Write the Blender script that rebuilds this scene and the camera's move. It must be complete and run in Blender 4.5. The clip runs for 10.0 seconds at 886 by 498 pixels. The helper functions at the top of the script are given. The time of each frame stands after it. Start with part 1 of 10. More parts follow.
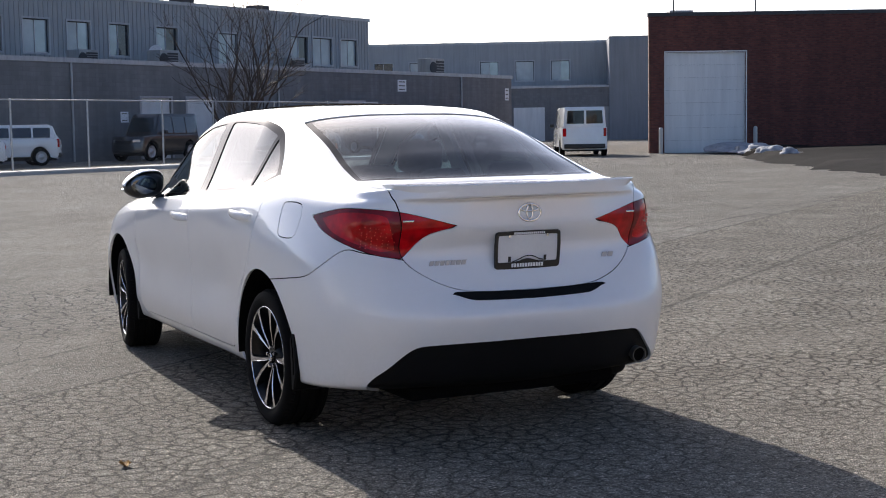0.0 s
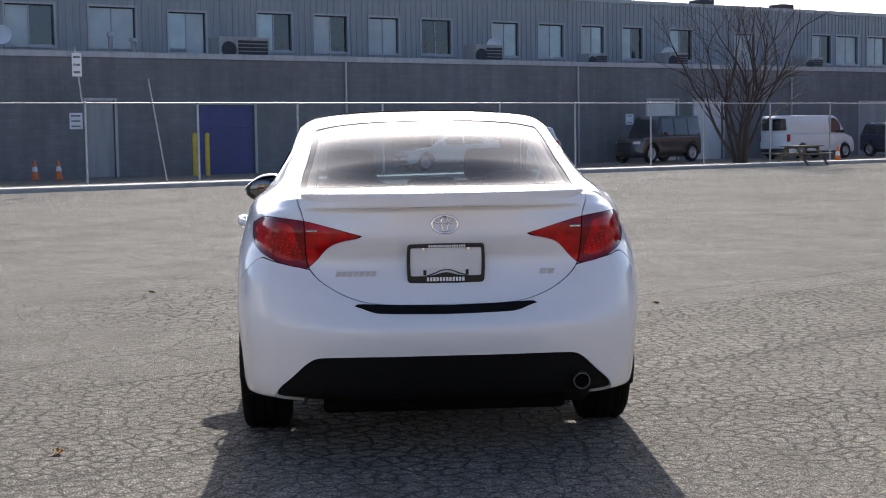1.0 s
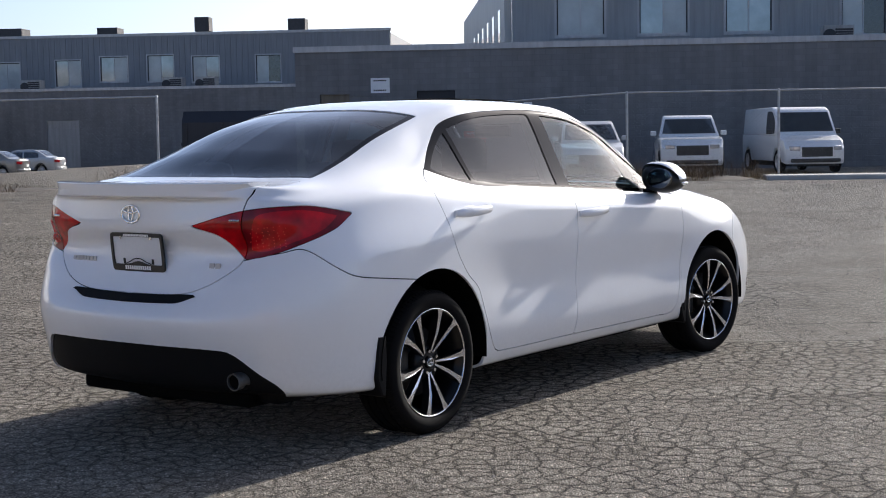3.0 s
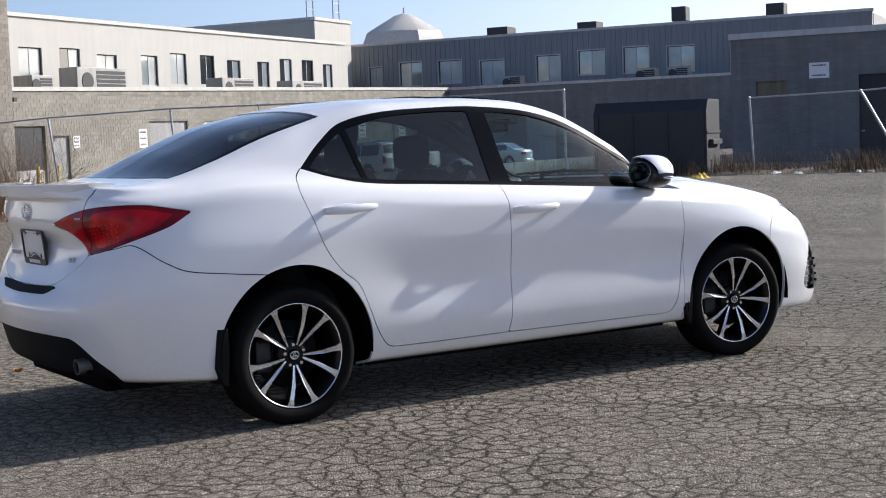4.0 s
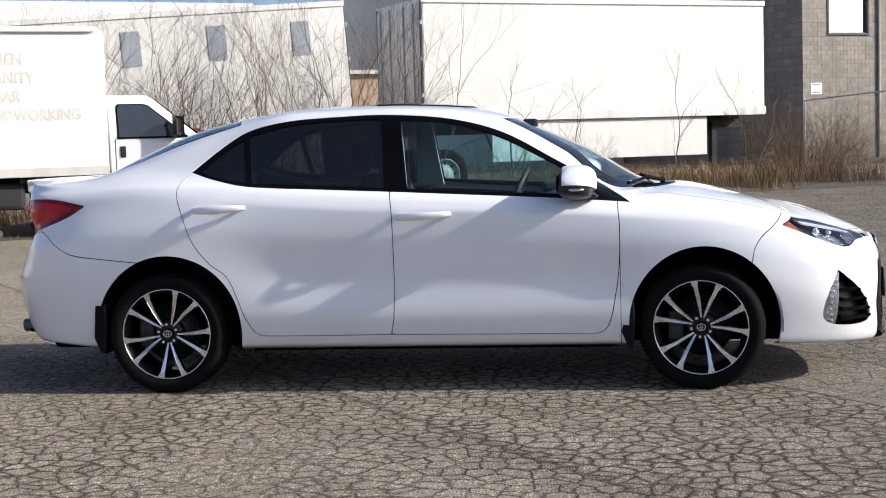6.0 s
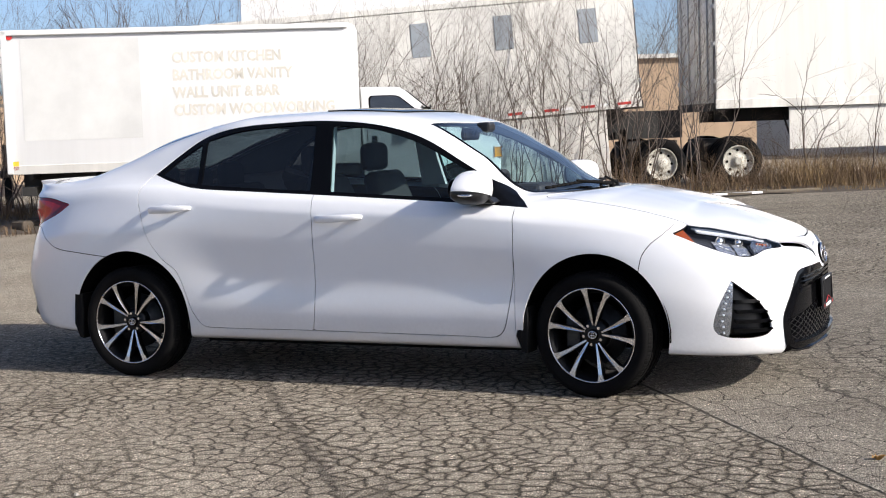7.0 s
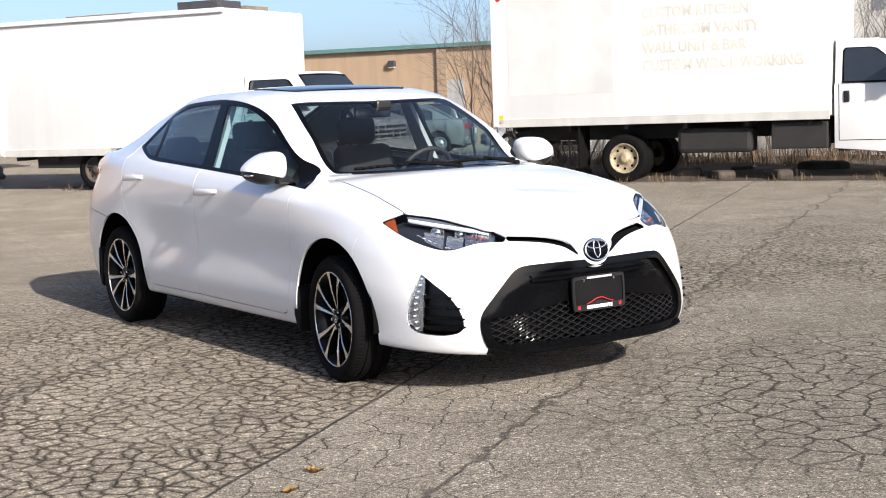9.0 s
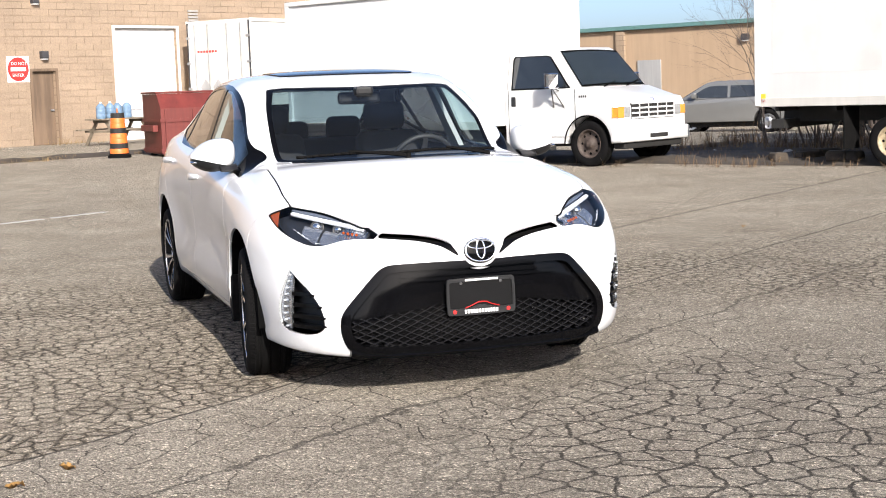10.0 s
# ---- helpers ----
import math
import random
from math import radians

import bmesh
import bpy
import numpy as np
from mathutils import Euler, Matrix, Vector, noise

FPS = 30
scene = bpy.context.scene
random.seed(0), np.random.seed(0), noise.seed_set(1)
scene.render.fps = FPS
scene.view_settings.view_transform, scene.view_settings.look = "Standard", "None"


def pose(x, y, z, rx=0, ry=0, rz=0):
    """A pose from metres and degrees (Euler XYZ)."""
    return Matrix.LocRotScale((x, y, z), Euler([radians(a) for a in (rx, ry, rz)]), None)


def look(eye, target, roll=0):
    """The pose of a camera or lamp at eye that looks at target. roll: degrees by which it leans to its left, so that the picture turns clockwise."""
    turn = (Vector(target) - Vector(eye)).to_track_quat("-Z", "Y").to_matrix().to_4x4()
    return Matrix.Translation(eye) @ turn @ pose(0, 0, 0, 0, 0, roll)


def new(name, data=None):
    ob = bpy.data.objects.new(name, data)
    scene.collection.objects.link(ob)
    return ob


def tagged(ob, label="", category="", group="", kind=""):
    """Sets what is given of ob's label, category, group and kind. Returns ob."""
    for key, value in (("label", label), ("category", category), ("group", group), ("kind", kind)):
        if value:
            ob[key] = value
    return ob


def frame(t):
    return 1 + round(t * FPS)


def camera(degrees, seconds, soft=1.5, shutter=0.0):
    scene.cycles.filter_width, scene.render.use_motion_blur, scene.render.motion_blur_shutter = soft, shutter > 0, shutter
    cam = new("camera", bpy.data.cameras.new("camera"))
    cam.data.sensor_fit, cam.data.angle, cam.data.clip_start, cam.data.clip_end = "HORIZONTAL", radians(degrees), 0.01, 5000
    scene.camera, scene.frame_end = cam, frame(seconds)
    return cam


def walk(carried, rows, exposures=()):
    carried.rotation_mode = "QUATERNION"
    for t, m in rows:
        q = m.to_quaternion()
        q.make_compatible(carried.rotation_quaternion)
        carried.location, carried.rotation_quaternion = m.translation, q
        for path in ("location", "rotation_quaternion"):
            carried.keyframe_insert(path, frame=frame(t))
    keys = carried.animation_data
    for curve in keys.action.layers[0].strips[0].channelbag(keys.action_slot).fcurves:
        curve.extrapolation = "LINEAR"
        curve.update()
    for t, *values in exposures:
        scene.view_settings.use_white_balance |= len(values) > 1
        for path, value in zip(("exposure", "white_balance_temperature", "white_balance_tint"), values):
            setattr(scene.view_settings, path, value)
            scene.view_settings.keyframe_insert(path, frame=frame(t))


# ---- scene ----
cam = camera(34.5, 10.0, soft=1.0)
PATH = [
    (0, (-7.421, 2.918, 1.329), (-5.629, 2.048, 1.158), -0.9),
    (0.5, (-7.867, 1.592, 1.308), (-5.938, 1.089, 1.145), -1.1),
    (1, (-7.9, 0.384, 1.316), (-5.91, 0.252, 1.159), -0.9),
    (1.5, (-7.758, -0.916, 1.294), (-5.783, -0.643, 1.142), -1.1),
    (2, (-7.385, -2.182, 1.264), (-5.478, -1.599, 1.109), -0.9),
    (2.2, (-7.088, -2.663, 1.264), (-5.224, -1.954, 1.106), -0.7),
    (3.3, (-5.717, -5.143, 1.251), (-4.245, -3.797, 1.099), -1.4),
    (3.5, (-5.315, -5.599, 1.244), (-3.947, -4.148, 1.094), -1.8),
    (4, (-4.223, -6.424, 1.226), (-3.126, -4.759, 1.074), -2.1),
    (4.5, (-3.05, -7.11, 1.25), (-2.276, -5.274, 1.087), -2.0),
    (5, (-1.843, -7.545, 1.259), (-1.405, -5.601, 1.094), -1.9),
    (5.5, (-0.445, -7.805, 1.252), (-0.368, -5.813, 1.094), -1.9),
    (6, (0.968, -7.853, 1.272), (0.718, -5.875, 1.114), -1.7),
    (6.2, (1.507, -7.857, 1.285), (1.143, -5.897, 1.127), -1.6),
    (7.3, (4.13, -7.115, 1.333), (3.177, -5.365, 1.161), -1.9),
    (7.5, (4.57, -6.932, 1.339), (3.526, -5.234, 1.164), -1.8),
    (8, (5.667, -6.245, 1.31), (4.409, -4.699, 1.135), -2.1),
    (8.5, (6.603, -5.261, 1.33), (5.15, -3.9, 1.145), -1.4),
    (9, (7.307, -4.258, 1.347), (5.662, -3.139, 1.138), -2.1),
    (9.5, (7.921, -3.16, 1.365), (6.125, -2.309, 1.139), -2.7),
    (10, (8.039, -2.038, 1.338), (6.149, -1.422, 1.111), -2.0),
]
# stops as the film's own camera opens up on the way
EXPOSURE = [(0, 0.80, 6400, 10), (1, 0.94, 6400, 10), (2, 0.84, 6400, 10), (3.5, 0.66, 6250, 10), (5.5, 0.68, 6300, 10), (8, 0.72, 6500, 10), (9, 0.78, 6500, 10), (10, 0.86, 6500, 10)]
walk(cam, [(t, look(eye, target, roll)) for t, eye, target, roll in PATH], exposures=EXPOSURE)


# ---- world, sun and exposure ----
SUN_WAY = Vector((1.95, -0.09, 1.01)).normalized()
world = bpy.data.worlds.new("world")
scene.world = world
world.use_nodes = True
_nodes, _links = world.node_tree.nodes, world.node_tree.links
sky = _nodes.new("ShaderNodeTexSky")
sky.sky_type, sky.sun_disc = "NISHITA", False
sky.sun_elevation = math.asin(SUN_WAY.z)
sky.sun_rotation = math.atan2(SUN_WAY.x, SUN_WAY.y)
sky.air_density, sky.dust_density, sky.ozone_density = 0.55, 2.0, 1.8
_links.new(sky.outputs[0], _nodes["Background"].inputs[0])
_nodes["Background"].inputs[1].default_value = 0.125
sun = new("sun", bpy.data.lights.new("sun", "SUN"))
sun.data.energy, sun.data.angle, sun.data.color = 4.3, radians(0.55), (1.0, 0.94, 0.86)
sun.matrix_world = look(SUN_WAY * 60, (0, 0, 0))


# ---- materials ----
def mat_new(name):
    m = bpy.data.materials.new(name)
    m.use_nodes = True
    nt = m.node_tree
    b = nt.nodes["Principled BSDF"]
    return m, nt, b


def node(nt, kind, **values):
    n = nt.nodes.new("ShaderNode" + kind)
    for key, value in values.items():
        if key in n.inputs:
            n.inputs[key].default_value = value
    return n


def coords(nt, scale=(1, 1, 1)):
    """World places in metres, stretched by scale."""
    g = nt.nodes.new("ShaderNodeNewGeometry")
    m = nt.nodes.new("ShaderNodeMapping")
    m.inputs["Scale"].default_value = scale
    nt.links.new(g.outputs["Position"], m.inputs["Vector"])
    return m.outputs["Vector"]


def noise_of(nt, vec, scale, detail=4.0, rough=0.6):
    n = node(nt, "TexNoise", Scale=scale, Detail=detail, Roughness=rough)
    nt.links.new(vec, n.inputs["Vector"])
    return n.outputs["Fac"]


def ramp(nt, fac, stops):
    r = nt.nodes.new("ShaderNodeValToRGB")
    el = r.color_ramp.elements
    while len(el) < len(stops):
        el.new(0.5)
    for e, (pos, col) in zip(el, stops):
        e.position = pos
        e.color = (*col, 1) if len(col) == 3 else col
    nt.links.new(fac, r.inputs["Fac"])
    return r.outputs["Color"]


def mix(nt, fac, a, b, mode="MIX"):
    n = nt.nodes.new("ShaderNodeMix")
    n.data_type, n.blend_type = "RGBA", mode
    for socket, value in ((n.inputs[0], fac), (n.inputs[6], a), (n.inputs[7], b)):
        if isinstance(value, (int, float)):
            socket.default_value = value
        elif isinstance(value, tuple):
            socket.default_value = (*value, 1)
        else:
            nt.links.new(value, socket)
    return n.outputs[2]


def math_of(nt, op, a, b=0.0):
    n = nt.nodes.new("ShaderNodeMath")
    n.operation = op
    for socket, value in zip(n.inputs, (a, b)):
        if isinstance(value, (int, float)):
            socket.default_value = value
        else:
            nt.links.new(value, socket)
    return n.outputs[0]


def bump(nt, b, height, strength, distance):
    n = node(nt, "Bump", Strength=strength, Distance=distance)
    nt.links.new(height, n.inputs["Height"])
    nt.links.new(n.outputs["Normal"], b.inputs["Normal"])
    return n


def grey(v):
    return (v, v, v)


def simple(name, col, rough=0.5, metal=0.0, coat=0.0, vary=0.12, scale=6.0, fine=90.0, relief=0.0, spec=0.5):
    """A surface with blotches at two scales and an optional fine relief."""
    m, nt, b = mat_new(name)
    vec = coords(nt)
    big, small = noise_of(nt, vec, scale), noise_of(nt, vec, fine, 2.0)
    lo, hi = tuple(c * (1 - vary) for c in col), tuple(min(1.0, c * (1 + vary)) for c in col)
    c1 = ramp(nt, big, [(0.3, lo), (0.7, hi)])
    c2 = ramp(nt, small, [(0.3, grey(1 - vary * 0.6)), (0.7, grey(1.0))])
    nt.links.new(mix(nt, 1.0, c1, c2, "MULTIPLY"), b.inputs["Base Color"])
    r = nt.nodes.new("ShaderNodeMapRange")
    r.inputs["To Min"].default_value, r.inputs["To Max"].default_value = max(0.02, rough - 0.06), min(1.0, rough + 0.06)
    nt.links.new(big, r.inputs["Value"])
    nt.links.new(r.outputs[0], b.inputs["Roughness"])
    b.inputs["Metallic"].default_value = metal
    b.inputs["Coat Weight"].default_value, b.inputs["Coat Roughness"].default_value = coat, 0.03
    b.inputs["Specular IOR Level"].default_value = spec
    if relief:
        bump(nt, b, small, 0.5, relief)
    return m


def paint(name, col, dirt=0.05, flake=0.0, dirt_z=0.0):
    """Car paint under a clear coat, with faint dust and road film near the sills."""
    m, nt, b = mat_new(name)
    vec = coords(nt)
    dust = noise_of(nt, vec, 3.0, 6.0, 0.7)
    c = ramp(nt, dust, [(0.35, col), (0.8, tuple(x * (1 - dirt) for x in col))])
    if dirt_z:
        sp = noise_of(nt, vec, 60.0, 3.0, 0.7)
        s = nt.nodes.new("ShaderNodeSeparateXYZ")
        nt.links.new(vec, s.inputs[0])
        low = nt.nodes.new("ShaderNodeMapRange")
        low.inputs["From Min"].default_value, low.inputs["From Max"].default_value = dirt_z, 0.2
        nt.links.new(s.outputs["Z"], low.inputs["Value"])
        f = math_of(nt, "MULTIPLY", math_of(nt, "MULTIPLY", low.outputs[0], sp), 0.25)
        c = mix(nt, f, c, (0.25, 0.22, 0.19))
    nt.links.new(c, b.inputs["Base Color"])
    b.inputs["Roughness"].default_value = 0.32
    b.inputs["Metallic"].default_value = flake
    b.inputs["Coat Weight"].default_value = 1.0
    b.inputs["Coat Roughness"].default_value = 0.025
    return m


def glass(name, tint, ior=1.5, rough=0.0, strength=1.0, haze=0.0):
    """A thin pane: it lets tinted light straight through and mirrors by Fresnel."""
    m = bpy.data.materials.new(name)
    m.use_nodes = True
    nt = m.node_tree
    nt.nodes.clear()
    out = nt.nodes.new("ShaderNodeOutputMaterial")
    t = nt.nodes.new("ShaderNodeBsdfTransparent")
    t.inputs["Color"].default_value = (*tint, 1)
    g = nt.nodes.new("ShaderNodeBsdfGlossy")
    g.inputs["Roughness"].default_value = rough
    f = nt.nodes.new("ShaderNodeLayerWeight")
    f.inputs["Blend"].default_value = 0.5
    r0 = ((ior - 1) / (ior + 1)) ** 2
    edge = math_of(nt, "MULTIPLY", math_of(nt, "POWER", f.outputs["Facing"], 5.0), 1 - r0)
    k = math_of(nt, "MINIMUM", math_of(nt, "MULTIPLY", math_of(nt, "ADD", edge, r0), strength), 1.0)
    mx = nt.nodes.new("ShaderNodeMixShader")
    nt.links.new(k, mx.inputs[0])
    nt.links.new(t.outputs[0], mx.inputs[1])
    nt.links.new(g.outputs[0], mx.inputs[2])
    if haze:
        # a pale film for dust and painted-in sky sheen, thicker in patches and dried runs
        vec = coords(nt)
        d = nt.nodes.new("ShaderNodeBsdfDiffuse")
        d.inputs["Color"].default_value = (0.62, 0.65, 0.68, 1)
        film = ramp(nt, noise_of(nt, vec, 5.0, 5.0, 0.65), [(0.30, grey(haze * 0.75)), (0.72, grey(haze * 1.3))])
        m2 = nt.nodes.new("ShaderNodeMixShader")
        nt.links.new(film, m2.inputs[0])
        nt.links.new(mx.outputs[0], m2.inputs[1])
        nt.links.new(d.outputs[0], m2.inputs[2])
        mx = m2
    nt.links.new(mx.outputs[0], out.inputs["Surface"])
    return m


WHITE_PAINT = paint("white_car_paint", (0.83, 0.835, 0.85), 0.04, dirt_z=0.55)
BLACK_TRIM = simple("black_plastic", (0.012, 0.012, 0.013), 0.38, vary=0.2, fine=400, relief=0.0003)
BLACK_GLOSS = simple("black_gloss_plastic", (0.003, 0.003, 0.0035), 0.08, coat=0.0, vary=0.2, spec=0.15)
MESH_GLOSS = simple("glossy_black_mesh", (0.012, 0.012, 0.014), 0.14, coat=0.4, vary=0.1)
LAMP_BOWL = simple("dark_chrome_bowl", (0.58, 0.60, 0.64), 0.20, metal=0.85, vary=0.25, scale=30)
LAMP_DARK = simple("smoked_lamp_housing", (0.020, 0.022, 0.028), 0.3, coat=0.3, vary=0.3, scale=30)
LAMP_BAND = simple("pale_lamp_band", (0.66, 0.68, 0.72), 0.3, coat=0.5, vary=0.1, fine=120)
# blue-grey paints in the sky that the lamp brow would mirror
LAMP_BROW_SKY = simple("sky_sheen_lamp_trim", (0.13, 0.15, 0.19), 0.15, coat=0.6, vary=0.1)
LED_BRIGHT = simple("clear_led_optics", (0.60, 0.62, 0.66), 0.15, coat=0.8, vary=0.05)
PLASTIC_ROUGH = simple("rough_black_plastic", (0.005, 0.005, 0.0055), 0.7, spec=0.15, vary=0.25, fine=600, relief=0.0005)
GAP_DARK = simple("dark_seal", (0.004, 0.004, 0.004), 0.9, vary=0.1, spec=0.04)
RUBBER = simple("tyre_rubber", (0.0065, 0.0063, 0.0065), 0.85, spec=0.1, vary=0.25, scale=9, fine=300, relief=0.0004)
MACHINED = simple("machined_alloy", (0.78, 0.78, 0.80), 0.24, metal=1.0, vary=0.06)
WHEEL_BLACK = simple("black_wheel_paint", (0.006, 0.006, 0.0065), 0.35, coat=0.15, spec=0.2, vary=0.2)
SILVER_BADGE = simple("silver_badge", (0.50, 0.50, 0.52), 0.3, metal=0.3, vary=0.05)
MIRROR_DARK = simple("mirror_glass", (0.13, 0.14, 0.15), 0.05, metal=1.0, vary=0.05)
CHROME = simple("chrome", (0.86, 0.87, 0.90), 0.07, metal=1.0, vary=0.03)
STEEL_DARK = simple("dark_steel", (0.16, 0.155, 0.15), 0.5, metal=0.8, vary=0.3, scale=20)
BRAKE = simple("brake_steel", (0.07, 0.068, 0.065), 0.5, metal=0.9, vary=0.25, scale=25)
CLOTH = simple("black_seat_cloth", (0.016, 0.016, 0.018), 0.9, vary=0.25, fine=900, relief=0.0006)
DASH = simple("dash_plastic", (0.02, 0.02, 0.022), 0.6, vary=0.15, fine=500, relief=0.0004)
LINER = simple("grey_headliner", (0.30, 0.30, 0.29), 0.95, vary=0.08)
PILLAR_GREY = simple("grey_pillar_trim", (0.36, 0.38, 0.39), 0.7, vary=0.08)
GLASS_CLEAR = glass("windscreen_glass", (0.80, 0.87, 0.89), strength=1.1, haze=0.006)
GLASS_TINT = glass("tinted_glass", (0.60, 0.82, 0.85), strength=1.15, haze=0.006)
GLASS_DARK = glass("dark_tinted_glass", (0.17, 0.185, 0.195), strength=1.5, haze=0.006)
GLASS_BACK = glass("rear_glass", (0.34, 0.45, 0.49), strength=1.35, haze=0.012)
GLASS_ROOF = glass("sunroof_glass", (0.04, 0.045, 0.05))
LENS_CLEAR = glass("clear_lens", (0.93, 0.95, 0.97), 1.45)
AMBER = simple("amber_reflector", (0.32, 0.060, 0.010), 0.2, coat=0.8, vary=0.1)
PLATE_WHITE = simple("white_plate_backing", (0.74, 0.74, 0.74), 0.4, vary=0.05)
RED_PRINT = simple("red_print", (0.55, 0.02, 0.02), 0.4, vary=0.05)
WHITE_PRINT = simple("white_print", (0.82, 0.82, 0.82), 0.45, vary=0.03)


def lens_red(name="red_lamp_lens", dark=0.24, light=0.62):
    m, nt, b = mat_new(name)
    vec = coords(nt)
    n = noise_of(nt, vec, 14.0, 2.0)
    nt.links.new(ramp(nt, n, [(0.3, (dark, 0.001, 0.003)), (0.7, (light, 0.001, 0.006))]), b.inputs["Base Color"])
    b.inputs["Roughness"].default_value = 0.10
    b.inputs["Coat Weight"].default_value, b.inputs["Coat Roughness"].default_value = 0.4, 0.02
    b.inputs["Specular IOR Level"].default_value = 0.12
    b.inputs["Subsurface Weight"].default_value = 0.0
    return m


RED_LENS = lens_red()
RED_RIM = lens_red("dark_red_lamp_rim", 0.10, 0.24)
RED_BRIGHT = simple("bright_red_facets", (0.80, 0.04, 0.03), 0.15, coat=1.0, vary=0.2, fine=200)


# ---- lofted body surfaces ----
def pchip(t, y, q):
    """Monotone cubic through y(t) (columns), read at q."""
    h = np.diff(t)
    d = np.diff(y, axis=0) / h[:, None]
    m = np.zeros_like(y)
    a, b = d[:-1], d[1:]
    w1, w2 = 2 * h[1:, None] + h[:-1, None], h[1:, None] + 2 * h[:-1, None]
    with np.errstate(divide="ignore", invalid="ignore"):
        k = np.where(a * b > 0, (w1 + w2) / (w1 / a + w2 / b), 0.0)
    m[1:-1] = k
    m[0], m[-1] = d[0], d[-1]
    i = np.clip(np.searchsorted(t, q, side="right") - 1, 0, len(h) - 1)
    hh = h[i][:, None]
    s = ((q - t[i]) / h[i])[:, None]
    return ((2 * s**3 - 3 * s**2 + 1) * y[i] + (s**3 - 2 * s**2 + s) * hh * m[i]
            + (-2 * s**3 + 3 * s**2) * y[i + 1] + (s**3 - s**2) * hh * m[i + 1])


def cubic(t, y, q):
    """Natural C2 cubic through y(t) (columns), read at q."""
    n, h = len(t), np.diff(t)
    A, r = np.eye(n), np.zeros_like(y)
    for k in range(1, n - 1):
        A[k, k - 1:k + 2] = h[k - 1], 2 * (h[k - 1] + h[k]), h[k]
        r[k] = 6 * ((y[k + 1] - y[k]) / h[k] - (y[k] - y[k - 1]) / h[k - 1])
    m = np.linalg.solve(A, r)
    i = np.clip(np.searchsorted(t, q, side="right") - 1, 0, n - 2)
    hh, a, b = h[i][:, None], (t[i + 1] - q)[:, None], (q - t[i])[:, None]
    return ((m[i] * a**3 + m[i + 1] * b**3) / (6 * hh) + (y[i] / hh - m[i] * hh / 6) * a + (y[i + 1] / hh - m[i + 1] * hh / 6) * b)


def loft(cols, smooth_rows, nu, nv):
    """A half body from sections, nose to tail: nu x nv points, row numbers and normals.
    The first and last sections lie on the middle plane, over which the sections are mirrored."""
    net = np.array(cols, float)
    flip = np.array((1.0, -1.0, 1.0))
    ext = np.concatenate([net[2:0:-1] * flip, net, net[-2:-4:-1] * flip])
    step = np.linalg.norm(np.diff(ext[:, 2:9], axis=0), axis=2).mean(axis=1)
    t = np.concatenate([[0.0], np.cumsum(np.maximum(step, 0.02))])
    q = np.linspace(t[2], t[-3], nu)
    rows = [(cubic if j in smooth_rows else pchip)(t, ext[:, j], q) for j in range(net.shape[1])]
    grid = np.stack(rows, axis=1)
    gaps = np.linalg.norm(np.diff(net, axis=1), axis=2).mean(axis=0)
    s = np.concatenate([[0.0], np.cumsum(gaps)])
    qv = np.linspace(0, s[-1], nv)
    v = np.interp(qv, s, np.arange(len(s)))
    P = np.stack([pchip(s, g, qv) for g in grid])
    P[0, :, 1] = P[-1, :, 1] = 0.0
    du, dv = np.gradient(P, axis=0), np.gradient(P, axis=1)
    N = np.cross(dv, du)
    N /= np.linalg.norm(N, axis=2)[:, :, None] + 1e-12
    for e in (0, -1):
        N[e, :, 1] = 0
        N[e] /= np.linalg.norm(N[e], axis=1)[:, None] + 1e-12
    if N[nu // 2, nv // 2, 1] < 0:
        N = -N
    return P, np.broadcast_to(v, P.shape[:2]), N


def curve2(points, per=8, closed=True):
    """A smooth closed outline through a few points; a point given as (a, b, 1) stays a corner."""
    out, n = [], len(points)
    for k in range(n if closed else n - 1):
        p = [np.array(points[(k + i) % n if closed else min(max(k + i, 0), n - 1)][:2], float) for i in (-1, 0, 1, 2)]
        hard1, hard2 = len(points[k]) > 2, len(points[(k + 1) % n]) > 2
        chord = np.linalg.norm(p[2] - p[1])
        m1 = (p[2] - p[1]) if hard1 else (p[2] - p[0]) * chord / (np.linalg.norm(p[2] - p[1]) + np.linalg.norm(p[1] - p[0]) + 1e-9)
        m2 = (p[2] - p[1]) if hard2 else (p[3] - p[1]) * chord / (np.linalg.norm(p[3] - p[2]) + np.linalg.norm(p[2] - p[1]) + 1e-9)
        for s in np.arange(per) / per:
            out.append((2 * s**3 - 3 * s**2 + 1) * p[1] + (s**3 - 2 * s**2 + s) * m1 + (-2 * s**3 + 3 * s**2) * p[2] + (s**3 - s**2) * m2)
    if not closed:
        out.append(np.array(points[-1][:2], float))
    return np.array(out)


def dist2(P, poly):
    """Signed distance of 2D points to a closed outline, negative inside."""
    a, b = poly, np.roll(poly, -1, axis=0)
    best, inside = np.full(len(P), 1e9), np.zeros(len(P), bool)
    for p, q in zip(a, b):
        e, w = q - p, P - p
        s = np.clip((w @ e) / (e @ e + 1e-15), 0, 1)
        best = np.minimum(best, ((w - s[:, None] * e) ** 2).sum(axis=1))
        c = (p[1] > P[:, 1]) != (q[1] > P[:, 1])
        with np.errstate(divide="ignore", invalid="ignore"):
            xx = p[0] + (P[:, 1] - p[1]) * e[0] / e[1]
        inside ^= c & (P[:, 0] < xx)
    return np.where(inside, -1, 1) * np.sqrt(best)


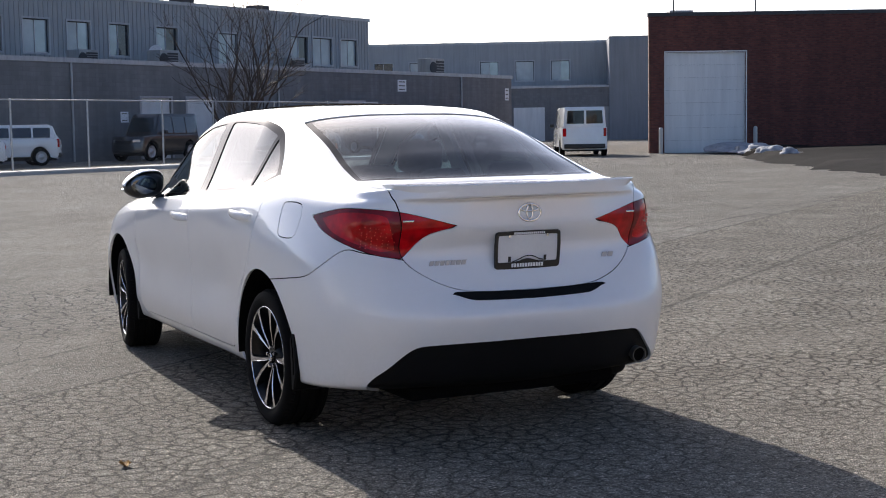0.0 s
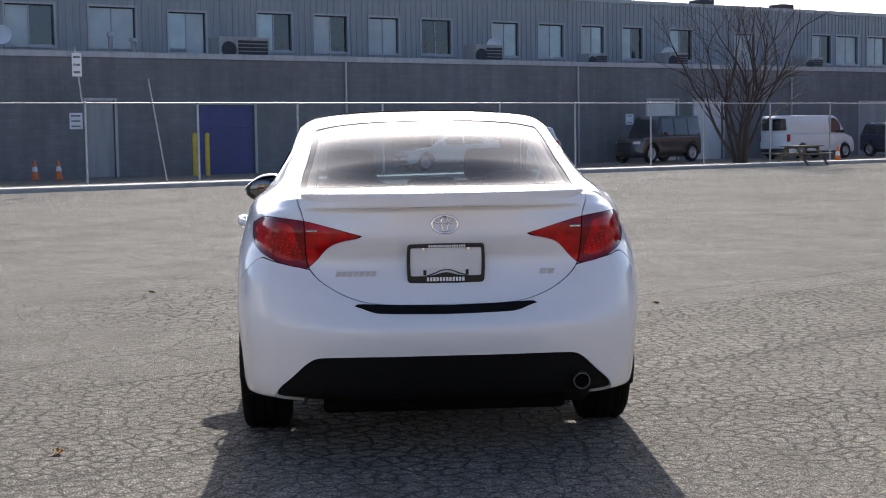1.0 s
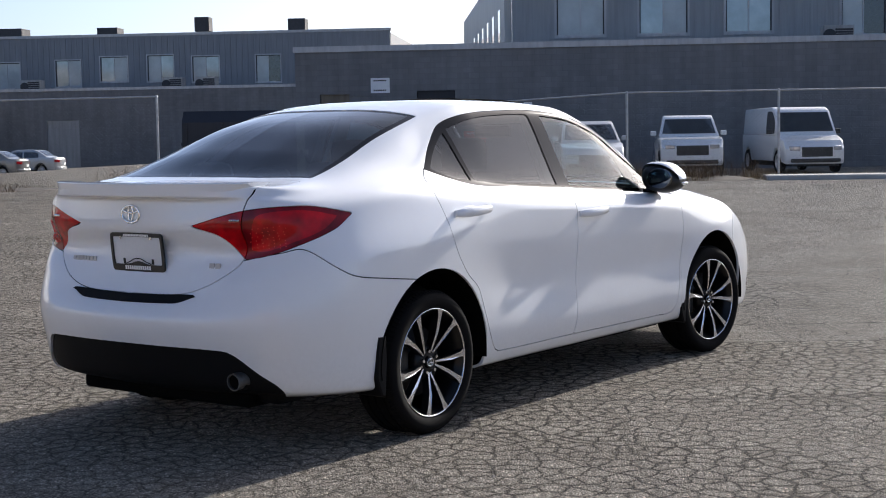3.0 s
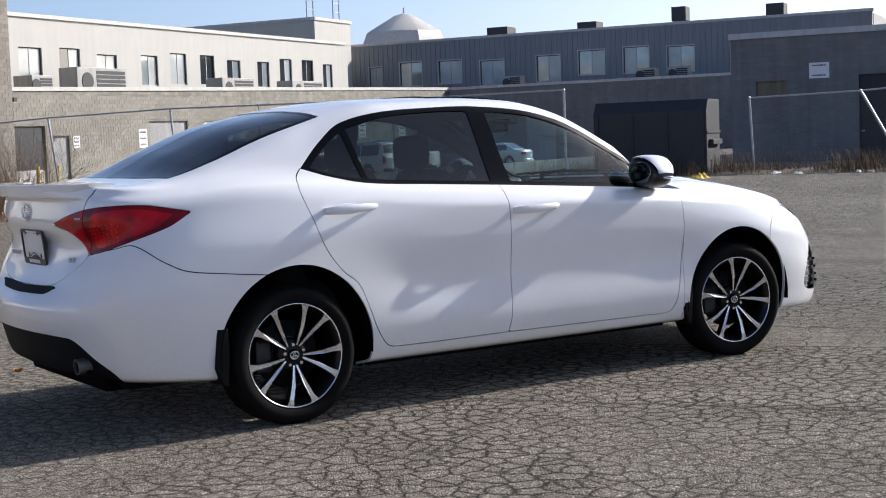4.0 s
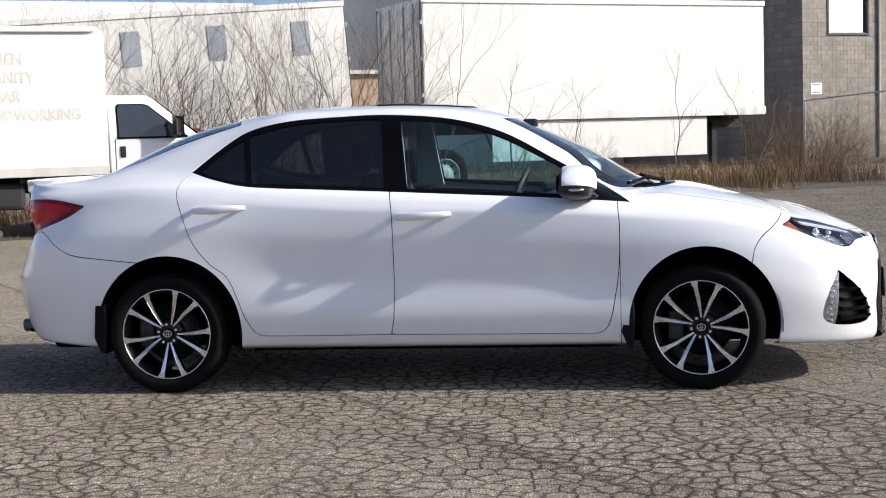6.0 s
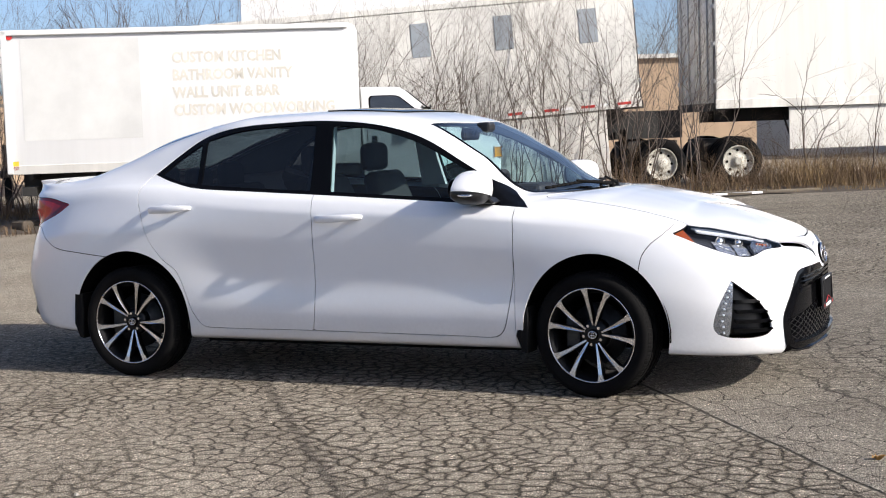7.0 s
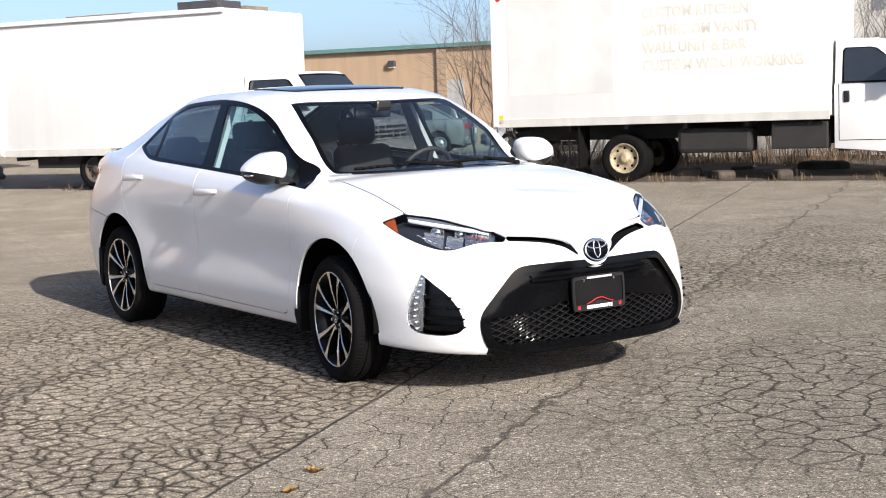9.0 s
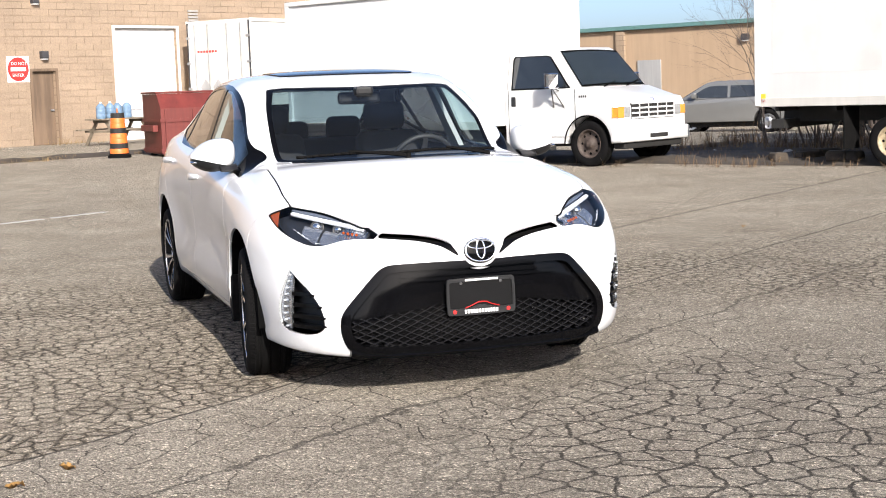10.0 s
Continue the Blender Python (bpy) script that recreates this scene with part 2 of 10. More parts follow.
class Skin:
    """Triangles with places, row numbers and normals, which can be cut along the zero line of a field."""

    def __init__(self, A, T):
        self.A, self.T = A, T

    @staticmethod
    def from_grid(P, v, N):
        nu, nv = P.shape[:2]
        A = np.concatenate([P, v[:, :, None], N], axis=2).reshape(-1, 7)
        k = (np.arange(nu - 1)[:, None] * nv + np.arange(nv - 1)[None]).ravel()
        T = np.concatenate([np.stack([k, k + 1, k + nv + 1], 1), np.stack([k, k + nv + 1, k + nv], 1)])
        n = np.cross(A[T[:, 1], :3] - A[T[:, 0], :3], A[T[:, 2], :3] - A[T[:, 0], :3])
        turn = (n * A[T[:, 0], 4:7]).sum(axis=1) < 0
        T[turn] = T[turn][:, ::-1]
        return Skin(A, T)

    def cut(self, f):
        """The parts where f < 0 and where f >= 0."""
        A, T, d = self.A, self.T, np.where(np.abs(f) < 1e-6, 1e-6, f)
        neg = d[T] < 0
        c = neg.sum(axis=1)
        mixed = T[(c > 0) & (c < 3)]
        e = np.concatenate([mixed[:, [0, 1]], mixed[:, [1, 2]], mixed[:, [2, 0]]])
        e = e[(d[e[:, 0]] < 0) != (d[e[:, 1]] < 0)]
        e = np.unique(np.sort(e, axis=1), axis=0)
        s = (d[e[:, 0]] / (d[e[:, 0]] - d[e[:, 1]]))[:, None]
        new_rows = A[e[:, 0]] * (1 - s) + A[e[:, 1]] * s
        index = {(int(i), int(j)): len(A) + k for k, (i, j) in enumerate(e)}
        B = np.concatenate([A, new_rows])
        lo, hi = [T[c == 3]], [T[c == 0]]
        pieces = ([], [])
        for tri in mixed:
            m = [d[i] < 0 for i in tri]
            odd = m.index(True) if sum(m) == 1 else m.index(False)
            p, q, r = (int(tri[(odd + k) % 3]) for k in range(3))
            pq, pr = index[min(p, q), max(p, q)], index[min(p, r), max(p, r)]
            one, two = (0, 1) if m[odd] else (1, 0)
            pieces[one].append((p, pq, pr))
            pieces[two].extend([(pq, q, r), (pq, r, pr)])
        out = []
        for whole, extra in ((lo, pieces[0]), (hi, pieces[1])):
            TT = np.concatenate(whole + ([np.array(extra, int)] if extra else []))
            used = np.unique(TT)
            back = np.zeros(len(B), int)
            back[used] = np.arange(len(used))
            out.append(Skin(B[used], back[TT]))
        return out

    def where(self, keep):
        """Splits whole triangles by a test on their vertices' rows."""
        k = keep(self.A)[self.T].all(axis=1)
        out = []
        for T in (self.T[k], self.T[~k]):
            used = np.unique(T)
            back = np.zeros(len(self.A), int)
            back[used] = np.arange(len(used))
            out.append(Skin(self.A[used], back[T]))
        return out

    def border(self):
        T = self.T
        e = np.concatenate([T[:, [0, 1]], T[:, [1, 2]], T[:, [2, 0]]])
        key = np.sort(e, axis=1)
        _, first, count = np.unique(key, axis=0, return_index=True, return_counts=True)
        return e[first[count == 1]]

    def pushed(self, depth):
        B = self.A.copy()
        B[:, :3] -= B[:, 4:7] * depth
        return Skin(B, self.T)

    def mirrored(self):
        B = self.A.copy()
        B[:, 1] *= -1
        B[:, 5] *= -1
        return Skin(B, self.T[:, ::-1])


def join_skins(skins):
    A, T, k = [], [], 0
    for s in skins:
        A.append(s.A)
        T.append(s.T + k)
        k += len(s.A)
    return Skin(np.concatenate(A), np.concatenate(T))


# ---- the sedan's sections, from the nose round the flank to the tail ----
SEDAN = []


def section(pts, mid=None):
    """Rows: 0 floor, 1 lower edge, 2 lower crease, 3, 4 flank, 5 shoulder, 6, 7 below the edge, 8 belt or deck edge, 9 rail, 10 glass edge, 11 to 13 middle."""
    p = [np.array(a, float) for a in pts]
    if mid is None:
        a, b = p[5], p[6]
        mid = [a + (b - a) * 0.42 + np.array((0, 0.010, 0.006)), a + (b - a) * 0.78 + np.array((0, 0.010, 0.004))]
    SEDAN.append(p[:6] + [np.array(m, float) for m in mid] + p[6:])


def flank(x, side, top):
    """A section across the car at x: the side's (y, z) pairs, then the top's (x, y, z)."""
    section([(x, y, z) for y, z in side] + list(top))


section([(2.12, 0, .175), (2.300, 0, .195), (2.318, 0, .30), (2.312, 0, .45), (2.300, 0, .56), (2.282, 0, .645),
         (2.225, 0, .715), (2.185, 0, .740), (2.13, 0, .765), (2.07, 0, .793), (2.01, 0, .815), (1.95, 0, .836)])
section([(2.10, .30, .175), (2.275, .36, .197), (2.293, .37, .30), (2.285, .37, .45), (2.270, .37, .56), (2.245, .36, .652),
         (2.180, .34, .722), (2.135, .31, .752), (2.08, .25, .780), (2.02, .17, .806), (1.96, .09, .828), (1.89, 0, .856)])
section([(2.02, .48, .180), (2.185, .59, .205), (2.205, .62, .30), (2.180, .63, .45), (2.155, .62, .56), (2.110, .60, .670),
         (2.025, .565, .752), (1.970, .51, .790), (1.92, .41, .822), (1.87, .28, .848), (1.82, .14, .868), (1.78, 0, .880)])
section([(1.87, .63, .190), (2.010, .745, .215), (2.025, .770, .31), (2.005, .785, .46), (1.985, .785, .57), (1.945, .765, .690),
         (1.865, .70, .797), (1.825, .63, .830), (1.78, .50, .855), (1.74, .34, .874), (1.71, .17, .888), (1.68, 0, .898)])
flank(1.72, [(.70, .200), (.825, .226), (.845, .33), (.868, .52), (.862, .63), (.835, .752)],
      [(1.71, .748, .850), (1.70, .64, .876), (1.69, .50, .889), (1.68, .33, .898), (1.67, .16, .903), (1.66, 0, .905)][:6])
flank(1.35, [(.72, .205), (.845, .235), (.868, .36), (.885, .55), (.884, .70), (.860, .818)],
      [(1.35, .772, .905), (1.38, .66, .937), (1.40, .50, .953), (1.41, .33, .962), (1.42, .16, .966), (1.42, 0, .968)])
flank(1.08, [(.72, .205), (.838, .238), (.870, .375), (.876, .56), (.880, .71), (.866, .842)],
      [(1.08, .782, .925), (1.12, .69, .958), (1.20, .50, .978), (1.25, .33, .985), (1.28, .16, .988), (1.29, 0, .989)])
flank(1.00, [(.72, .205), (.835, .238), (.870, .38), (.866, .56), (.878, .72), (.867, .850)],
      [(1.00, .785, .928), (0.985, .725, .952), (0.99, .655, .976), (1.10, .41, .988), (1.17, .2, .992), (1.19, 0, .993)])
flank(0.66, [(.72, .205), (.832, .238), (.868, .385), (.855, .56), (.874, .75), (.868, .870)],
      [(0.66, .792, .950), (0.655, .672, 1.140), (0.665, .618, 1.178), (0.725, .41, 1.198), (0.755, .2, 1.204), (0.765, 0, 1.206)])
flank(0.28, [(.72, .205), (.830, .238), (.868, .385), (.856, .56), (.872, .77), (.869, .886)],
      [(0.28, .798, .972), (0.275, .638, 1.318), (0.335, .540, 1.356), (0.31, .38, 1.386), (0.295, .2, 1.396), (0.29, 0, 1.398)])
flank(0.05, [(.72, .205), (.830, .238), (.868, .385), (.856, .56), (.872, .78), (.869, .893)],
      [(0.05, .801, .985), (0.05, .624, 1.370), (0.07, .548, 1.408), (0.08, .38, 1.426), (0.085, .2, 1.432), (0.085, 0, 1.434)])
flank(-0.25, [(.72, .205), (.830, .238), (.868, .385), (.856, .56), (.872, .79), (.869, .903)],
      [(-0.25, .803, 1.003), (-0.25, .614, 1.387), (-0.25, .545, 1.422), (-0.25, .38, 1.441), (-0.25, .2, 1.449), (-0.25, 0, 1.451)])
flank(-0.70, [(.72, .205), (.830, .240), (.868, .40), (.853, .58), (.873, .80), (.866, .930)],
      [(-0.70, .798, 1.030), (-0.70, .606, 1.376), (-0.70, .534, 1.413), (-0.70, .37, 1.432), (-0.70, .2, 1.440), (-0.70, 0, 1.442)])
flank(-1.02, [(.72, .205), (.838, .240), (.872, .42), (.872, .60), (.876, .81), (.858, .958)],
      [(-1.02, .782, 1.062), (-1.00, .622, 1.296), (-0.96, .536, 1.366), (-0.93, .37, 1.403), (-0.91, .2, 1.418), (-0.90, 0, 1.422)])
flank(-1.35, [(.72, .205), (.845, .245), (.872, .42), (.886, .60), (.882, .80), (.842, .975)],
      [(-1.33, .770, 1.075), (-1.29, .698, 1.142), (-1.27, .586, 1.262), (-1.29, .40, 1.322), (-1.30, .2, 1.343), (-1.305, 0, 1.349)])
flank(-1.70, [(.70, .210), (.838, .252), (.858, .42), (.872, .60), (.862, .79), (.802, .970)],
      [(-1.64, .748, 1.060), (-1.60, .682, 1.110), (-1.575, .602, 1.160), (-1.60, .40, 1.204), (-1.62, .2, 1.222), (-1.625, 0, 1.227)])
section([(-1.86, .64, .220), (-1.93, .795, .262), (-1.945, .818, .41), (-1.955, .832, .58), (-1.945, .818, .75), (-1.935, .765, .910),
         (-1.90, .718, 1.035), (-1.865, .66, 1.078), (-1.84, .585, 1.096), (-1.86, .39, 1.104), (-1.87, .2, 1.108), (-1.875, 0, 1.109)])
section([(-1.98, .58, .225), (-2.085, .705, .272), (-2.110, .728, .41), (-2.125, .740, .56), (-2.105, .725, .72), (-2.080, .690, .870),
         (-2.062, .652, 1.040), (-2.045, .625, 1.074), (-2.00, .52, 1.084), (-1.99, .36, 1.089), (-1.985, .18, 1.092), (-1.98, 0, 1.093)],
        [(-2.094, .685, .940), (-2.085, .668, 1.018)])
section([(-2.06, .44, .225), (-2.185, .53, .275), (-2.225, .55, .41), (-2.250, .56, .55), (-2.205, .55, .69), (-2.150, .53, .830),
         (-2.190, .52, 1.040), (-2.188, .505, 1.082), (-2.15, .42, 1.090), (-2.11, .27, 1.091), (-2.095, .14, 1.093), (-2.09, 0, 1.094)],
        [(-2.190, .53, .930), (-2.176, .525, 1.024)])
section([(-2.10, .24, .225), (-2.235, .28, .280), (-2.285, .29, .42), (-2.315, .29, .55), (-2.235, .29, .67), (-2.180, .28, .830),
         (-2.278, .28, 1.042), (-2.285, .27, 1.088), (-2.25, .22, 1.095), (-2.22, .14, 1.093), (-2.205, .07, 1.094), (-2.19, 0, 1.095)],
        [(-2.232, .28, .926), (-2.222, .28, 1.028)])
section([(-2.12, 0, .225), (-2.250, 0, .282), (-2.305, 0, .42), (-2.338, 0, .55), (-2.245, 0, .67), (-2.185, 0, .830),
         (-2.308, 0, 1.043), (-2.316, 0, 1.090), (-2.290, 0, 1.096), (-2.27, 0, 1.092), (-2.255, 0, 1.093), (-2.24, 0, 1.094)],
        [(-2.240, 0, .926), (-2.232, 0, 1.030)])
SEDAN_SMOOTH = set(range(0, 9))


# ---- mesh helpers ----
def link_mesh(name, me, material, parent=None, label="", smooth=None):
    me.materials.append(material)
    ob = new(name, me)
    if parent is not None:
        ob.parent = parent
    if label:
        ob["label"] = label
    if smooth is not None:
        for p in me.polygons:
            p.use_smooth = smooth
    return ob


def part(name, bm, material, parent=None, label="", smooth=False, angle=None):
    """Links a bmesh as one mesh object under a thing or a part."""
    if smooth:
        for f in bm.faces:
            f.smooth = True
    if angle is not None:
        for e in bm.edges:
            if len(e.link_faces) == 2 and e.calc_face_angle(0) > radians(angle):
                e.smooth = False
    me = bpy.data.meshes.new(name)
    bm.to_mesh(me)
    bm.free()
    return link_mesh(name, me, material, parent, label)


def shared(name, me, parent, m=None, label=""):
    """Another object on a mesh that is already there."""
    ob = new(name, me)
    ob.parent = parent
    if m is not None:
        ob.matrix_basis = m
    if label:
        ob["label"] = label
    return ob


def empty(name, m=None, label="", category="", group="", kind=""):
    ob = new(name)
    ob.empty_display_size = 0.2
    if m is not None:
        ob.matrix_basis = m
    return tagged(ob, label, category, group, kind)


def add_box(bm, x0, x1, y0, y1, z0, z1, bevel=0.0, seg=2, m=None):
    r = bmesh.ops.create_cube(bm, size=1.0)
    vs = r["verts"]
    for v in vs:
        v.co = Vector(((x0 + x1) / 2 + v.co.x * (x1 - x0), (y0 + y1) / 2 + v.co.y * (y1 - y0), (z0 + z1) / 2 + v.co.z * (z1 - z0)))
    if bevel:
        es = list({e for v in vs for e in v.link_edges})
        b = bmesh.ops.bevel(bm, geom=es, offset=bevel, segments=seg, profile=0.5, affect="EDGES")
        vs = list({v for f in b["faces"] for v in f.verts} | {v for v in vs if v.is_valid})
    if m is not None:
        bmesh.ops.transform(bm, matrix=m, verts=[v for v in vs if v.is_valid])
    return vs


def box_bm(*a, **k):
    bm = bmesh.new()
    add_box(bm, *a, **k)
    return bm


def add_tube(bm, a, b, r0, r1=None, seg=10, caps=True):
    a, b = Vector(a), Vector(b)
    d = b - a
    m = Matrix.Translation((a + b) / 2) @ d.to_track_quat("Z", "Y").to_matrix().to_4x4()
    return bmesh.ops.create_cone(bm, cap_ends=caps, segments=seg, radius1=r0, radius2=r0 if r1 is None else r1, depth=d.length, matrix=m)["verts"]


def tube_bm(*a, **k):
    bm = bmesh.new()
    add_tube(bm, *a, **k)
    return bm


def lathe(bm, profile, seg=48, m=None, closed=False):
    """Turns (radius, height) pairs round the y axis; height runs along y."""
    rings = []
    for k in range(seg):
        a = 2 * math.pi * k / seg
        rings.append([bm.verts.new((r * math.cos(a), h, r * math.sin(a))) for r, h in profile])
    n = len(profile)
    made = []
    for k in range(seg):
        p, q = rings[k], rings[(k + 1) % seg]
        for i in range(n if closed else n - 1):
            j = (i + 1) % n
            made.append(bm.faces.new((p[i], q[i], q[j], p[j])))
    vs = [v for ring in rings for v in ring]
    if m is not None:
        bmesh.ops.transform(bm, matrix=m, verts=vs)
    return vs


def prism(bm, outline, h0, h1, m=None, bevel=0.0):
    """A flat outline of (a, b) pairs raised from h0 to h1 along z."""
    lo = [bm.verts.new((a, b, h0)) for a, b in outline]
    hi = [bm.verts.new((a, b, h1)) for a, b in outline]
    n = len(outline)
    fs = [bm.faces.new(hi), bm.faces.new(lo[::-1])]
    for k in range(n):
        fs.append(bm.faces.new((lo[k], lo[(k + 1) % n], hi[(k + 1) % n], hi[k])))
    bmesh.ops.recalc_face_normals(bm, faces=fs)
    vs = lo + hi
    if bevel:
        es = [e for e in {e for f in fs[:1] for e in f.edges}]
        b = bmesh.ops.bevel(bm, geom=es, offset=bevel, segments=1, profile=0.5, affect="EDGES")
        vs = list({v for v in vs if v.is_valid} | {v for f in b["faces"] for v in f.verts})
    if m is not None:
        bmesh.ops.transform(bm, matrix=m, verts=vs)
    return vs


def skin_object(name, skins, material, parent, label="", lip=0.012, mid_seam=True):
    """Links skins as one smooth mesh; free edges turn inwards by lip, so that panels have thickness."""
    s = join_skins(skins) if len(skins) > 1 else skins[0]
    V, N, T = s.A[:, :3], s.A[:, 4:7], s.T
    if lip:
        e = s.border()
        if mid_seam:
            e = e[~((np.abs(V[e[:, 0], 1]) < 1e-4) & (np.abs(V[e[:, 1], 1]) < 1e-4))]
        if len(e):
            a, b = e[:, 0], e[:, 1]
            out = np.cross(V[b] - V[a], N[a] + N[b])
            out /= np.linalg.norm(out, axis=1)[:, None] + 1e-12
            n, k = len(V), len(e)
            V = np.concatenate([V, V[a], V[b], V[b] - N[b] * lip, V[a] - N[a] * lip])
            N = np.concatenate([N, out, out, out, out])
            i = np.arange(k)
            q0, q1, q2, q3 = n + i, n + k + i, n + 2 * k + i, n + 3 * k + i
            T = np.concatenate([T, np.stack([q0, q3, q2], 1), np.stack([q0, q2, q1], 1)])
    me = bpy.data.meshes.new(name)
    me.vertices.add(len(V))
    me.vertices.foreach_set("co", V.astype(np.float32).ravel())
    me.loops.add(len(T) * 3)
    me.loops.foreach_set("vertex_index", T.astype(np.int32).ravel())
    me.polygons.add(len(T))
    me.polygons.foreach_set("loop_start", np.arange(0, len(T) * 3, 3, dtype=np.int32))
    me.polygons.foreach_set("use_smooth", np.ones(len(T), bool))
    me.update(calc_edges=True)
    me.validate()
    me.normals_split_custom_set_from_vertices([tuple(x) for x in N])
    return link_mesh(name, me, material, parent, label)


# ---- the white sedan ----
def xz(A):
    return A[:, [0, 2]]


def xy(A):
    return A[:, [0, 1]]


def yz(A):
    return A[:, [1, 2]]


def wr(A):
    """Unrolled round the tail: distance from the middle, height."""
    return np.stack([A[:, 1] + A[:, 0] + 2.3, A[:, 2]], 1)


def wf(A):
    """Unrolled round the nose."""
    return np.stack([A[:, 1] + 2.3 - A[:, 0], A[:, 2]], 1)


def lid_view(A):
    return np.stack([A[:, 1], A[:, 2] + A[:, 0] + 2.3], 1)


def field(S, outline, view, keep):
    """Signed distance to an outline; well outside where keep does not hold."""
    d = dist2(view(S.A), outline)
    return np.where(keep(S.A), d, np.maximum(np.abs(d), 0.2))


def panel(S, outline, view, keep, gap=0.0022):
    """Takes a panel out of the skin: panel, seam strip and rest."""
    d = field(S, outline, view, keep)
    if not gap:
        a, rest = S.cut(d)
        return a, None, rest
    a, rest = S.cut(d + gap)
    seam, rest = rest.cut(field(rest, outline, view, keep) - gap)
    return a, seam, rest


def alloy_wheel(parent, x, y, outward, steer=0.0, turn=0.0):
    """A ten-spoke two-tone alloy wheel with a grooved tyre; its outer face looks along outward (+1 left, -1 right)."""
    w = empty("wheel", pose(x, y, 0.305, 0, 0, (0 if outward > 0 else 180) + steer))
    w.parent = parent
    R, W = 0.305, 0.2
    bm = bmesh.new()
    prof = [(0.222, 0.080), (0.232, 0.094), (0.245, 0.101), (0.266, 0.106), (0.283, 0.103), (0.295, 0.094), (0.301, 0.080), (0.304, 0.066)]
    for g in (0.045, 0.0, -0.045):
        prof += [(R, g + 0.018), (R, g + 0.006), (R - 0.007, g + 0.005), (R - 0.007, g - 0.005), (R, g - 0.006), (R, g - 0.018)]
    prof += [(0.304, -0.066), (0.301, -0.080), (0.295, -0.094), (0.266, -0.106), (0.232, -0.094), (0.222, -0.080)]
    lathe(bm, prof, 96)
    for k in range(96):
        a = 2 * math.pi * k / 96
        for s in (1, -1):
            m = Matrix.Rotation(-a, 4, "Y") @ Matrix.Translation((R - 0.004, s * 0.078, 0)) @ Matrix.Rotation(s * 0.5, 4, "Z")
            add_box(bm, -0.004, 0.0035, -0.012, 0.012, -0.0055, 0.0055, m=m)
    part("tyre", bm, RUBBER, w, smooth=True, angle=35)
    bm = bmesh.new()
    lathe(bm, [(0.2290, 0.088), (0.2325, 0.094), (0.2310, 0.097), (0.2268, 0.096), (0.2245, 0.090)], 96, closed=True)
    part("rim_lip", bm, MACHINED, w, "machined bright rim edge", smooth=True, angle=40)
    bm = bmesh.new()
    lathe(bm, [(0.2260, 0.090), (0.208, 0.070), (0.200, 0.03), (0.198, -0.085), (0.222, -0.09)], 72)
    part("rim_barrel", bm, WHEEL_BLACK, w, smooth=True)
    bm = bmesh.new()
    lathe(bm, [(0.150, 0.005), (0.150, -0.012), (0.06, -0.012), (0.06, 0.012), (0.085, 0.012), (0.085, 0.005)], 48, closed=True)
    part("brake_disc", bm, BRAKE, w, smooth=True, angle=30)
    bm = bmesh.new()
    add_box(bm, 0.085, 0.165, -0.03, 0.032, -0.075, 0.075, bevel=0.012)
    part("brake_caliper", bm, BRAKE, w)
    # spokes: five pairs, a dark body with a machined face
    for k in range(5):
        for s in (1, -1):
            a = 2 * math.pi * k / 5 + 0.314 + turn
            spread0, spread1 = 0.006, 0.0625
            p0 = (0.046, s * spread0)
            mid = (0.130, s * 0.0285)
            p1 = (0.2195, s * spread1)
            def wide(p, d, wd):
                n = Vector((-d[1], d[0])).normalized() * wd
                return (p[0] + n.x, p[1] + n.y), (p[0] - n.x, p[1] - n.y)
            d0 = (mid[0] - p0[0], mid[1] - p0[1])
            d1 = (p1[0] - mid[0], p1[1] - mid[1])
            a0, b0 = wide(p0, d0, 0.0040)
            a1, b1 = wide(mid, d0, 0.0085)
            a2, b2 = wide((0.190, s * 0.0500), d1, 0.0105)
            a3, b3 = wide(p1, d1, 0.0185)
            outline = [a0, a1, a2, a3, b3, b2, b1, b0]
            heights = [0.070, 0.088, 0.094, 0.096, 0.096, 0.094, 0.088, 0.070]
            bm = bmesh.new()
            vs = prism(bm, outline, 0.0, 1.0)
            for i, v in enumerate(vs):
                h = heights[i % 8]
                r, t = v.co.x, v.co.y
                y_ = h if v.co.z > 0.5 else h - 0.035
                if v.co.z < 0.5:
                    t = t * 1.0
                v.co = Vector((r, y_, t))
            bmesh.ops.transform(bm, matrix=Matrix.Rotation(-a, 4, "Y"), verts=bm.verts)
            bmesh.ops.recalc_face_normals(bm, faces=bm.faces)
            ob = part("spoke", bm, MACHINED, w, "black spoke with a machined face")
            ob.data.materials.append(WHEEL_BLACK)
            for p in ob.data.polygons:
                p.material_index = 0 if p.normal.y > 0.6 else 1
    bm = bmesh.new()
    lathe(bm, [(0.0, 0.066), (0.045, 0.066), (0.066, 0.060), (0.076, 0.045), (0.076, -0.02), (0.0, -0.02)], 40)
    part("hub", bm, WHEEL_BLACK, w, smooth=True, angle=35)
    bm = bmesh.new()
    lathe(bm, [(0.0, 0.079), (0.024, 0.079), (0.0265, 0.076), (0.0275, 0.06)], 40)
    cap = part("centre_cap", bm, BLACK_GLOSS, w, smooth=True, angle=35)
    emblem("cap_emblem", cap, Matrix.Translation((0, 0.0795, 0)) @ Matrix.Rotation(-math.pi / 2, 4, "X"), 0.021, 0.017, 0.002, CHROME)
    for k in range(5):
        a = 2 * math.pi * k / 5 + 0.314 + 0.628 + turn
        bm = bmesh.new()
        add_tube(bm, (0.048 * math.cos(a), 0.058, 0.048 * math.sin(a)), (0.048 * math.cos(a), 0.080, 0.048 * math.sin(a)), 0.0095, 0.008, 6)
        part("lug_nut", bm, CHROME, w)
    return w


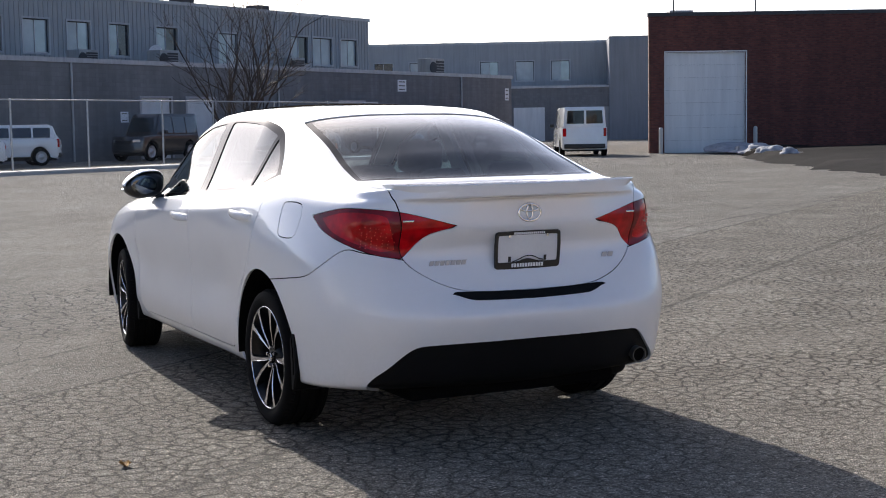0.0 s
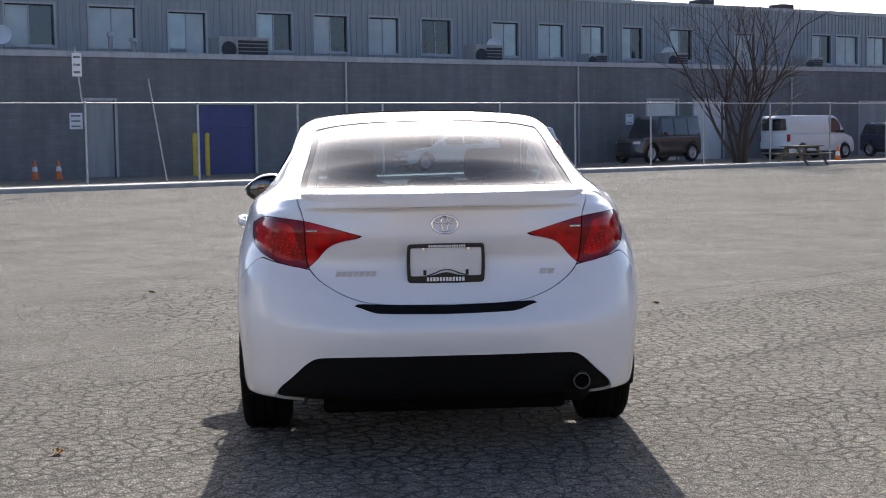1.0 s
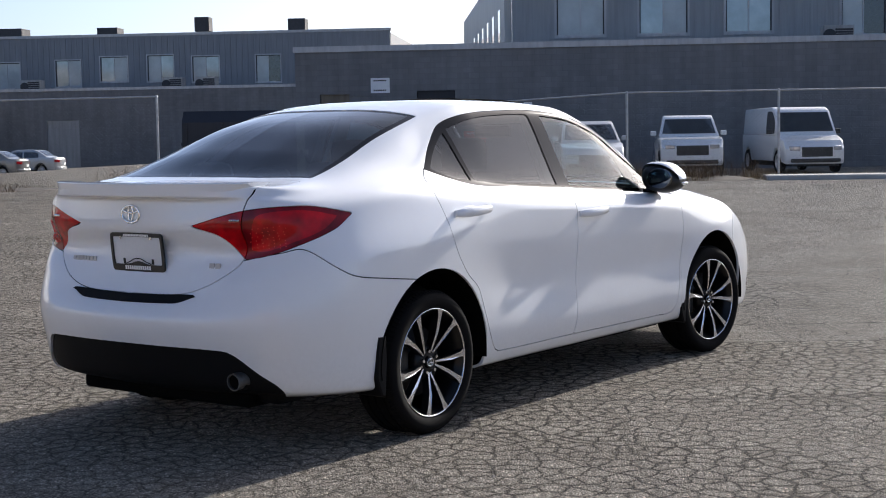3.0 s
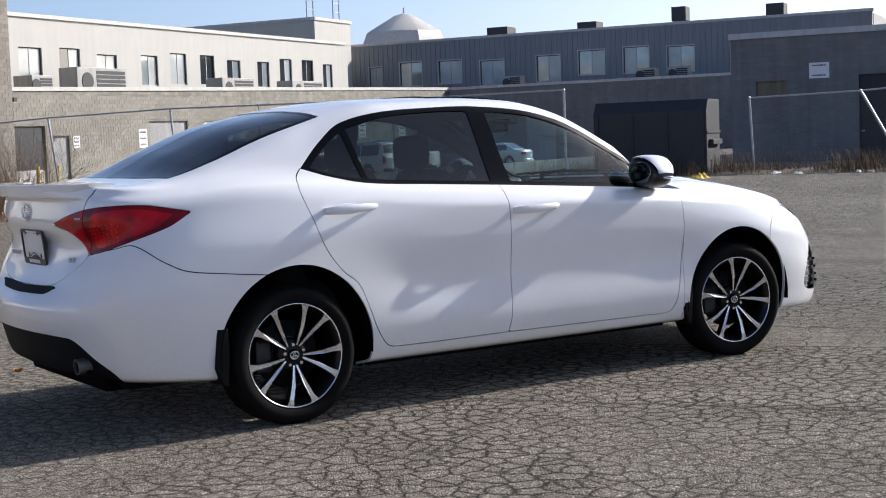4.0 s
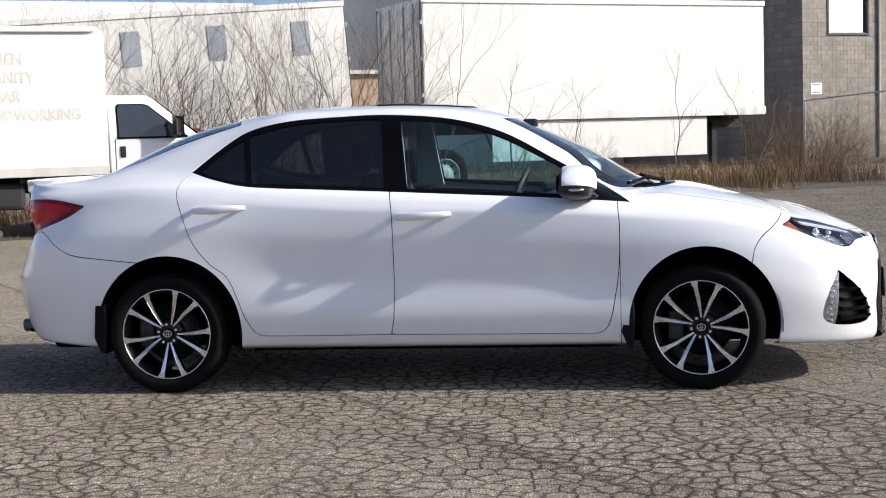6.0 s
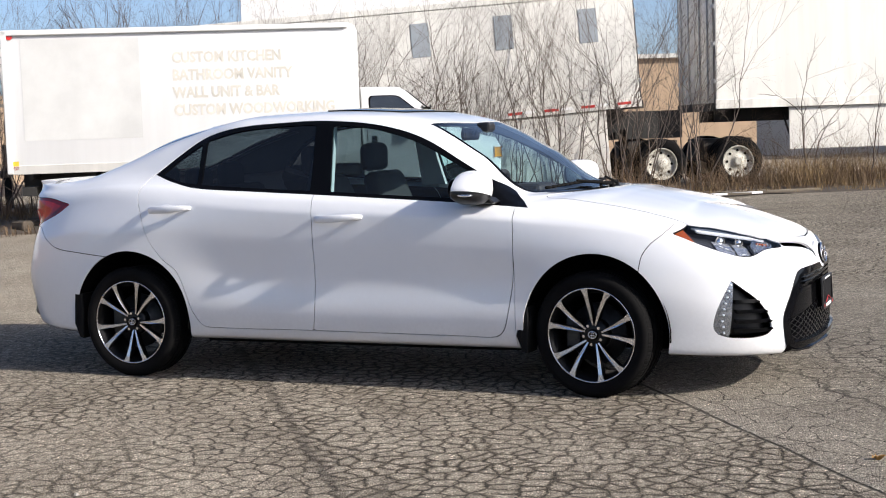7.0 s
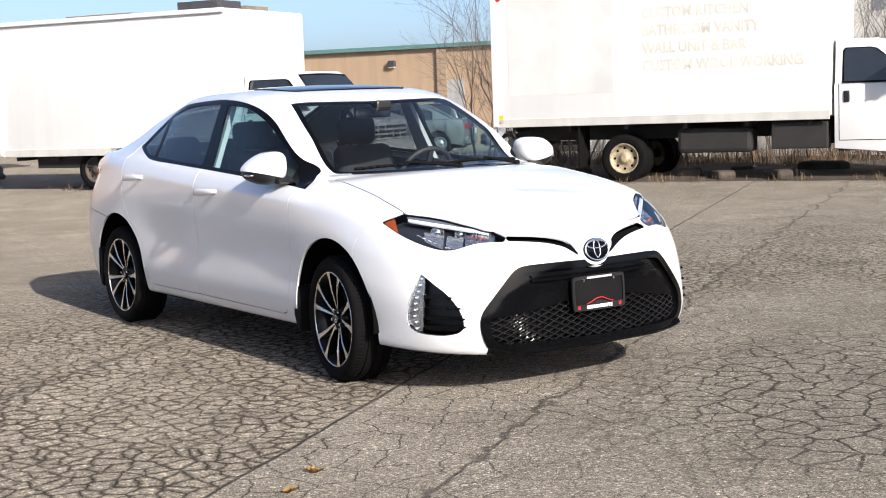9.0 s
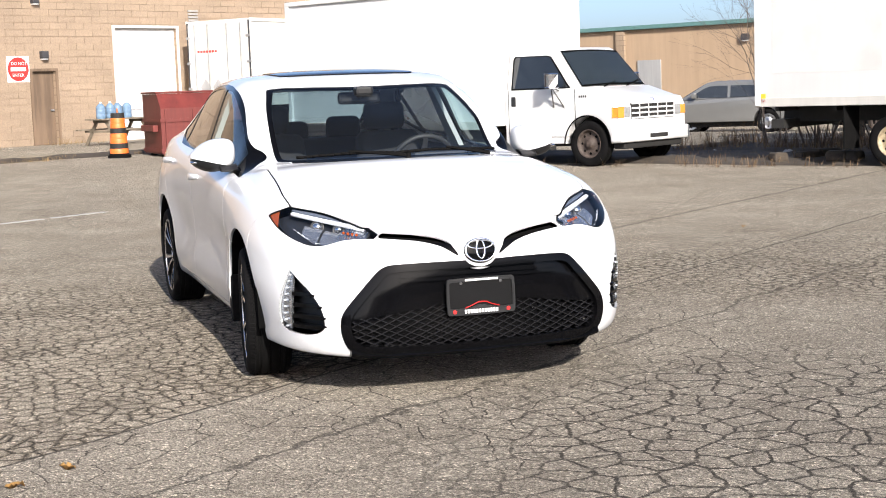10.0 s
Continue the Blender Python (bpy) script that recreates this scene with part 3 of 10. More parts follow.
def ring_bm(bm, a, b, r, m, seg=28, tube=6, height=0.6):
    """An oval ring of half axes a, b in the local xy plane."""
    rings = []
    for k in range(seg):
        t = 2 * math.pi * k / seg
        c = Vector((a * math.cos(t), b * math.sin(t), 0))
        n = Vector((math.cos(t) / a, math.sin(t) / b, 0)).normalized()
        rings.append([bm.verts.new(m @ (c + n * r * math.cos(2 * math.pi * j / tube) + Vector((0, 0, r * height * math.sin(2 * math.pi * j / tube))))) for j in range(tube)])
    for k in range(seg):
        p, q = rings[k], rings[(k + 1) % seg]
        for j in range(tube):
            bm.faces.new((p[j], q[j], q[(j + 1) % tube], p[(j + 1) % tube]))


def emblem(name, parent, m, a, b, r, material, label=""):
    """A plain badge of three interlaced ovals."""
    bm = bmesh.new()
    ring_bm(bm, a, b, r, m)
    ring_bm(bm, a * 0.82, b * 0.36, r * 0.8, m @ Matrix.Translation((0, b * 0.50, 0)), 24)
    ring_bm(bm, a * 0.27, b * 0.82, r * 0.8, m @ Matrix.Translation((0, b * 0.08, 0)), 24)
    return part(name, bm, material, parent, label, smooth=True)


def bars(bm, m, width, height, count, gap=0.28, depth=0.0012, slant=0.0):
    """A line of plain bars that stands for writing."""
    step = width / count
    for k in range(count):
        x0 = -width / 2 + k * step
        w = step * (1 - gap)
        prism(bm, [(x0, -height / 2), (x0 + w, -height / 2), (x0 + w + slant, height / 2), (x0 + slant, height / 2)], 0, depth, m)


def plate_frame(parent, m, plate_mat, dealer_red):
    """A dealer's licence plate frame, 0.31 x 0.158 m, facing local z."""
    f = empty("plate_frame", m)
    f.parent = parent
    bm = bmesh.new()
    W, H = 0.155, 0.079
    out = curve2([(-W, -H + .012), (-W + .012, -H), (W - .012, -H), (W, -H + .012), (W, H - .012), (W - .012, H), (-W + .012, H), (-W, H - .012)], 3)
    inn = curve2([(-W + .013, -H + .034), (-W + .019, -H + .028), (-.055, -H + .030), (0, -H + .042), (.055, -H + .030), (W - .019, -H + .028), (W - .013, -H + .034), (W - .013, H - .022), (W - .019, H - .016), (-W + .019, H - .016), (-W + .013, H - .022)], 3)
    hi = [[bm.verts.new((p[0], p[1], z)) for p in ring] for ring, z in ((out, 0.0), (out * 0.99, 0.008), (inn, 0.008), (inn, 0.0))]
    for a, b in ((0, 1), (2, 3)):
        n = len(hi[a])
        for k in range(n):
            bm.faces.new((hi[a][k], hi[a][(k + 1) % n], hi[b][(k + 1) % n], hi[b][k]))
    edges = [bm.edges.get((hi[1][k], hi[1][(k + 1) % len(hi[1])])) for k in range(len(hi[1]))] + [bm.edges.get((hi[2][k], hi[2][(k + 1) % len(hi[2])])) for k in range(len(hi[2]))]
    bmesh.ops.triangle_fill(bm, edges=[e for e in edges if e], use_beauty=True)
    bmesh.ops.recalc_face_normals(bm, faces=bm.faces)
    part("frame", bm, BLACK_TRIM, f)
    part("backing", box_bm(-W + .006, W - .006, -H + .006, H - .006, -0.001, 0.002), plate_mat, f)
    bm = bmesh.new()
    bars(bm, Matrix.Translation((0, -H + .015, .008)), 0.155, 0.016, 12)
    part("lettering", bm, WHITE_PRINT, f, "white lettering drawn as plain bars")
    bm = bmesh.new()
    bars(bm, Matrix.Translation((0.005, H - .0085, .008)), 0.150, 0.009, 16)
    part("lettering", bm, WHITE_PRINT, f)
    for s in (-1, 1):
        part("screw", tube_bm((s * .09, H - .02, 0), (s * .09, H - .02, .009), .0065, seg=12), CHROME, f)
        bm = bmesh.new()
        if dealer_red:
            bmesh.ops.create_circle(bm, cap_ends=True, radius=.009, segments=12, matrix=Matrix.Translation((s * .122, -H + .016, .0085)))
            part("red_mark", bm, RED_PRINT, f)
        else:
            add_box(bm, s * .085 - .006, s * .085 + .006, -H + .03, -H + .052, 0.001, .004)
            part("clip", bm, BLACK_TRIM, f)
    bm = bmesh.new()
    line = curve2([(-.075, -H + .030), (-.045, -H + .040), (-.015, -H + .052), (.02, -H + .052), (.05, -H + .040), (.08, -H + .032)], 6, closed=False)
    for p, q in zip(line[:-1], line[1:]):
        add_tube(bm, (p[0], p[1], .0085), (q[0], q[1], .0085), .0022, seg=5)
    part("car_outline", bm, RED_PRINT if dealer_red else BLACK_TRIM, f, "thin red outline on the frame" if dealer_red else "")
    return f


def build_sedan():
    car = empty("sedan", label="clean white four-door sedan parked on cracked asphalt", category="car")
    P, v, N = loft(SEDAN, SEDAN_SMOOTH, 460, 160)
    S = Skin.from_grid(P, v, N)
    ALL = lambda A: np.ones(len(A), bool)
    side = lambda A: (A[:, 3] < 8.6) & (A[:, 1] > 0.5)
    glassy = lambda A: (A[:, 3] > 6.5) & (A[:, 3] < 10.2) & (A[:, 1] > 0.5)
    deck = lambda A: A[:, 3] > 7.6
    nose = lambda A: A[:, 0] > 1.5
    tail = lambda A: A[:, 0] < -1.6
    seams = []

    # wheel arches
    for cx, cz, ra, rb in ((1.357, 0.318, 0.366, 0.386), (-1.335, 0.318, 0.380, 0.388)):
        e = np.sqrt(((S.A[:, 0] - cx) / ra) ** 2 + ((S.A[:, 2] - cz) / rb) ** 2) - 1
        e = np.where((S.A[:, 3] < 7) & (S.A[:, 1] > 0.4), e * 0.38, 0.5)
        _, S = S.cut(e)

    # side glass
    dlo = curve2([(1.012, .922, 1), (.635, .951), (.20, .978), (-.185, 1.001), (-.55, 1.021), (-.92, 1.044), (-1.10, 1.082), (-1.222, 1.122, 1), (-1.085, 1.236), (-.950, 1.322),
                  (-.74, 1.369), (-.45, 1.386), (-.2, 1.388), (.122, 1.357), (.379, 1.284), (.649, 1.136), (.86, 1.016), (.965, .952)], 8)
    win, _, S = panel(S, dlo, xz, glassy, 0)
    panes = []
    for name, o in (("front", [(-.098, 1.016, 1), (-.143, 1.362, 1), (.11, 1.337), (.365, 1.262), (.60, 1.140), (.80, 1.030, 1), (.80, .965, 1), (.35, .988)]),
                    ("rear", [(-.215, 1.022, 1), (-.243, 1.368, 1), (-.45, 1.366), (-.72, 1.347), (-.932, 1.300, 1), (-.898, 1.062, 1), (-.55, 1.040)]),
                    ("quarter", [(-.925, 1.064, 1), (-.962, 1.284, 1), (-1.07, 1.212), (-1.175, 1.124, 1), (-1.06, 1.086)])):
        p, _, win = panel(win, curve2(o, 6), xz, ALL, 0)
        panes.append((name, p))

    # glass of the front, rear and roof
    ws = curve2([(1.185, -.3, 1), (1.185, 0), (1.150, .25), (1.085, .43), (.985, .568), (.940, .588), (.66, .572), (.365, .512, 1), (.405, .3), (.425, 0), (.425, -.3, 1)], 8)
    screen, _, S = panel(S, ws, xy, lambda A: (A[:, 3] > 8.3) & (A[:, 0] > .1), 0)
    wsi = curve2([(1.140, -.3, 1), (1.140, 0), (1.108, .25), (1.048, .40), (.958, .538), (.918, .560), (.66, .546), (.400, .482, 1), (.450, .3), (.480, 0), (.480, -.3, 1)], 8)
    screen_in, _, screen_frit = panel(screen, wsi, xy, ALL, 0)
    rw = curve2([(-1.885, -.3, 1), (-1.885, 0), (-1.865, .35), (-1.800, .588, 1), (-1.60, .578), (-1.40, .556), (-1.15, .542), (-1.005, .530, 1), (-1.05, .3), (-1.075, 0), (-1.075, -.3, 1)], 8)
    back, _, S = panel(S, rw, xy, lambda A: (A[:, 3] > 9) & (A[:, 0] < -.7), 0)
    rwi = curve2([(-1.850, -.3, 1), (-1.850, 0), (-1.832, .33), (-1.775, .560, 1), (-1.60, .548), (-1.40, .527), (-1.15, .512), (-1.035, .500, 1), (-1.078, .3), (-1.105, 0), (-1.105, -.3, 1)], 8)
    back_in, _, back_frit = panel(back, rwi, xy, ALL, 0)
    sr = curve2([(.185, -.2, 1), (.185, 0), (.165, .34), (.115, .395), (-.27, .405), (-.315, .37), (-.33, 0), (-.33, -.2, 1)], 8)
    sunroof, seam, S = panel(S, sr, xy, lambda A: (A[:, 3] > 10) & (A[:, 0] > -.7) & (A[:, 0] < .5), 0.004)
    seams.append(seam)

    # bonnet and cowl
    cw = curve2([(1.262, -.3, 1), (1.262, 0), (1.222, .30), (1.130, .49), (1.095, .530), (1.070, .546, 1), (1.010, .546, 1), (1.018, .530), (1.065, .43), (1.13, .25), (1.165, 0), (1.165, -.3, 1)], 8)
    cowl, _, S = panel(S, cw, xy, lambda A: (A[:, 3] > 8.3) & (A[:, 0] > .8), 0)
    hd = curve2([(1.25, -.3, 1), (1.258, 0), (1.218, .30), (1.118, .52), (1.055, .625), (1.072, .662), (1.20, .682), (1.37, .694), (1.55, .708), (1.68, .718), (1.792, .712, 1),
                 (1.907, .592), (2.03, .503), (2.089, .462), (2.157, .334), (2.200, .17), (2.217, 0), (2.217, -.3, 1)], 8)
    bonnet, seam, S = panel(S, hd, xy, lambda A: (A[:, 3] > 6.0) & (A[:, 0] > .9), 0.0034)
    seams.append(seam)

    # head lamps, slots, grille, fog bezels
    hl = curve2([(1.372, .795, 1), (1.225, .832, 1), (.95, .800), (.64, .742), (.548, .716, 1), (.556, .699, 1), (.72, .697), (.88, .672), (1.0, .682), (1.20, .733)], 8)
    lamp, seam, S = panel(S, hl, wf, nose, 0.0015)
    seams.append(seam)
    sl = curve2([(.552, .728, 1), (.33, .712), (.17, .676), (.100, .618, 1), (.086, .600, 1), (.124, .622), (.20, .658), (.33, .684), (.545, .701, 1)], 6)
    slot, _, S = panel(S, sl, wf, nose, 0)
    gr = curve2([(-.2, .592, 1), (.045, .592), (.20, .594), (.385, .590), (.430, .576), (.470, .540), (.552, .448), (.594, .392), (.606, .345), (.602, .298), (.580, .246), (.548, .214, 1), (.3, .205), (0, .203), (-.2, .203, 1)], 8)
    grille, _, S = panel(S, gr, yz, lambda A: A[:, 0] > 2.0, 0)
    gri = curve2([(-.2, .560, 1), (.10, .560), (.20, .562), (.375, .558), (.412, .548), (.446, .512), (.520, .428), (.558, .378), (.566, .342), (.564, .308), (.548, .272), (.520, .250, 1), (.3, .243), (0, .241), (-.2, .241, 1)], 8)
    grille_in, _, grille_rim = panel(grille, gri, yz, ALL, 0)
    fg = curve2([(1.070, .572, 1), (.985, .525), (.900, .478), (.815, .400), (.798, .330), (.860, .303), (1.0, .296), (1.140, .312), (1.185, .350), (1.165, .440)], 8)
    fog, _, S = panel(S, fg, wf, lambda A: (A[:, 0] > 1.6) & (A[:, 3] < 6), 0)

    # doors, wings and bumpers
    fd = curve2([(.955, .985, 1), (.947, .915), (.954, .81), (.949, .616), (.925, .449), (.893, .325), (.844, .284), (.70, .282), (-.189, .288, 1), (-.172, .38), (-.166, .607), (-.169, .89), (-.184, 1.0), (-.20, 1.10, 1)], 8)
    f_door, seam, S = panel(S, fd, xz, side)
    seams.append(seam)
    rd = curve2([(-.20, 1.10, 1), (-.184, 1.0), (-.169, .89), (-.166, .607), (-.172, .38), (-.189, .288, 1), (-.80, .288), (-.873, .300), (-.931, .378), (-.970, .479), (-1.023, .595), (-1.107, .662), (-1.190, .771), (-1.240, .90),
                 (-1.277, 1.02), (-1.262, 1.082), (-1.222, 1.124, 1), (-1.0, 1.16, 1)], 8)
    r_door, seam, S = panel(S, rd, xz, lambda A: (A[:, 3] < 9.2) & (A[:, 1] > .5))
    seams.append(seam)
    fb = curve2([(1.80, .95, 1), (1.735, .84), (1.690, .790), (1.640, .748), (1.603, .695), (1.585, .62, 1), (1.585, .0, 1), (2.6, .0, 1), (2.6, .95, 1)], 8)
    f_bumper, seam, S = panel(S, fb, xz, lambda A: A[:, 0] > 1.3)
    seams.append(seam)
    wg = curve2([(1.9, 1.05, 1), (1.9, .2, 1), (.953, .2, 1), (.953, .81), (.947, .915), (.955, .95), (1.02, .985, 1), (1.05, 1.05, 1)], 8)
    wing, seam, S = panel(S, wg, xz, lambda A: (A[:, 1] > .45) & (A[:, 3] < 9.7) & (A[:, 0] > .9), 0.0015)
    seams.append(seam)

    # tail
    lid = curve2([(-.3, .690, 1), (0, .690), (.20, .700), (.336, .729), (.448, .803), (.545, .946), (.563, 1.122), (.585, 1.23), (.592, 1.40), (.592, 1.523, 1), (.35, 1.540), (0, 1.516), (-.3, 1.516, 1)], 8)
    boot, seam, S = panel(S, lid, lid_view, tail)
    seams.append(seam)
    tl = curve2([(.388, .922, 1), (.555, .962), (.70, .988), (.90, 1.001), (1.08, .998), (1.312, .965, 1), (1.20, .905), (.965, .842), (.80, .807), (.70, .795, 1), (.625, .853), (.54, .893)], 8)
    in_lamp, seam, boot = panel(boot, tl, wr, lambda A: A[:, 0] < -1.9, 0.0012)
    seams.append(seam)
    out_lamp, seam, S = panel(S, tl, wr, tail, 0.0012)
    seams.append(seam)
    rb = curve2([(-.3, .70, 1), (.04, .70, 1), (.40, .735), (.70, .793), (.90, .822), (1.02, .832), (1.20, .757), (1.31, .717), (1.5, .694), (1.72, .672, 1), (1.72, .0, 1), (-.3, .0, 1)], 8)
    r_bumper, seam, S = panel(S, rb, wr, lambda A: A[:, 0] < -1.3)
    seams.append(seam)
    df = curve2([(-.3, .452, 1), (.0, .452), (.2, .450), (.50, .446), (.60, .434), (.755, .352), (.86, .300), (.90, .262), (.93, .1, 1), (-.3, .1, 1)], 8)
    diffuser, _, r_bumper = panel(r_bumper, df, wr, ALL, 0)
    ts = curve2([(-.3, .645, 1), (0, .645), (.40, .656, 1), (.345, .642), (.30, .626), (.26, .619), (0, .615), (-.3, .615, 1)], 6)
    step, _, r_bumper = panel(r_bumper, ts, yz, lambda A: A[:, 0] < -2.1, 0)
    fu = curve2([(-1.505, .995), (-1.530, 1.012), (-1.66, 1.008), (-1.685, .985), (-1.695, .89), (-1.672, .866), (-1.55, .868), (-1.525, .892)], 6)
    fuel, fuel_seam, S_left = panel(S, fu, xz, side, 0.0022)

    core = curve2([(.735, .925, 1), (.76, .966), (.90, .984), (1.06, .982), (1.22, .957, 1), (1.14, .908), (.95, .858), (.80, .826), (.735, .832, 1)], 8)
    lamp_core, _, lamp_rim = panel(out_lamp, core, wr, ALL, 0)
    both = lambda s: [s, s.mirrored()]
    shell = skin_object("body_shell", [S_left, S.mirrored()], WHITE_PAINT, car)
    skin_object("bonnet", both(bonnet), WHITE_PAINT, car)
    front_lip, f_bumper = f_bumper.cut(np.maximum(f_bumper.A[:, 2] - .225, np.maximum(1.9 - f_bumper.A[:, 0], f_bumper.A[:, 1] - .56)))
    skin_object("front_lip", both(front_lip), BLACK_GLOSS, car, "gloss black lower lip")
    skin_object("front_bumper", both(f_bumper), WHITE_PAINT, car)
    skin_object("rear_bumper", both(r_bumper), WHITE_PAINT, car)
    lid_ob = skin_object("boot_lid", both(boot), WHITE_PAINT, car)
    skin_object("fuel_flap", [fuel.pushed(0.0008)], WHITE_PAINT, shell)
    skin_object("seam", [s.pushed(0.007) for q in seams if q is not None for s in both(q)] + [fuel_seam.pushed(0.007)], GAP_DARK, car, "dark panel gaps", lip=0)
    skin_object("cowl", [s.pushed(0.012) for s in both(cowl)], PLASTIC_ROUGH, car, "black plastic cowl below the windscreen")
    skin_object("diffuser", [s.pushed(0.012) for s in both(diffuser)], PLASTIC_ROUGH, car, "black lower rear valance")
    skin_object("step_pad", [s.pushed(-0.004) for s in both(step)], PLASTIC_ROUGH, car, "black ribbed bumper protector", lip=0.01)
    ws_ob = skin_object("windscreen", [s.pushed(0.004) for s in both(screen_in)], GLASS_CLEAR, car, lip=0)
    skin_object("frit", [s.pushed(0.004) for s in both(screen_frit)], BLACK_GLOSS, ws_ob, lip=0)
    bw_ob = skin_object("rear_window", [s.pushed(0.004) for s in both(back_in)], GLASS_BACK, car, lip=0)
    skin_object("frit", [s.pushed(0.004) for s in both(back_frit)], BLACK_GLOSS, bw_ob, lip=0)
    skin_object("sunroof", [s.pushed(-0.006) for s in both(sunroof)], GLASS_ROOF, car, "dark glass sunroof", lip=0.02)
    for ob in (ws_ob, bw_ob):
        ob.visible_shadow = False

    for sgn in (1, -1):
        pick = (lambda s: s) if sgn > 0 else (lambda s: s.mirrored())
        skin_object("front_wing", [pick(wing)], WHITE_PAINT, car)
        front = skin_object("front_door", [pick(f_door)], WHITE_PAINT, car)
        rear = skin_object("rear_door", [pick(r_door)], WHITE_PAINT, car)
        skin_object("window_frame", [pick(win).pushed(0.002)], BLACK_GLOSS, car, "gloss black window surround")
        for name, p in panes:
            g = GLASS_TINT if name == "front" else GLASS_DARK
            ob = skin_object("side_window", [pick(p).pushed(0.006)], g, front if name == "front" else rear, "" if name == "front" else "dark tinted glass", lip=0)
            ob.visible_shadow = False
        # mud flaps
        for fx, z1, wdt in ((.988, .44, 1), (-1.700, .46, 1)):
            bm = bmesh.new()
            prism(bm, [(fx - .004, .215), (fx + .022, .205), (fx + .034, z1 - .10), (fx + .030, z1), (fx - .022, z1), (fx - .034, .29)], sgn * .72, sgn * .864,
                  Matrix(((1, 0, 0, 0), (0, 0, 1, 0), (0, 1, 0, 0), (0, 0, 0, 1))), bevel=0.006)
            bmesh.ops.recalc_face_normals(bm, faces=bm.faces)
            part("mud_flap", bm, PLASTIC_ROUGH, car, "black plastic mud flap")
        # door handles with their hollows
        for x0, x1, z, door in ((-1.185, -.915, .936, rear), (-.150, .128, .881, front)):
            bm = bmesh.new()
            segs = 14
            rings = []
            for k in range(segs + 1):
                u = k / segs
                x = x0 + (x1 - x0) * u
                bow = math.sin(math.pi * u) ** 0.5
                yy = .868 + .030 * bow
                h = .0150 + .0075 * bow - .004 * u
                t = .010
                rings.append([bm.verts.new((x, sgn * (yy + t * math.cos(a)), z + .012 * (u - .5) + h * math.sin(a))) for a in np.linspace(0, 2 * math.pi, 10, endpoint=False)])
            for p, q in zip(rings[:-1], rings[1:]):
                for j in range(10):
                    bm.faces.new((p[j], q[j], q[(j + 1) % 10], p[(j + 1) % 10]))
            bm.faces.new(rings[0])
            bm.faces.new(rings[-1])
            bmesh.ops.recalc_face_normals(bm, faces=bm.faces)
            part("door_handle", bm, WHITE_PAINT, door, smooth=True, angle=50)
            bm = bmesh.new()
            bmesh.ops.create_uvsphere(bm, u_segments=24, v_segments=12, radius=1.0, matrix=Matrix.Translation(((x0 + x1) / 2 - .02, sgn * .863, z - .012)) @ Matrix.Diagonal((.075, .0050, .036, 1)))
            part("handle_cup", bm, WHITE_PAINT, door, smooth=True)
        # mirror
        mir = empty("mirror", Matrix.Identity(4))
        mir.parent = car
        def shell_of(bm, sx, sy, sz, c, squash=2.6):
            bmesh.ops.create_uvsphere(bm, u_segments=32, v_segments=18, radius=1.0)
            for q in bm.verts:
                d = q.co
                n = (abs(d.x) ** squash + abs(d.y) ** squash + abs(d.z) ** squash) ** (1 / squash)
                q.co = d / n
                taper = 1.0 - 0.52 * max(0.0, q.co.y) ** 1.5
                flat = 0.90 if q.co.x < 0 else 1.0
                q.co = Vector((c[0] + sx * q.co.x * flat * (1 - .15 * max(0.0, q.co.y)) - .03 * q.co.y * q.co.y, sgn * (c[1] + sy * q.co.y), c[2] + sz * q.co.z * taper - .014 * q.co.y))
            bmesh.ops.recalc_face_normals(bm, faces=bm.faces)
        bm = bmesh.new()
        shell_of(bm, .102, .116, .082, (.748, .880, 1.026), 3.0)
        for co, no in (((0, sgn * .88, .990), (0, sgn * .24, -1)), ((.682, 0, 0), (-1, 0, 0))):
            bmesh.ops.bisect_plane(bm, geom=bm.verts[:] + bm.edges[:] + bm.faces[:], plane_co=co, plane_no=no, clear_outer=True)
        part("mirror_cap", bm, WHITE_PAINT, mir, "white mirror cap", smooth=True)
        bm = bmesh.new()
        shell_of(bm, .096, .110, .075, (.745, .878, 1.018), 3.0)
        part("mirror_housing", bm, BLACK_TRIM, mir, smooth=True)
        bm = bmesh.new()
        prism(bm, [(.715, .952), (.79, .948), (.84, .944), (.855, .955), (.83, .975), (.78, .982), (.72, .978)], sgn * .77, sgn * .86, Matrix(((1, 0, 0, 0), (0, 0, 1, 0), (0, 1, 0, 0), (0, 0, 0, 1))), bevel=.006)
        part("mirror_foot", bm, BLACK_TRIM, mir)
        bm = bmesh.new()
        bmesh.ops.create_uvsphere(bm, u_segments=24, v_segments=12, radius=1.0, matrix=Matrix.Translation((.655, sgn * .888, 1.024)) @ Matrix.Diagonal((.006, .076, .054, 1)))
        part("mirror_glass", bm, MIRROR_DARK, mir, "mirror glass", smooth=True)
        bm = bmesh.new()
        bmesh.ops.create_uvsphere(bm, u_segments=20, v_segments=10, radius=1.0, matrix=Matrix.Translation((.735, sgn * .960, .996)) @ Matrix.Rotation(sgn * .42, 4, "Z") @ Matrix.Diagonal((.060, .034, .011, 1)))
        part("indicator", bm, CHROME, mir, "clear indicator lens", smooth=True)
        # head lamp
        hl_t = empty("head_lamp", Matrix.Identity(4))
        hl_t.parent = car
        skin_object("lens", [pick(lamp).pushed(0.002)], LENS_CLEAR, hl_t, lip=0).visible_shadow = False
        skin_object("housing", [pick(lamp).pushed(0.050)], LAMP_DARK, hl_t, "dark lamp housing", lip=-0.046)
        amber_part, dark_part = lamp.cut(1.262 - wf(lamp.A)[:, 0] + (lamp.A[:, 2] - .78) * .6)
        skin_object("side_reflector", [pick(amber_part).pushed(0.012)], AMBER, hl_t, "amber side reflector", lip=0)
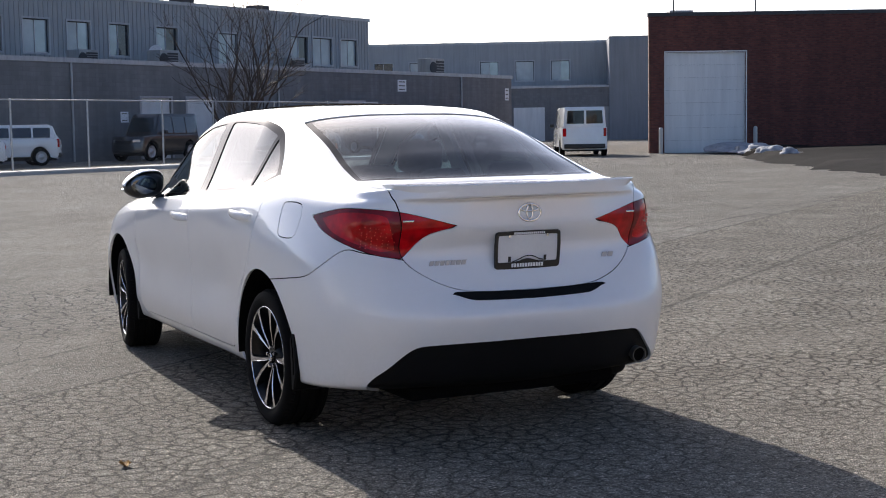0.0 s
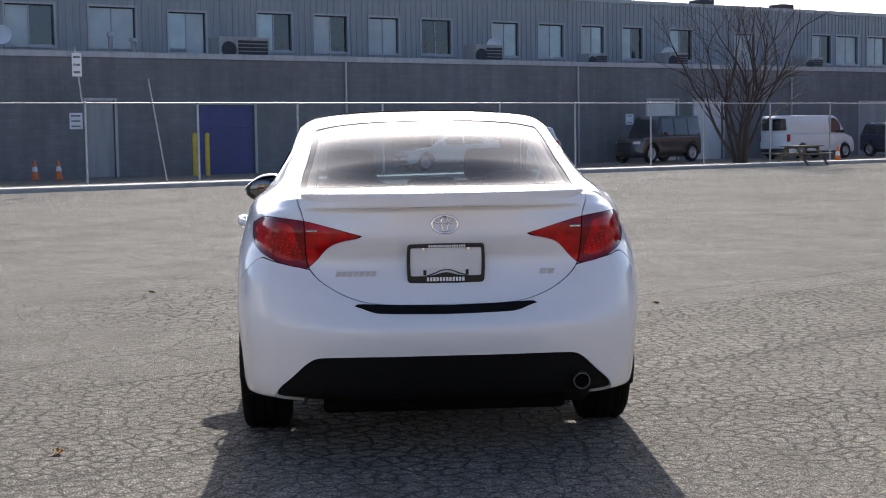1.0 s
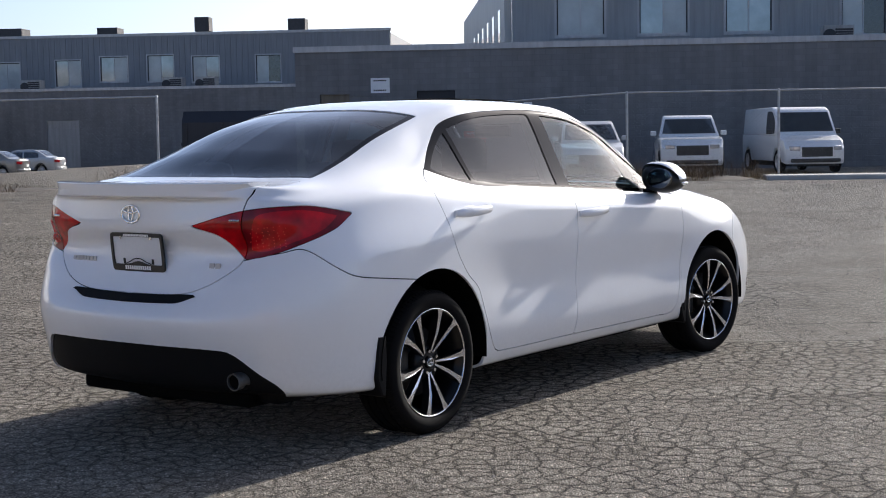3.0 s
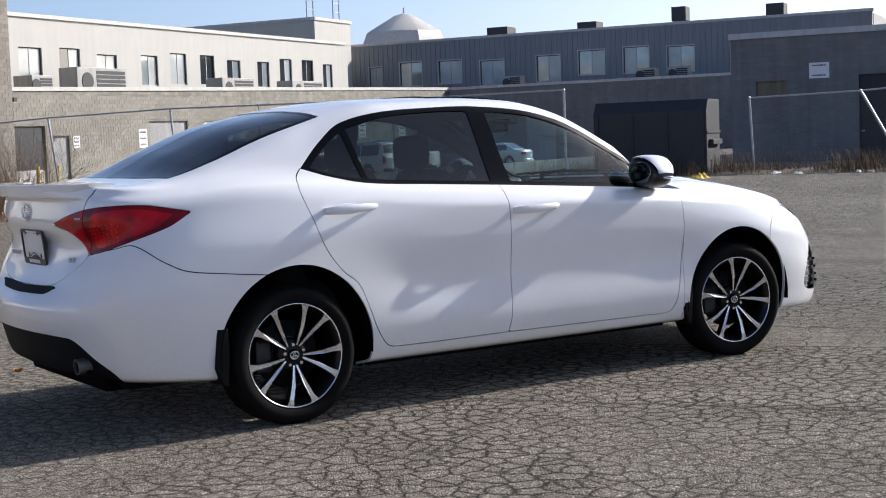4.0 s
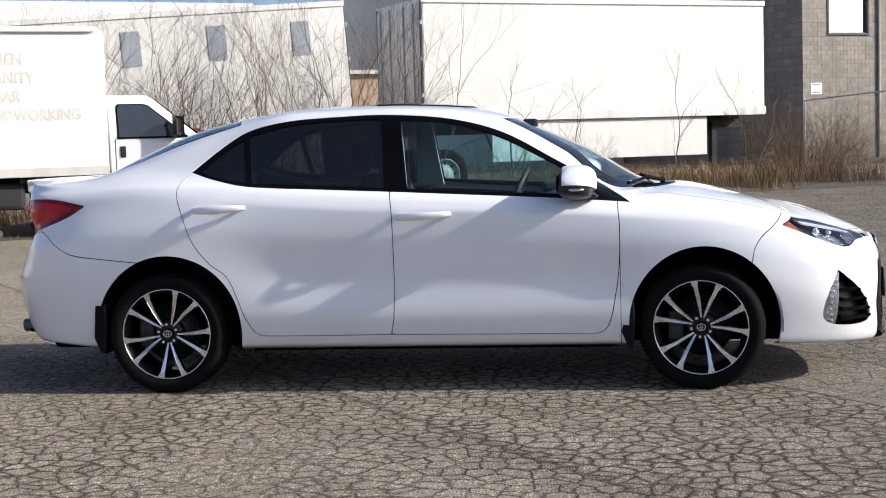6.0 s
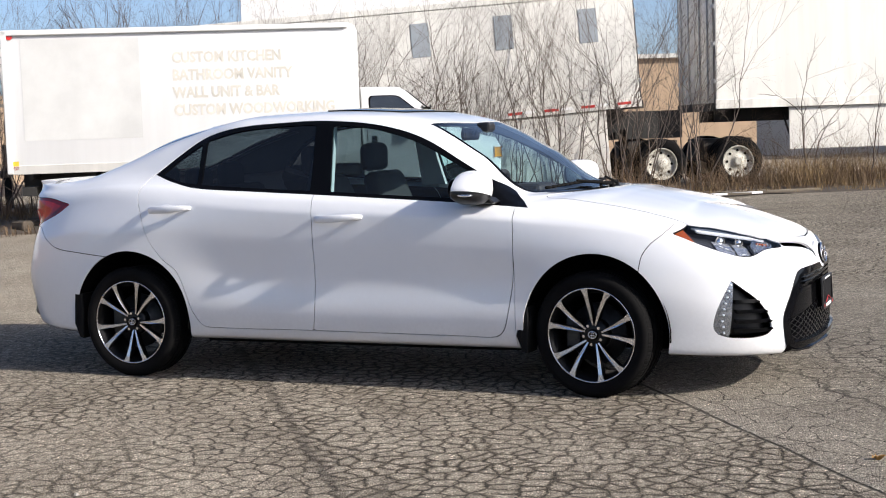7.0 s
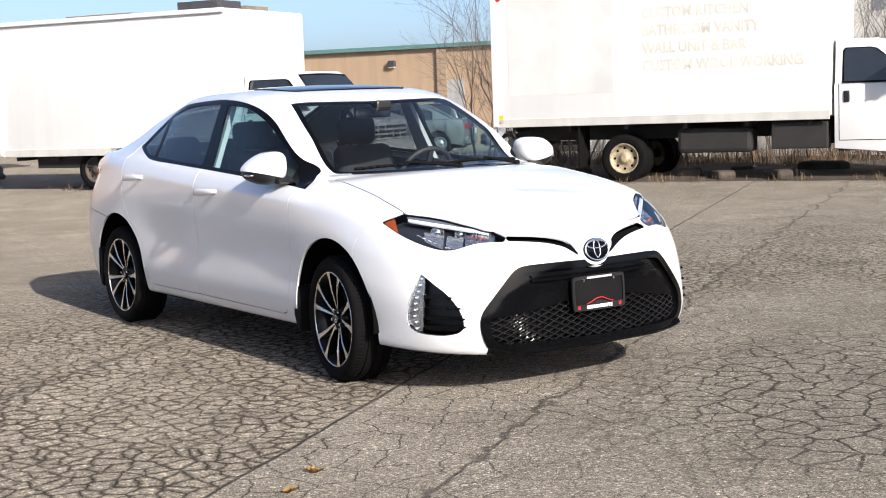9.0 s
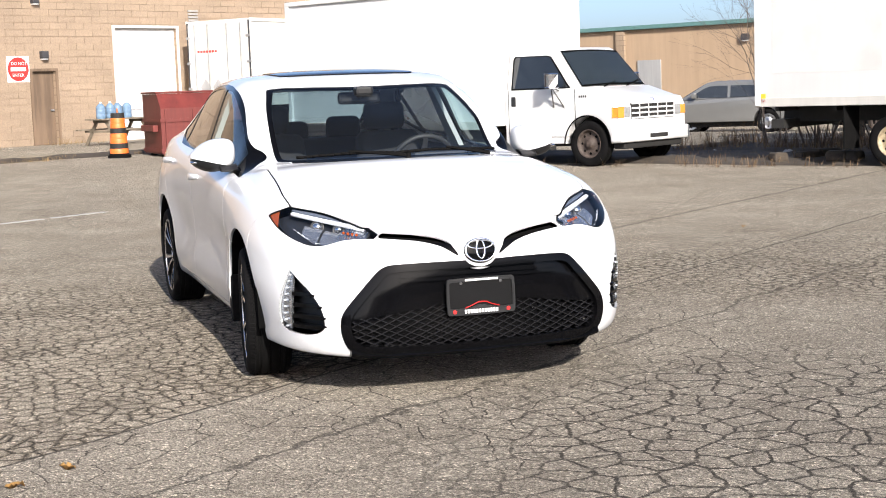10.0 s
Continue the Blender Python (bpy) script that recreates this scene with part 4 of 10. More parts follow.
        for (x, y, z, r) in ((1.912, .618, .738, .026), (1.985, .540, .727, .022)):
            bm = bmesh.new()
            bmesh.ops.create_uvsphere(bm, u_segments=24, v_segments=14, radius=r, matrix=Matrix.Translation((x, sgn * y, z)))
            part("projector", bm, CHROME, hl_t, "chrome projector lamp", smooth=True)
            bm = bmesh.new()
            way = Vector((.82, sgn * .5, 0.05)).normalized()
            ring_bm(bm, r * 1.12, r * 1.0, .004, Matrix.Translation(Vector((x, sgn * y, z)) + way * .010) @ way.to_track_quat("Z", "Y").to_matrix().to_4x4())
            part("bezel", bm, STEEL_DARK, hl_t, smooth=True)
        u, z = wf(lamp.A)[:, 0], lamp.A[:, 2]
        line = .813 - (1.22 - u) * .124
        strip_a, _ = lamp.cut(np.maximum(np.abs(z - line) - .0050, np.maximum(u - 1.19, .66 - u)))
        # bright reflector cells with dark walls between them, below the strip
        for u0, u1 in ((.655, .795), (.812, .925), (.942, 1.075)):
            cell, _ = lamp.cut(np.maximum(np.maximum(z - line + .013, .698 + .30 * np.maximum(0, u - .95) - z), np.maximum(u - u1, u0 - u)))
            skin_object("reflector", [pick(cell).pushed(0.043)], LAMP_BOWL, hl_t, "bright lamp reflector", lip=0.005)
        skin_object("light_strip", [pick(strip_a).pushed(0.010)], LAMP_BAND, hl_t, "bright strip inside the lamp", lip=0.008)
        brow = lamp.cut(np.maximum(line + .010 - z, np.maximum(u - 1.20, .64 - u)))[0]
        skin_object("brow", [pick(brow).pushed(0.014)], LAMP_BROW_SKY, hl_t, "brow above the strip, tinted blue-grey like mirrored sky", lip=0.006)
        # thin bright brackets under the two projectors
        for u0, u1 in ((.820, .925), (.965, 1.115)):
            low = .690 + .30 * np.maximum(0, u - .93)
            rail = lamp.cut(np.maximum(np.abs(z - low) - .0022, np.maximum(u - u1, u0 - u)))[0]
            if len(rail.T):
                skin_object("light_bracket", [pick(rail).pushed(0.012)], LAMP_BAND, hl_t, lip=0.006)
        turn, _ = lamp.cut(np.maximum(wf(lamp.A)[:, 0] - .80, .62 - wf(lamp.A)[:, 0]) + np.maximum(0, lamp.A[:, 2] - .738) * 4)
        skin_object("indicator", [pick(turn).pushed(0.022)], LAMP_BOWL, hl_t, "faceted clear indicator", lip=0.006)
        facets = [turn.cut(np.abs(wf(turn.A)[:, 0] - .628 - .020 * k) - .006)[0] for k in range(9)]
        tagged(skin_object("facet_field", [pick(q).pushed(0.012) for q in facets if len(q.T)], CHROME, hl_t, lip=0.010), kind="stuff")
        bm = bmesh.new()
        for k in range(4):
            x = 2.080 + .010 * k
            bmesh.ops.create_icosphere(bm, subdivisions=1, radius=.0075, matrix=Matrix.Translation((x, sgn * (.545 - .0165 * k), .722 - .003 * k)))
        part("bulb", bm, AMBER, hl_t, "row of small amber bulbs")
        skin_object("grille_slot", [pick(slot).pushed(0.030)], GAP_DARK, car, "narrow black upper grille slot", lip=-0.015)
        skin_object("slot_bar", [pick(slot.cut(slot.A[:, 2] - .672 - .08 * (wf(slot.A)[:, 0] - .2))[0]).pushed(0.006)], BLACK_GLOSS, car, lip=0.01)
        # fog bezel with lamp strip and fins
        bez = empty("fog_bezel", Matrix.Identity(4))
        bez.parent = car
        line = 1.050 + (.572 - fog.A[:, 2]) * .14
        drl, _ = fog.cut(line - wf(fog.A)[:, 0])
        inner = fog
        skin_object("recess", [pick(inner).pushed(0.055)], BLACK_TRIM, bez, lip=-0.055)
        skin_object("running_lamp", [pick(drl).pushed(0.004)], LENS_CLEAR, bez, "clear daytime running lamp strip", lip=0)
        skin_object("lamp_backing", [pick(drl).pushed(0.014)], LAMP_BOWL, bez, lip=0.01)
        for zk in np.linspace(drl.A[:, 2].min() + .02, drl.A[:, 2].max() - .02, 9):
            row = drl.A[np.abs(drl.A[:, 2] - zk) < .012]
            if not len(row):
                continue
            c, nn = row[:, :3].mean(axis=0), row[:, 4:7].mean(axis=0)
            c = c - nn * .007
            bm = bmesh.new()
            bmesh.ops.create_icosphere(bm, subdivisions=2, radius=1.0, matrix=Matrix.Translation((c[0], sgn * c[1], c[2])) @ Matrix.Diagonal((.006, .007, .005, 1)))
            part("led", bm, LED_BRIGHT, bez, smooth=True)
        for k, z in enumerate((.470, .422, .374, .330)):
            fin, _ = fog.cut(np.abs(fog.A[:, 2] - z) - .0085 + 0.1 * (wf(fog.A)[:, 0] > 1.06))
            skin_object("fin", [pick(fin).pushed(0.004)], BLACK_GLOSS, bez, lip=0.04)
            tip = [a for a in fog.A if abs(a[2] - z) < .006]
            if tip:
                t_ = min(tip, key=lambda a: a[1] + 2.3 - a[0])
                bm = bmesh.new()
                p = Vector((t_[0], sgn * t_[1], t_[2]))
                add_tube(bm, p - Vector((.004, -sgn * .012, 0)), p + Vector((.004, -sgn * .012, -.001)), .0080, .004, 8)
                part("fin_tip", bm, BLACK_GLOSS, bez, smooth=True)
        # tail lamps
        tl_t = skin_object("tail_lamp", [pick(lamp_rim).pushed(0.001)], RED_RIM, car, "red tail lamp with a darker rim", lip=0.02)
        skin_object("lamp_core", [pick(lamp_core).pushed(0.0015)], RED_LENS, tl_t, "bright red lens field", lip=0.004)
        skin_object("lid_lamp", [pick(in_lamp).pushed(0.001)], RED_LENS, lid_ob, "red inner tail lamp lens", lip=0.02)
        bm = bmesh.new()
        for i in range(7):
            for j in range(6):
                ww, z = .735 + .030 * i, .842 + .0155 * j
                near = np.argmin((wr(out_lamp.A)[:, 0] - ww) ** 2 + (out_lamp.A[:, 2] - z) ** 2)
                a = out_lamp.A[near]
                bmesh.ops.create_icosphere(bm, subdivisions=1, radius=.0028, matrix=Matrix.Translation((a[0], sgn * a[1], a[2])))
        part("bead_field", bm, RED_BRIGHT, tl_t, "bright red reflector beads", smooth=True)
        bm = bmesh.new()
        near = in_lamp.A[np.argmin((wr(in_lamp.A)[:, 0] - .645) ** 2 + (in_lamp.A[:, 2] - .945) ** 2)]
        add_box(bm, -.004, .004, -.024, .024, -.0045, .0045, bevel=.003, m=Matrix.Translation((near[0], sgn * near[1], near[2])) @ Matrix.Rotation(-sgn * .22, 4, "Z"))
        part("reversing_lamp", bm, CHROME, lid_ob, "clear reversing lamp strip")
        # wheel housings
        for cx in (1.357, -1.335):
            bm = bmesh.new()
            arc = [(.375 * math.cos(a), .318 + .392 * math.sin(a)) for a in np.linspace(-.10, math.pi + .10, 26)]
            rows = [[bm.verts.new((cx + a, sgn * y, z)) for a, z in arc] for y in (.868, .52)]
            for p, q in zip(range(25), range(1, 26)):
                bm.faces.new((rows[0][p], rows[0][q], rows[1][q], rows[1][p]))
            bm.faces.new(rows[1])
            part("wheel_housing", bm, GAP_DARK, car, smooth=False)
        part("sill_trim", box_bm(-.93, .93, sgn * .58, sgn * .70, .200, .236, bevel=.01), GAP_DARK, car)
        for x, s, turn in ((1.35, -7.0, 8), (-1.35, 0.0, 30)):
            alloy_wheel(car, x, sgn * .765, sgn, s, radians(turn))

    # front grille: gloss frame, mesh below, bars above
    skin_object("grille_frame", [s.pushed(-0.006) for s in both(grille_rim)], BLACK_GLOSS, car, "gloss black grille surround", lip=0.04)
    skin_object("grille_panel", [s.pushed(0.020) for s in both(grille_in.cut(.500 - grille_in.A[:, 2])[0])], BLACK_GLOSS, car, "", lip=0.0)
    upper = grille_in.cut(grille_in.A[:, 2] - .500)[0]
    lower_net, blank = upper.cut(upper.A[:, 2] - .395 - .03 * np.cos(upper.A[:, 1] * 5))
    skin_object("grille_panel", [s.pushed(0.012) for s in both(blank)], BLACK_GLOSS, car, "smooth black grille panel", lip=0.0)
    skin_object("grille_recess", [s.pushed(0.034) for s in both(lower_net)], BLACK_GLOSS, car, lip=-0.025)
    mesh_strips = []
    for way in (1, -1):
        for k in range(-16, 17):
            c_of = lambda s: s.A[:, 1] * .47 + way * (s.A[:, 2] - .33) - k * .030
            a = lower_net.cut(c_of(lower_net) - .0019)[0]
            if len(a.T):
                a = a.cut(-c_of(a) - .0019)[0]
            if len(a.T):
                mesh_strips.append(a)
    skin_object("grille_mesh", [s.pushed(0.010 if i % 2 else .012) for q in mesh_strips for i, s in enumerate(both(q))], MESH_GLOSS, car, "glossy black diamond grille mesh", lip=0.012)
    for z in (.520, .540):
        b_, _ = grille_in.cut(np.abs(grille_in.A[:, 2] - z) - .006 + .1 * (grille_in.A[:, 1] > .36))
        skin_object("grille_bar", [s.pushed(0.006) for s in both(b_)], BLACK_GLOSS, car, lip=0.02)

    # lower lip: a thin wing under the grille with flicked-up ends
    bm = bmesh.new()
    rings = []
    for y in np.linspace(-.572, .572, 41):
        a = abs(y)
        x = np.interp(a, [0, .36, .59, .66], [2.302, 2.277, 2.187, 2.120])
        end = max(0.0, (a - .44) / .132)
        out_, up = .018 + .028 * end, .020 * end ** 2
        rings.append([bm.verts.new(v) for v in ((x - .06, y, .188), (x + out_, y, .196 + up), (x + out_ + .006, y, .206 + up), (x + out_ * .8, y, .216 + up * 1.25), (x - .02, y, .238 + up * .4))])
    for p, q in zip(rings[:-1], rings[1:]):
        for j in range(5):
            bm.faces.new((p[j], q[j], q[(j + 1) % 5], p[(j + 1) % 5]))
    bm.faces.new(rings[0])
    bm.faces.new(rings[-1])
    bmesh.ops.recalc_face_normals(bm, faces=bm.faces)
    part("splitter", bm, BLACK_GLOSS, car, "gloss black splitter with flicked ends", smooth=True, angle=40)

    # spoiler lip along the rear edge of the boot lid
    bm = bmesh.new()
    rings = []
    for y in np.linspace(-.572, .572, 41):
        a = abs(y)
        x = float(pchip(np.array((0, .14, .28, .42, .52, .60)), np.array(((-2.322,), (-2.313,), (-2.290,), (-2.243,), (-2.192,), (-2.125,))), np.array((a,)))[0, 0])
        k = min(1.0, (.585 - a) / .10)
        rings.append([bm.verts.new(v) for v in ((x + .13, y, 1.0925), (x + .06, y, 1.0965), (x + .004, y, 1.0955), (x - .001, y, 1.092), (x + .008, y, 1.092 - .046 * k), (x + .014, y, 1.088 - .046 * k), (x + .075, y, 1.080 - .046 * k))])
    for p, q in zip(rings[:-1], rings[1:]):
        for j in range(6):
            bm.faces.new((p[j], q[j], q[j + 1], p[j + 1]))
    bm.faces.new(rings[0])
    bm.faces.new(rings[-1])
    bmesh.ops.recalc_face_normals(bm, faces=bm.faces)
    part("spoiler", bm, WHITE_PAINT, lid_ob, "white spoiler lip", smooth=True, angle=30)

    # emblems, badges and plates
    bm = bmesh.new()
    m_front = Matrix.Translation((2.298, 0, .632)) @ Matrix.Rotation(math.pi / 2, 4, "Z") @ Matrix.Rotation(math.pi / 2 - .2, 4, "X")
    bmesh.ops.create_uvsphere(bm, u_segments=36, v_segments=12, radius=1.0, matrix=m_front @ Matrix.Diagonal((.074, .055, .012, 1)))
    badge = part("front_badge", bm, BLACK_GLOSS, car, "dark oval badge", smooth=True)
    emblem("badge_oval", badge, m_front @ Matrix.Translation((0, 0, .010)), .068, .049, .0055, CHROME, "chrome ovals")
    bm = bmesh.new()
    bmesh.ops.create_uvsphere(bm, u_segments=36, v_segments=14, radius=1.0, matrix=m_front @ Matrix.Translation((0, -.006, -.020)) @ Matrix.Diagonal((.096, .075, .026, 1)))
    part("badge_mount", bm, WHITE_PAINT, car, smooth=True)
    m_rear = Matrix.Translation((-2.243, 0, .968)) @ Matrix.Rotation(-math.pi / 2, 4, "Z") @ Matrix.Rotation(math.pi / 2, 4, "X")
    emblem("rear_badge", lid_ob, m_rear, .052, .035, .0055, CHROME, "chrome oval badge")
    for cy, cz, wd, ht, n in ((.357, .772, .165, .020, 7), (-.416, .767, .064, .022, 2)):
        ang = math.atan2(.013, .167) * (1 if cy > 0 else -1)
        mb = Matrix.Translation((-2.186 + (0 if cy > 0 else .004), cy, cz)) @ Matrix.Rotation(-math.pi / 2 - ang, 4, "Z") @ Matrix.Rotation(math.pi / 2 + .06, 4, "X")
        for k in range(n):
            bm = bmesh.new()
            bars(bm, mb @ Matrix.Translation(((k + .5) * wd / n - wd / 2, 0, 0)), wd / n, ht, 1, .22, .004, .006)
            part("badge_bar", bm, SILVER_BADGE, lid_ob, "chrome bar of the model badge")
    plate_frame(lid_ob, Matrix.Translation((-2.212, -.004, .811)) @ Matrix.Rotation(-math.pi / 2, 4, "Z") @ Matrix.Rotation(math.pi / 2 + .10, 4, "X"), PLATE_WHITE, False)
    plate_frame(car, Matrix.Translation((2.322, -.012, .440)) @ Matrix.Rotation(math.pi / 2, 4, "Z") @ Matrix.Rotation(math.pi / 2 - .04, 4, "X"), PLASTIC_ROUGH, True)
    bm = box_bm(-2.225, -2.185, -.018, .018, .893, .918, bevel=.004)
    part("boot_button", bm, BLACK_TRIM, lid_ob)
    # exhaust
    bm = bmesh.new()
    lathe(bm, [(.030, 0), (.034, .0), (.034, -.16), (.030, -.16), (.030, 0)], 28, Matrix.Translation((-2.235, -.548, .322)) @ Matrix.Rotation(math.pi / 2, 4, "Z") @ Matrix.Rotation(-.08, 4, "X"))
    part("exhaust_pipe", bm, STEEL_DARK, car, "dull steel exhaust tip", smooth=True, angle=40)
    # dark disc across the pipe stands for the shade inside it
    bm = bmesh.new()
    lathe(bm, [(0, -.012), (.0302, -.012)], 24, Matrix.Translation((-2.235, -.548, .322)) @ Matrix.Rotation(math.pi / 2, 4, "Z") @ Matrix.Rotation(-.08, 4, "X"))
    part("exhaust_bore_shade", bm, GAP_DARK, car)
    bm = bmesh.new()
    add_tube(bm, (-2.20, -.548, .318), (-1.9, -.50, .285), .032, seg=20)
    add_box(bm, -2.05, -1.72, -.62, -.10, .20, .32, bevel=.05, seg=3)
    part("silencer", bm, PLASTIC_ROUGH, car, smooth=True, angle=40)
    # floor pan and dark inner faces
    bm = bmesh.new()
    add_box(bm, -2.10, 2.15, -.50, .50, .190, .26, bevel=.02)
    add_box(bm, -.93, .93, -.74, .74, .195, .27, bevel=.02)
    part("floor_pan", bm, GAP_DARK, car)
    cabin(car, S, win, panes, f_door, r_door)
    wipers(car, screen)
    return car


def cabin(car, S, win, panes, f_door, r_door):
    """Seats, dashboard, wheel and linings that show through the glass."""
    top = S.where(lambda A: (A[:, 3] > 8.4) & (A[:, 0] > -1.95) & (A[:, 0] < 1.0))[0]
    skin_object("headliner", [s.pushed(0.028) for s in (top, top.mirrored())], LINER, car, lip=0)
    for sgn in (1, -1):
        f = f_door if sgn > 0 else f_door.mirrored()
        r = r_door if sgn > 0 else r_door.mirrored()
        skin_object("door_trim", [f.pushed(0.055), r.pushed(0.055)], DASH, car, lip=0)
        bm = bmesh.new()
        prism(bm, [(-.10, .98), (-.15, 1.385), (-.235, 1.385), (-.26, .98)], sgn * .595, sgn * .60, Matrix(((1, 0, 0, 0), (0, 0, 1, 0), (0, 1, 0, 0), (0, 0, 0, 1))))
        for q in bm.verts:
            q.co.y = sgn * (.770 - (q.co.z - .98) / .405 * .175) + (0 if abs(q.co.y) < .598 else -sgn * .03)
        part("pillar_trim", bm, PILLAR_GREY, car, "grey centre pillar trim")
    part("rear_shelf", box_bm(-1.86, -1.40, -.58, .58, .99, 1.02, bevel=.01), DASH, car)
    part("firewall", box_bm(.98, 1.02, -.68, .68, .3, .95), GAP_DARK, car)
    # dashboard
    bm = bmesh.new()
    prism(bm, [(.46, .62), (.42, .80), (.46, .915), (.60, .955), (.85, .955), (1.02, .93), (1.02, .62)], -.70, .70, Matrix(((1, 0, 0, 0), (0, 0, 1, 0), (0, 1, 0, 0), (0, 0, 0, 1))), bevel=.02)
    part("dashboard", bm, DASH, car)
    bm = bmesh.new()
    add_box(bm, .52, .72, .20, .52, .93, .995, bevel=.03)
    part("instrument_hood", bm, DASH, car)
    sw = empty("steering_wheel", Matrix.Translation((.36, .36, .90)) @ Matrix.Rotation(math.radians(-65), 4, "Y"))
    sw.parent = car
    bm = bmesh.new()
    ring_bm(bm, .182, .182, .015, Matrix.Identity(4), 40, 8, 1.0)
    part("wheel_rim", bm, DASH, sw, smooth=True)
    bm = bmesh.new()
    add_box(bm, -.06, .06, -.07, .07, -.02, .03, bevel=.02)
    for a in (0, math.pi, math.pi * 1.5):
        add_box(bm, .04, .175, -.016, .016, -.012, .008, bevel=.005, m=Matrix.Rotation(a + math.pi / 2, 4, "Z"))
    part("wheel_hub", bm, DASH, sw)
    # inner mirror
    bm = bmesh.new()
    add_box(bm, .37, .40, -.12, .12, 1.255, 1.325, bevel=.02)
    add_tube(bm, (.40, 0, 1.29), (.46, 0, 1.345), .014, seg=8)
    part("inner_mirror", bm, BLACK_TRIM, car)
    part("sensor_box", box_bm(.44, .52, -.05, .05, 1.30, 1.352, bevel=.015), BLACK_TRIM, car)
    # seats
    def seat(name, x, y, w, lean, h=.62):
        s = empty(name, Matrix.Translation((x, y, .30)))
        s.parent = car
        bm = bmesh.new()
        add_box(bm, -.24, .27, -w, w, .10, .24, bevel=.05, seg=3)
        part("cushion", bm, CLOTH, s, smooth=True, angle=50)
        bm = bmesh.new()
        add_box(bm, -.055, .06, -w * .95, w * .95, 0, h, bevel=.05, seg=3)
        for q in bm.verts:
            k = max(0.0, q.co.z / h - .55)
            q.co.y *= 1 - .45 * k
        bmesh.ops.transform(bm, matrix=Matrix.Translation((-.24, 0, .20)) @ Matrix.Rotation(-lean, 4, "Y"), verts=bm.verts)
        part("backrest", bm, CLOTH, s, smooth=True, angle=50)
        return s
    def headrest(x, y, z, w=.13):
        bm = bmesh.new()
        add_box(bm, x - .045, x + .045, y - w, y + w, z - .085, z + .085, bevel=.045, seg=3)
        for sx in (-.05, .05):
            add_tube(bm, (x, y + sx, z - .06), (x + .03, y + sx, z - .16), .007, seg=6)
        part("headrest", bm, CLOTH, car, smooth=True, angle=50)
    for y in (.36, -.36):
        seat("front_seat", .10, y, .25, .36)
        headrest(-.40, y, 1.17)
    part("rear_cushion", box_bm(-1.15, -.62, -.62, .62, .42, .60, bevel=.06, seg=3), CLOTH, car, smooth=True, angle=50)
    bm = bmesh.new()
    add_box(bm, -.07, .07, -.60, .60, 0, .56, bevel=.05, seg=3, m=Matrix.Translation((-1.15, 0, .50)) @ Matrix.Rotation(-.42, 4, "Y"))
    part("rear_backrest", bm, CLOTH, car, smooth=True, angle=50)
    for y in (.36, 0, -.36):
        headrest(-1.42, y, 1.075 if y else 1.05, .12)
    part("console", box_bm(-.35, .45, -.10, .10, .30, .62, bevel=.04), DASH, car)


def wipers(car, screen):
    """Two wipers parked along the foot of the windscreen, on its surface."""
    pts = np.concatenate([screen.A, screen.mirrored().A])
    def on_glass(x, y, lift):
        a = pts[np.argmin((pts[:, 0] - x) ** 2 + (pts[:, 1] - y) ** 2)]
        return Vector((x, y, a[2] - (x - a[0]) * .5 + lift))
    foot = lambda y: float(np.interp(abs(y), [0, .25, .45, .56, .62], [1.172, 1.138, 1.062, .99, .93]))
    for y0, y1, pivot in ((.575, -.04, .30), (.0, -.50, -.30)):
        w = empty("wiper", Matrix.Identity(4))
        w.parent = car
        bm = bmesh.new()
        n = 14
        line = [on_glass(foot(y0 + (y1 - y0) * k / n) - .030 - .022 * math.sin(math.pi * k / n), y0 + (y1 - y0) * k / n, .012) for k in range(n + 1)]
        for p, q in zip(line[:-1], line[1:]):
            add_tube(bm, p, q, .0075, seg=6)
        part("wiper_blade", bm, RUBBER, w, smooth=True)
        bm = bmesh.new()
        root = on_glass(foot(y0 * .8) + .02, y0 * .86 if pivot > 0 else y0 + .03, .012)
        mid = line[n // 2] + Vector((0, 0, .012))
        add_tube(bm, root, mid, .010, .006, seg=6)
        add_tube(bm, root + Vector((0, 0, -.03)), root + Vector((0, 0, .012)), .016, .012, seg=10)
        part("wiper_arm", bm, RUBBER, w, smooth=True, angle=40)



build_sedan()


# ---- the yard: everything round the car stands square to one set of axes, q (away) and p (left) ----
YARD_TURN = math.radians(30.54)
YF = Matrix.Rotation(YARD_TURN, 4, "Z")


def at_yard(q, p, z=0.0, turn=0.0):
    return YF @ pose(q, p, z, 0, 0, turn)


def yard_coords(nt):
    """q, p and z of a place."""
    g = nt.nodes.new("ShaderNodeNewGeometry")
    m = nt.nodes.new("ShaderNodeMapping")
    m.inputs["Rotation"].default_value = (0, 0, -YARD_TURN)
    nt.links.new(g.outputs["Position"], m.inputs["Vector"])
    return m.outputs["Vector"]


